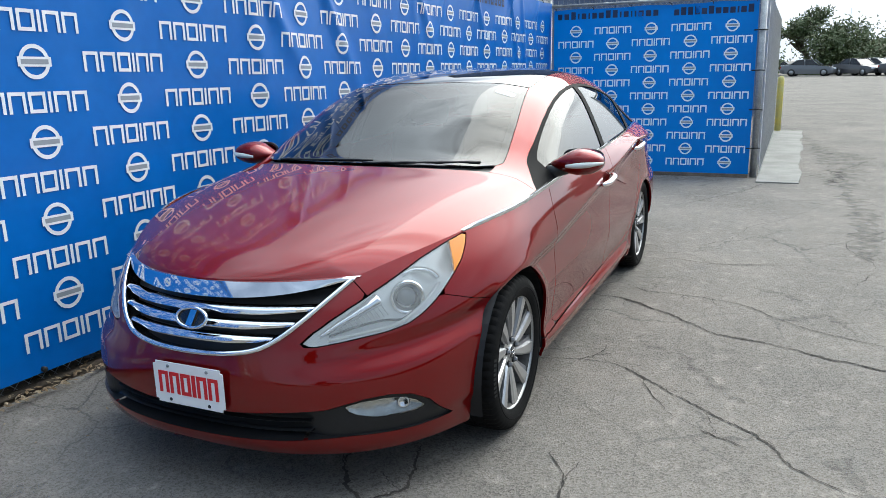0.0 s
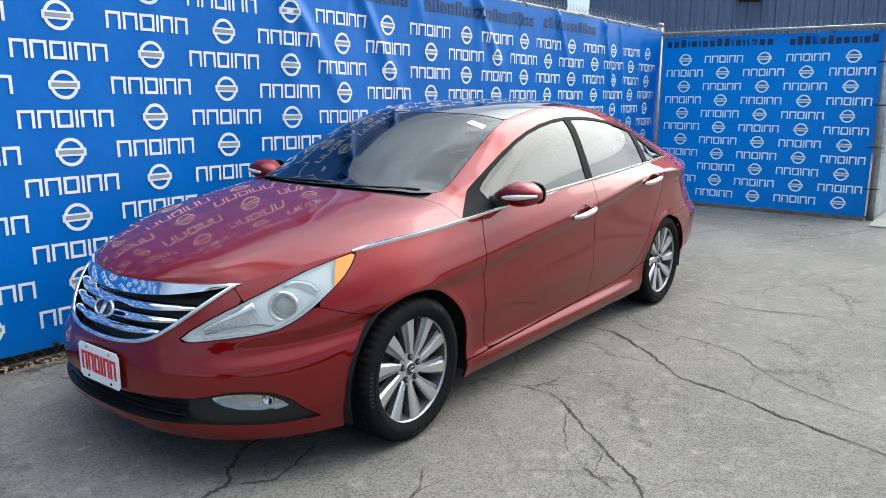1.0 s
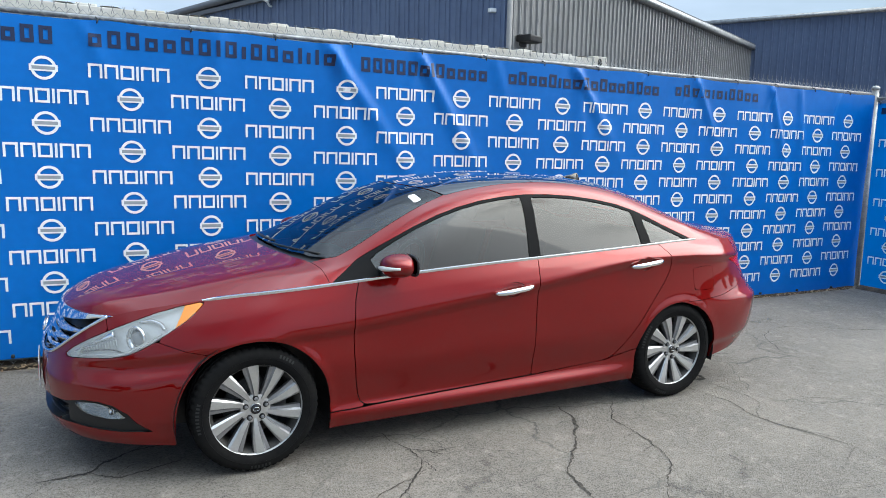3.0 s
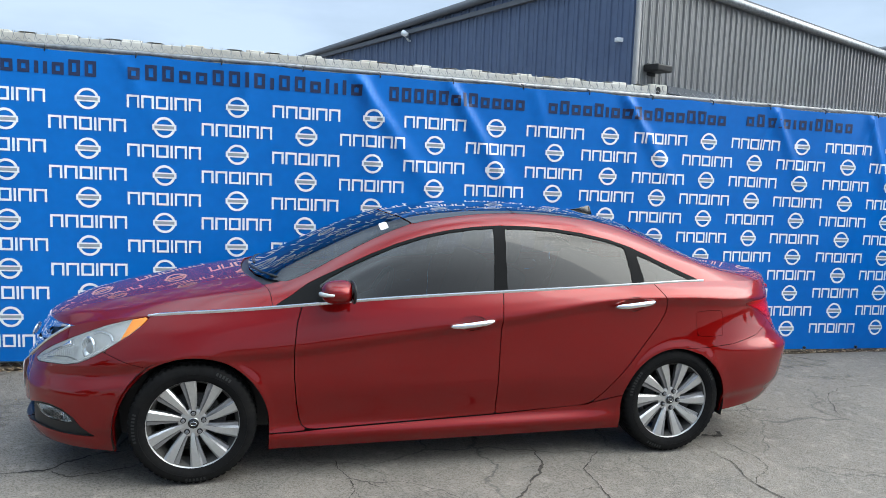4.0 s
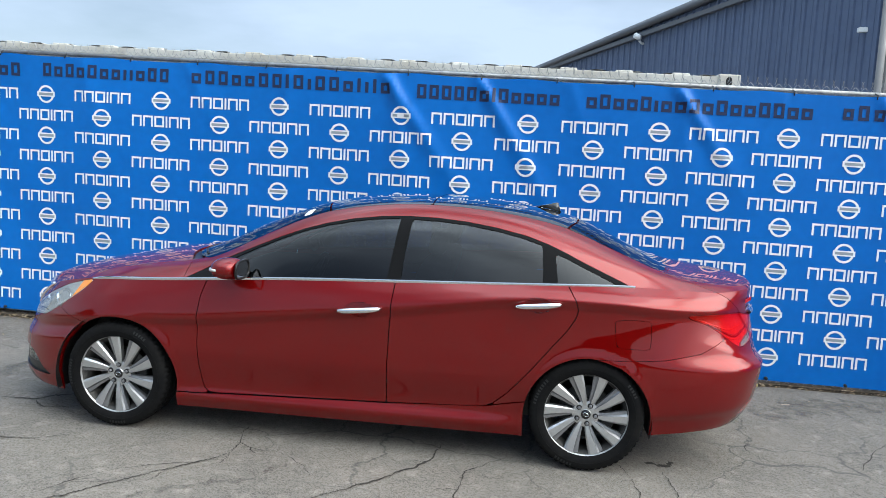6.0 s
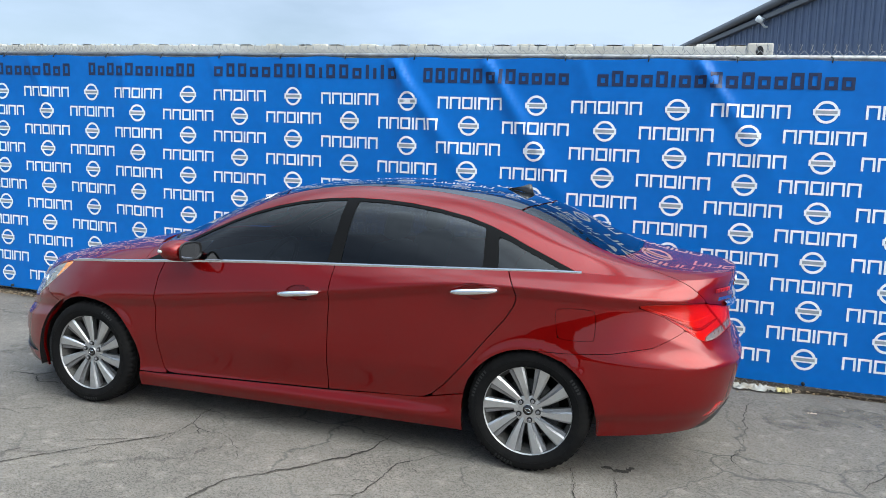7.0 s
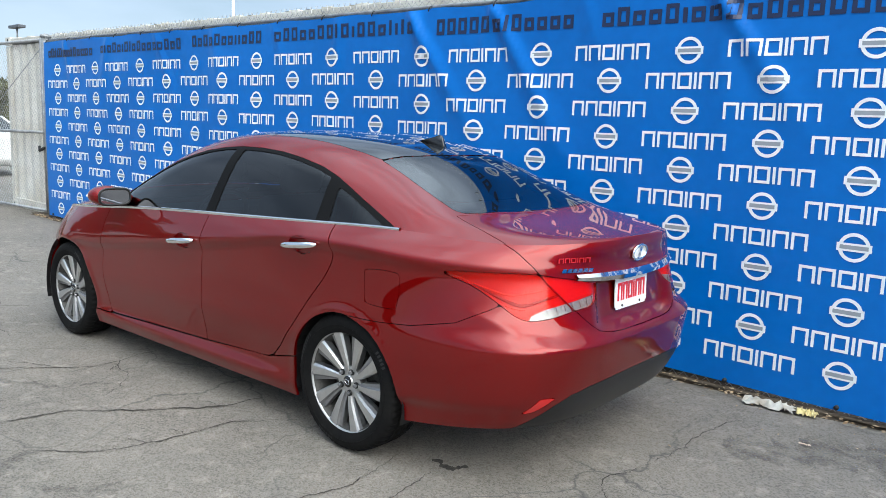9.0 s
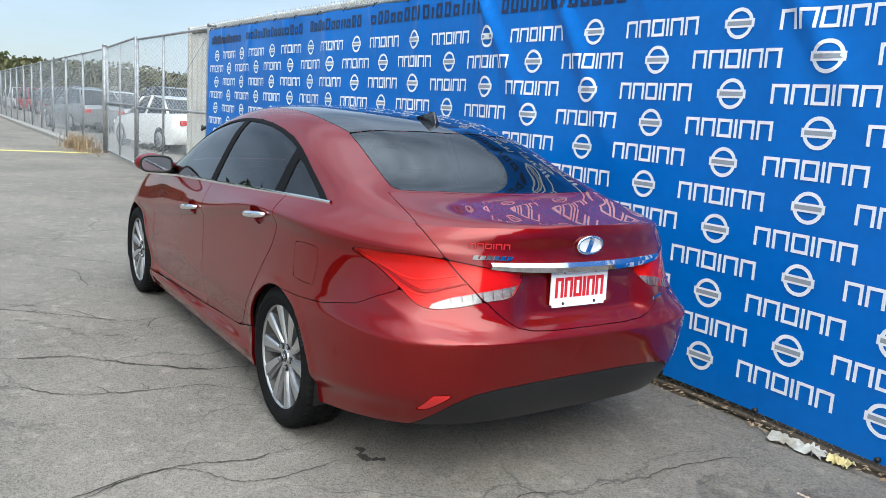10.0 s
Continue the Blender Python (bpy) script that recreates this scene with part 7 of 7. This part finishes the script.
def nose_strip(name, ys, z_low, z_high, push, mat, parent, label="", thick=0.016):
    """A bar across the nose: for each y its low and high edge, standing proud of the shell."""
    verts, faces = [], []
    for y, a, b in zip(ys, z_low, z_high):
        c = (a + b) / 2
        xa, xb, xc = (end_x(y, q, True) - push for q in (a, b, c))
        verts += [(xa + thick, y, a), (xa + 0.002, y, a + 0.001), (xc - 0.004, y, c), (xb + 0.002, y, b - 0.001), (xb + thick, y, b)]
    n = len(ys)
    for i in range(n - 1):
        for j in range(4):
            faces.append((i * 5 + j, i * 5 + j + 1, (i + 1) * 5 + j + 1, (i + 1) * 5 + j))
    faces += [tuple(range(5))[::-1], tuple((n - 1) * 5 + j for j in range(5))]
    ob = solid(name, verts, faces, mat, parent, label, smooth=True)
    ob.data.set_sharp_from_angle(angle=radians(50))
    return ob


for z, w in ((0.602, 0.315), (0.648, 0.375), (0.694, 0.425)):
    ys = np.linspace(-w, w, 41)
    end = np.clip((w - np.abs(ys)) / 0.16, 0, 1)
    nose_strip("grille_bar", ys, z - 0.004 - 0.010 * end, z + 0.012 + 0 * ys, -0.006, CHROME, grille, "chrome grille bar", thick=0.03)
ys = np.linspace(-0.53, 0.53, 61)
fall = np.abs(ys / 0.53)
top = 0.782 + 0.006 * fall
nose_strip("grille_bar", ys, top - 0.048 * (1 - fall**3) - 0.004, top, 0.010, CHROME, grille, "broad chrome bar below the bonnet", thick=0.03)
edge = [(y, z) for y, z in [(0.512, 0.782), (0.47, 0.735), (0.41, 0.672), (0.345, 0.615), (0.275, 0.577), (0.18, 0.560), (0.06, 0.5535)]]
edge = edge + [(-y, z) for y, z in edge[::-1]]
pts = [(end_x(abs(y), z, True) - 0.003, y, z) for y, z in rounded(edge, 5, False)]
v, f = tube_data(pts, 0.0095, 10)
solid("grille_frame", v, f, CHROME, grille, "chrome grille frame", smooth=True)
intake_hole = clip(LOWER, field(end_in(INTAKE, True, 0.0), lambda p: 0.43 - np.abs(p[:, 1])))
intake = panel("lower_intake", inset(intake_hole, 0.06), BLACK_MATT, car, "black lower air intake", rim=0)
for upper in (True, False):
    wall_in("intake_wall", intake_hole, 0.06, BLACK_MATT, intake, keep=lambda q: abs(q[1]) < 0.425 and (q[2] > 0.31) == upper)
for z in (0.285, 0.320):
    nose_strip("intake_slat", np.linspace(-0.44, 0.44, 31), np.full(31, z), np.full(31, z + 0.010), -0.03, BLACK_MATT, intake)


def emblem(name, x, z, face_x, tilt, y0):
    """An oval badge: ring, dark field and one plain slanting bar."""
    m = pose(x, y0, z, 0, tilt, 0)
    sx = -1 if face_x < 0 else 1
    ring = [m @ Vector((sx * 0.004, 0.064 * math.cos(t), 0.034 * math.sin(t))) for t in np.linspace(0, 2 * math.pi, 48, endpoint=False)]
    v, f = tube_data(ring, 0.0062, 8, closed=True)
    base = solid(name, v, f, CHROME, car, "oval chrome badge with a plain slanting bar", smooth=True)
    disc = [m @ Vector((0, 0.064 * math.cos(t), 0.034 * math.sin(t))) for t in np.linspace(0, 2 * math.pi, 48, endpoint=False)]
    solid("badge_field", disc, [tuple(range(48))], BLACK_GLOSS if face_x < 0 else HOUSING, base)
    q = [(-0.020, -0.026), (0.006, -0.029), (0.020, 0.026), (-0.006, 0.029)]
    verts = [m @ Vector((sx * d, sx * y, zz)) for d in (0.001, 0.007) for y, zz in q]
    solid("badge_bar", verts, [(4, 5, 6, 7), (0, 1, 5, 4), (1, 2, 6, 5), (2, 3, 7, 6), (3, 0, 4, 7)], CHROME, base)


emblem("front_badge", float(nose_x(0.668)) - 0.026, 0.668, -1, 22, -0.028)
emblem("rear_badge", float(tail_x(0.975)) + 0.004, 0.975, 1, 8, -0.018)


def number_plate(x, z, sx, tilt, y=0.0):
    m = pose(x, y, z, 0, tilt, 0)
    bm = bmesh.new()
    bmesh.ops.create_cube(bm, size=1, matrix=m @ Matrix.Diagonal((0.004, 0.305, 0.152, 1)))
    bmesh.ops.bevel(bm, geom=[e for e in bm.edges if abs((e.verts[0].co - e.verts[1].co).normalized().x) > 0.9], offset=0.012, segments=3, affect="EDGES")
    plate = bm_object("number_plate", bm, PLATE_WHITE, car, "white plate with a row of plain red bars")
    right = (m.to_3x3() @ Vector((0, sx, 0)))
    up = m.to_3x3() @ Vector((0, 0, 1))
    bars_on(plate, "plate_mark", m @ Vector((sx * 0.0024, 0, 0.002)), right, up, [0.043] * 6, 0.080, 0.006, PLATE_RED, split=True)
    for y in (-0.085, 0.085):
        for zz in (-0.062, 0.062):
            v, f = lathe([(0.0005, 0.003), (0.005, 0.003), (0.0065, 0)], 12)
            mm = m @ Matrix.Translation((sx * 0.002, y, zz)) @ Vector((sx, 0, 0)).to_track_quat("Y", "Z").to_matrix().to_4x4()
            solid("plate_screw", [mm @ Vector(q) for q in v], f, GALV if zz > 0 else BLACK_MATT, plate, smooth=True)


number_plate(float(nose_x(0.43)) - 0.012, 0.434, -1, 0, -0.022)
number_plate(end_x(0.10, 0.80, False) + 0.012, 0.803, 1, -2, -0.03)
# chrome bar over the rear plate and small raised marks, as plain bars
verts, faces = [], []
ys = np.linspace(-0.455, 0.455, 45)
for y in ys:
    e = abs(y) / 0.455
    h = 0.021 * (1 - 0.35 * e**4)
    z = 0.889 + 0.010 * e * e
    for dz, dx in ((-h, -0.004), (-h * 0.8, 0.012), (h * 0.2, 0.020), (h, 0.008), (h, -0.004)):
        verts.append((end_x(y, z, False) + dx, y, z + dz))
for i in range(len(ys) - 1):
    for j in range(4):
        faces.append((i * 5 + j, i * 5 + j + 1, (i + 1) * 5 + j + 1, (i + 1) * 5 + j))
solid("boot_trim", verts, faces, CHROME, car, "chrome strip above the rear plate", smooth=True).data.set_sharp_from_angle(angle=radians(40))
for nm, y, z, widths, h, mat, slant in (("boot_mark", -0.445, 0.930, [0.020] * 6, 0.016, CHROME, 0.4), ("dealer_mark", -0.455, 0.972, [0.024] * 6, 0.020, PLATE_RED, 0.0), ("boot_mark", 0.43, 0.735, [0.012] * 7, 0.012, CHROME, 0.0)):
    nrm = Vector((0.80 if abs(y) < 0.5 else 0.7, 0.38 * (1 if y > 0 else -1), 0)).normalized()
    right = Vector((-nrm.y, nrm.x, 0))
    bars_on(car, nm, (end_x(abs(y), z, False) + 0.006, y, z), right, (0, 0, 1), widths, h, 0.006, mat, 0.003, slant, split=nm.startswith("dealer"))

# chrome strip along the waist, from headlamp to quarter window
for sign in (-1, 1):
    edge = [q for q in LOW[:, -1, :] if -1.64 < q[0] < 1.63]
    verts, faces = [], []
    for q in edge[::2]:
        h = 0.0085 * min(1, (q[0] + 1.64) / 0.1 + 0.3)
        for dy, dz in ((-0.006, -h), (0.004, -h), (0.007, 0), (0.004, h), (-0.006, h)):
            verts.append((q[0], sign * (q[1] + dy), q[2] + dz))
    for i in range(len(edge[::2]) - 1):
        for j in range(4):
            faces.append((i * 5 + j, i * 5 + j + 1, (i + 1) * 5 + j + 1, (i + 1) * 5 + j))
    faces.append(tuple(range(5)))
    solid("waist_strip", verts, faces, CHROME, car, "chrome strip along the waistline", smooth=True).data.set_sharp_from_angle(angle=radians(60))

    # door mirror
    base_y = float(belt_y(-0.75))
    bm = bmesh.new()
    bmesh.ops.create_uvsphere(bm, u_segments=36, v_segments=22, radius=1)
    for vtx in bm.verts:
        x, y, z = vtx.co
        sq = lambda a, e: math.copysign(abs(a) ** e, a)
        x = sq(x, 0.8)
        if x > 0:
            x = min(x * 0.72, 0.55)
        grow = 0.42 + 0.58 * smoothstep(y, -1.0, 0.25)
        vtx.co = Vector((-0.655 + 0.104 * x * (0.6 + 0.4 * grow) - 0.012 * y - 0.02 * (1 - grow), sign * (0.934 + 0.130 * sq(y, 0.9)), 1.030 - 0.020 * (1 - grow) + 0.066 * sq(z, 0.8) * grow * (1 - 0.12 * max(y, 0))))
    if sign < 0:
        bmesh.ops.reverse_faces(bm, faces=bm.faces)
    mirror = bm_object("door_mirror", bm, PAINT, car, "red door mirror with a clear indicator strip", smooth=True)
    v, f = tube_data([(-0.70, sign * 0.79, 0.972), (-0.69, sign * 0.84, 0.985), (-0.67, sign * 0.90, 0.998)], [0.040, 0.030, 0.026], 14)
    solid("mirror_stalk", v, f, BLACK_MATT, mirror, smooth=True)
    strip_pts = []
    for a in np.linspace(0, 1, 15):
        y = 0.900 + 0.160 * a
        k = (y - 0.934) / 0.130
        rim = math.sqrt(max(0.0, 1 - min(abs(k) ** 2.2, 1)))
        strip_pts.append((-0.655 - 0.103 * rim**0.8 - 0.012 * k, sign * (y + (0.003 if a > 0.9 else 0)), 1.016 + 0.014 * a))
    v, f = tube_data(strip_pts, [0.004 + 0.0095 * math.sin(math.pi * min(0.93, 0.1 + i / 17)) for i in range(15)], 8)
    solid("mirror_indicator", v, f, HAZED, mirror, "clear indicator strip", smooth=True)
    ring = [(-0.591, sign * (0.945 + 0.096 * math.copysign(abs(math.cos(t)) ** 0.6, math.cos(t))), 1.028 + 0.050 * math.copysign(abs(math.sin(t)) ** 0.6, math.sin(t))) for t in np.linspace(0, 2 * math.pi, 40, endpoint=False)]
    solid("mirror_glass", ring, [tuple(range(40))], material("mirror_glass", (0.22, 0.23, 0.26), rough=0.02, metal=1.0), mirror)
    v, f = tube_data(ring, 0.007, 8, closed=True)
    solid("mirror_rim", v, f, BLACK_MATT, mirror, smooth=True)

# screen border, sticker, wipers, roof fin
ring_test = lambda o, w: (lambda p: np.minimum(w - inside(o, p[:, 0], np.abs(p[:, 1])), inside(o, p[:, 0], np.abs(p[:, 1])) - GAP))
panel("screen_border", clip(UPPER, ring_test(WINDSCREEN, 0.035)), BLACK_GLOSS, car, "black ceramic border of the windscreen", rim=0, lift=-0.004)
panel("rear_screen_border", clip(UPPER, ring_test(REAR_PANE, 0.03)), BLACK_GLOSS, car, "black ceramic border of the rear window", rim=0, lift=-0.004)
panel("windscreen_sticker", clip(UPPER, lambda p: inside([(-0.325, -0.515), (-0.325, -0.405), (-0.372, -0.405), (-0.372, -0.515)], p[:, 0], p[:, 1])), STICKER, car, "white paper sticker on the windscreen", rim=0, lift=0.0015)
def screen_z(x, y):
    """Height of the upper body's surface at a place."""
    col = int(np.argmin(np.abs(UP[:, 0, 0] - x)))
    return float(np.interp(abs(y), UP[col, ::-1, 1], UP[col, ::-1, 2]))


for y0, y1 in ((0.50, -0.06), (-0.02, -0.56)):
    pts = []
    for k in range(11):
        y = y0 + (y1 - y0) * k / 10
        x = float(np.interp(abs(y), [0, 0.2, 0.40, 0.555, 0.632], [-1.125, -1.115, -1.085, -1.02, -0.945])) + 0.006 + 0.035 * k / 10
        pts.append((x, y, screen_z(x, y) + 0.002))
    wiper = tube("wiper", pts, 0.0045, BLACK_MATT, car, "black wiper arm and blade", sides=6)
    tube("wiper_blade", [(x + 0.010, y, z + 0.001) for x, y, z in pts], 0.0035, BLACK_MATT, wiper, sides=5)
bm = bmesh.new()
fin = [(-0.085, 0.0), (-0.05, 0.012), (0.0, 0.032), (0.045, 0.058), (0.062, 0.060), (0.072, 0.03), (0.08, 0.0)]
rows = []
for a, b in fin:
    w = 0.030 * (1 - b / 0.075) * (1 - 0.3 * abs(a) / 0.085)
    zz = screen_z(1.13 + a, 0)
    rows.append([bm.verts.new((1.13 + a, s * w * (1 if k else 0.5), zz + b * k)) for s in (-1, 1) for k in (0, 1)])
for r, q in zip(rows, rows[1:]):
    for i, j in ((0, 1), (1, 3), (3, 2)):
        bm.faces.new((r[i], r[j], q[j], q[i]))
bm_object("roof_fin", bm, BLACK_GLOSS, car, "black roof aerial fin", smooth=True)

# wheel arch liners and the underside
for sx in (-1, 1):
    r = (ARCH_F if sx < 0 else ARCH_R) + 0.012
    for sign in (-1, 1):
        verts, faces = [], []
        for k in range(25):
            t = math.pi * (k / 24) * 1.16 - 0.25
            for y in (0.878, 0.60):
                verts.append((sx * HUB_X + r * math.cos(t), sign * y, 0.305 + r * math.sin(t)))
            verts.append((sx * HUB_X, sign * 0.60, 0.305))
        for k in range(24):
            faces += [(3 * k, 3 * k + 1, 3 * k + 4, 3 * k + 3), (3 * k + 1, 3 * k + 2, 3 * k + 4)]
        solid("arch_liner", verts, faces, BLACK_MATT, car)
bm = add_box(bmesh.new(), -0.98, 0.98, -0.80, 0.80, 0.19, 0.30)
add_box(bm, -1.80, 1.80, -0.58, 0.58, 0.20, 0.32)
add_box(bm, -2.15, -1.80, -0.55, 0.55, 0.22, 0.34)
add_box(bm, 1.80, 2.25, -0.60, 0.60, 0.30, 0.40)
bm_object("underbody", bm, BLACK_MATT, car)
bm = add_box(bmesh.new(), -2.0, -1.12, -0.56, 0.56, 0.34, 0.72, 0.03)
bm_object("engine_cover", bm, BLACK_MATT, car)

# cabin
bm = add_box(bmesh.new(), -1.02, -0.45, -0.70, 0.70, 0.62, 0.93, 0.06)
bm_object("dashboard", bm, material("dashboard_plastic", (0.035, 0.035, 0.037), rough=0.7, vary=0.1, grain=200), car)
wheel_ring = [pose(-0.36, -0.36, 0.90, 0, -64, 0) @ Vector((0.185 * math.cos(t), 0.185 * math.sin(t), 0)) for t in np.linspace(0, 2 * math.pi, 40, endpoint=False)]
v, f = tube_data(wheel_ring, 0.016, 8, closed=True)
steer = solid("steering_wheel", v, f, BLACK_MATT, car, smooth=True)
tube("steering_column", [(-0.36, -0.36, 0.90), (-0.62, -0.36, 0.80)], 0.05, BLACK_MATT, steer, sides=12)


def seat(x, y, width):
    bm = bmesh.new()
    add_box(bm, x - 0.26, x + 0.26, y - width / 2, y + width / 2, 0.32, 0.56, 0.06)
    s = bm_object("seat_cushion", bm, SEAT_CLOTH, car, smooth=True)
    bm = add_box(bmesh.new(), -0.075, 0.075, -width / 2, width / 2, 0.0, 0.62, 0.06)
    bmesh.ops.transform(bm, matrix=pose(x + 0.26, y, 0.50, 0, 17, 0), verts=bm.verts)
    bm_object("seat_back", bm, SEAT_CLOTH, s, smooth=True)
    for yy in ([y] if width < 0.7 else [y - 0.42, y + 0.42]):
        bm = add_box(bmesh.new(), -0.05, 0.05, -0.13, 0.13, 0.64, 0.80, 0.045)
        bmesh.ops.transform(bm, matrix=pose(x + 0.26, yy, 0.50, 0, 15, 0), verts=bm.verts)
        bm_object("head_rest", bm, SEAT_CLOTH, s, smooth=True)


seat(0.02, -0.37, 0.50)
seat(0.02, 0.37, 0.50)
seat(0.90, 0.0, 1.30)
bm = add_box(bmesh.new(), 1.30, 1.86, -0.62, 0.62, 0.98, 1.02, 0.01)
bm_object("parcel_shelf", bm, SEAT_CLOTH, car)

# ---- wheels ----
# dark metal for the inside of the rim and the brake disc
BARREL = material("dark_wheel_metal", (0.06, 0.058, 0.055), rough=0.6, metal=0.4, vary=0.2, grain=60)


def make_wheel():
    """One alloy wheel round the origin, its outside towards -y."""
    def flip(prof):
        return [(r, -w) for r, w in prof]
    v, f = lathe(flip([(0.230, 0.086), (0.2345, 0.095), (0.2375, 0.096), (0.239, 0.092), (0.232, 0.085)]), 72)
    wheel = solid("wheel", v, f, ALLOY_LIP, car, "ten-spoke machined alloy wheel with a low-profile tyre", smooth=True)
    v, f = lathe(flip([(0.230, 0.086), (0.215, 0.060), (0.206, 0.02), (0.203, -0.09), (0.232, -0.10)]), 72)
    solid("barrel", v, f, BARREL, wheel, "dark inside of the rim", smooth=True)
    tread = [(0.234, 0.098), (0.246, 0.106), (0.262, 0.1115), (0.280, 0.1125), (0.300, 0.108), (0.313, 0.100), (0.3205, 0.088), (0.3235, 0.070), (0.3245, 0.052), (0.317, 0.050), (0.317, 0.042), (0.325, 0.040), (0.325, 0.014), (0.3175, 0.012), (0.3175, -0.012), (0.325, -0.014), (0.325, -0.040), (0.317, -0.042), (0.317, -0.050), (0.3245, -0.052), (0.3205, -0.088), (0.300, -0.108), (0.262, -0.1115), (0.234, -0.098)]
    segs, verts, faces = 168, [], []
    m = len(tread)
    for k in range(segs):
        t = 2 * math.pi * k / segs
        for j, (r, w) in enumerate(tread):
            if k % 3 == 0 and (5 <= j <= 8 or 19 <= j <= 20):
                r -= 0.006
            if k % 4 == 1 and j in (11, 12, 15, 16):
                r -= 0.004
            verts.append((r * math.cos(t), -w, r * math.sin(t)))
    for k in range(segs):
        q = (k + 1) % segs
        for j in range(m - 1):
            faces.append((k * m + j, k * m + j + 1, q * m + j + 1, q * m + j))
    tyre = solid("tyre", verts, faces, RUBBER, wheel, "black low-profile tyre", smooth=True)
    tyre.data.set_sharp_from_angle(angle=radians(35))
    ring = [(0.272 * math.cos(t), -0.1128, 0.272 * math.sin(t)) for t in np.linspace(0, 2 * math.pi, 72, endpoint=False)]
    tv, tf = tube_data(ring, 0.0016, 5, closed=True)
    solid("sidewall_rib", tv, tf, RUBBER, tyre, smooth=True)
    # plain bars in place of the sidewall lettering
    gv, gf = [], []
    for start, count in ((0.9, 5), (2.9, 9), (4.6, 6)):
        for k in range(count):
            a = start + 0.062 * k
            i = len(gv)
            for r in (0.284, 0.301):
                for d in (-0.018, 0.018):
                    w = 0.1132 - (0.0045 if r > 0.29 else 0)
                    gv.append((r * math.cos(a + d), -w, r * math.sin(a + d)))
            gf.append((i, i + 1, i + 3, i + 2))
    tagged(solid("sidewall_mark", gv, gf, material("sidewall_grey", (0.014, 0.014, 0.014), rough=0.75), tyre, "dull grey marks on the sidewall"), kind="stuff")
    # spokes
    sv, sf = [], []
    prof = [(0.046, 0.0125, 0.070, 0.0), (0.075, 0.0175, 0.076, 1.2), (0.11, 0.0238, 0.081, 2.8), (0.15, 0.0300, 0.085, 4.4), (0.19, 0.0365, 0.088, 5.8), (0.231, 0.0425, 0.091, 6.8)]
    for r, hw, w, lean in prof:
        c = radians(lean)
        for u, d in ((-hw, -0.040), (-hw, -0.008), (-hw * 0.72, 0.0), (hw * 0.30, 0.0), (hw * 0.55, -0.010), (hw, -0.012), (hw, -0.040)):
            a = c + u / r
            sv.append((r * math.cos(a), -(w + d), r * math.sin(a)))
    idx = []
    for i in range(len(prof) - 1):
        for j in range(6):
            sf.append((i * 7 + j, i * 7 + j + 1, (i + 1) * 7 + j + 1, (i + 1) * 7 + j))
            idx.append(0 if j in (1, 2) else 1)
    spoke_mesh = mesh_of("spoke", sv, sf, [ALLOY, ALLOY_DARK], index=idx)
    for k in range(10):
        s = new("spoke", spoke_mesh)
        s.parent = wheel
        s.matrix_basis = Matrix.Rotation(2 * math.pi * k / 10 + 0.31, 4, "Y")
    v, f = lathe(flip([(0.0005, 0.078), (0.026, 0.077), (0.029, 0.073), (0.030, 0.070), (0.036, 0.070), (0.050, 0.071), (0.075, 0.066), (0.078, 0.03)]), 40)
    solid("hub", v, f, ALLOY, wheel, smooth=True).data.set_sharp_from_angle(angle=radians(40))
    v, f = lathe(flip([(0.0005, 0.0815), (0.022, 0.0805), (0.027, 0.077)]), 32)
    cap = solid("hub_cap", v, f, BLACK_GLOSS, wheel, "black centre cap", smooth=True)
    ring = [(0.016 * math.cos(t), -0.082, 0.0095 * math.sin(t)) for t in np.linspace(0, 2 * math.pi, 24, endpoint=False)]
    v, f = tube_data(ring, 0.0015, 5, closed=True)
    solid("cap_mark", v, f, CHROME, wheel, smooth=True)
    for k in range(5):
        a = 2 * math.pi * (k + 0.25) / 5
        v, f = lathe(flip([(0.0005, 0.090), (0.008, 0.089), (0.010, 0.084), (0.0105, 0.062)]), 6)
        ob = solid("wheel_nut", [(x + 0.054 * math.cos(a), y, z + 0.054 * math.sin(a)) for x, y, z in v], f, ALLOY_DARK, wheel)
        v, f = lathe(flip([(0.0005, 0.0772), (0.0140, 0.0772), (0.0155, 0.070)]), 16)
        solid("nut_recess", [(x + 0.054 * math.cos(a), y, z + 0.054 * math.sin(a)) for x, y, z in v], f, BLACK_MATT, wheel)
    v, f = lathe(flip([(0.060, 0.015), (0.150, 0.015), (0.152, 0.0), (0.150, -0.01)]), 48)
    solid("brake_disc", v, f, BARREL, wheel, smooth=True)
    bm = add_box(bmesh.new(), 0.09, 0.165, 0.01, 0.075, -0.07, 0.07, 0.012)
    bmesh.ops.transform(bm, matrix=Matrix.Scale(-1, 4, (0, 1, 0)) @ Matrix.Translation((0, -0.03, 0)), verts=bm.verts)
    bmesh.ops.reverse_faces(bm, faces=bm.faces)
    bm_object("brake_caliper", bm, BLACK_MATT, wheel)
    return wheel


first = make_wheel()
WHEEL_Y = 0.782
first.matrix_basis = pose(-HUB_X, -WHEEL_Y, HUB_Z)
copy_thing(first, pose(HUB_X, -WHEEL_Y, HUB_Z, 0, 25, 0))
copy_thing(first, pose(-HUB_X, WHEEL_Y, HUB_Z, 0, 10, 180))
copy_thing(first, pose(HUB_X, WHEEL_Y, HUB_Z, 0, 40, 180))
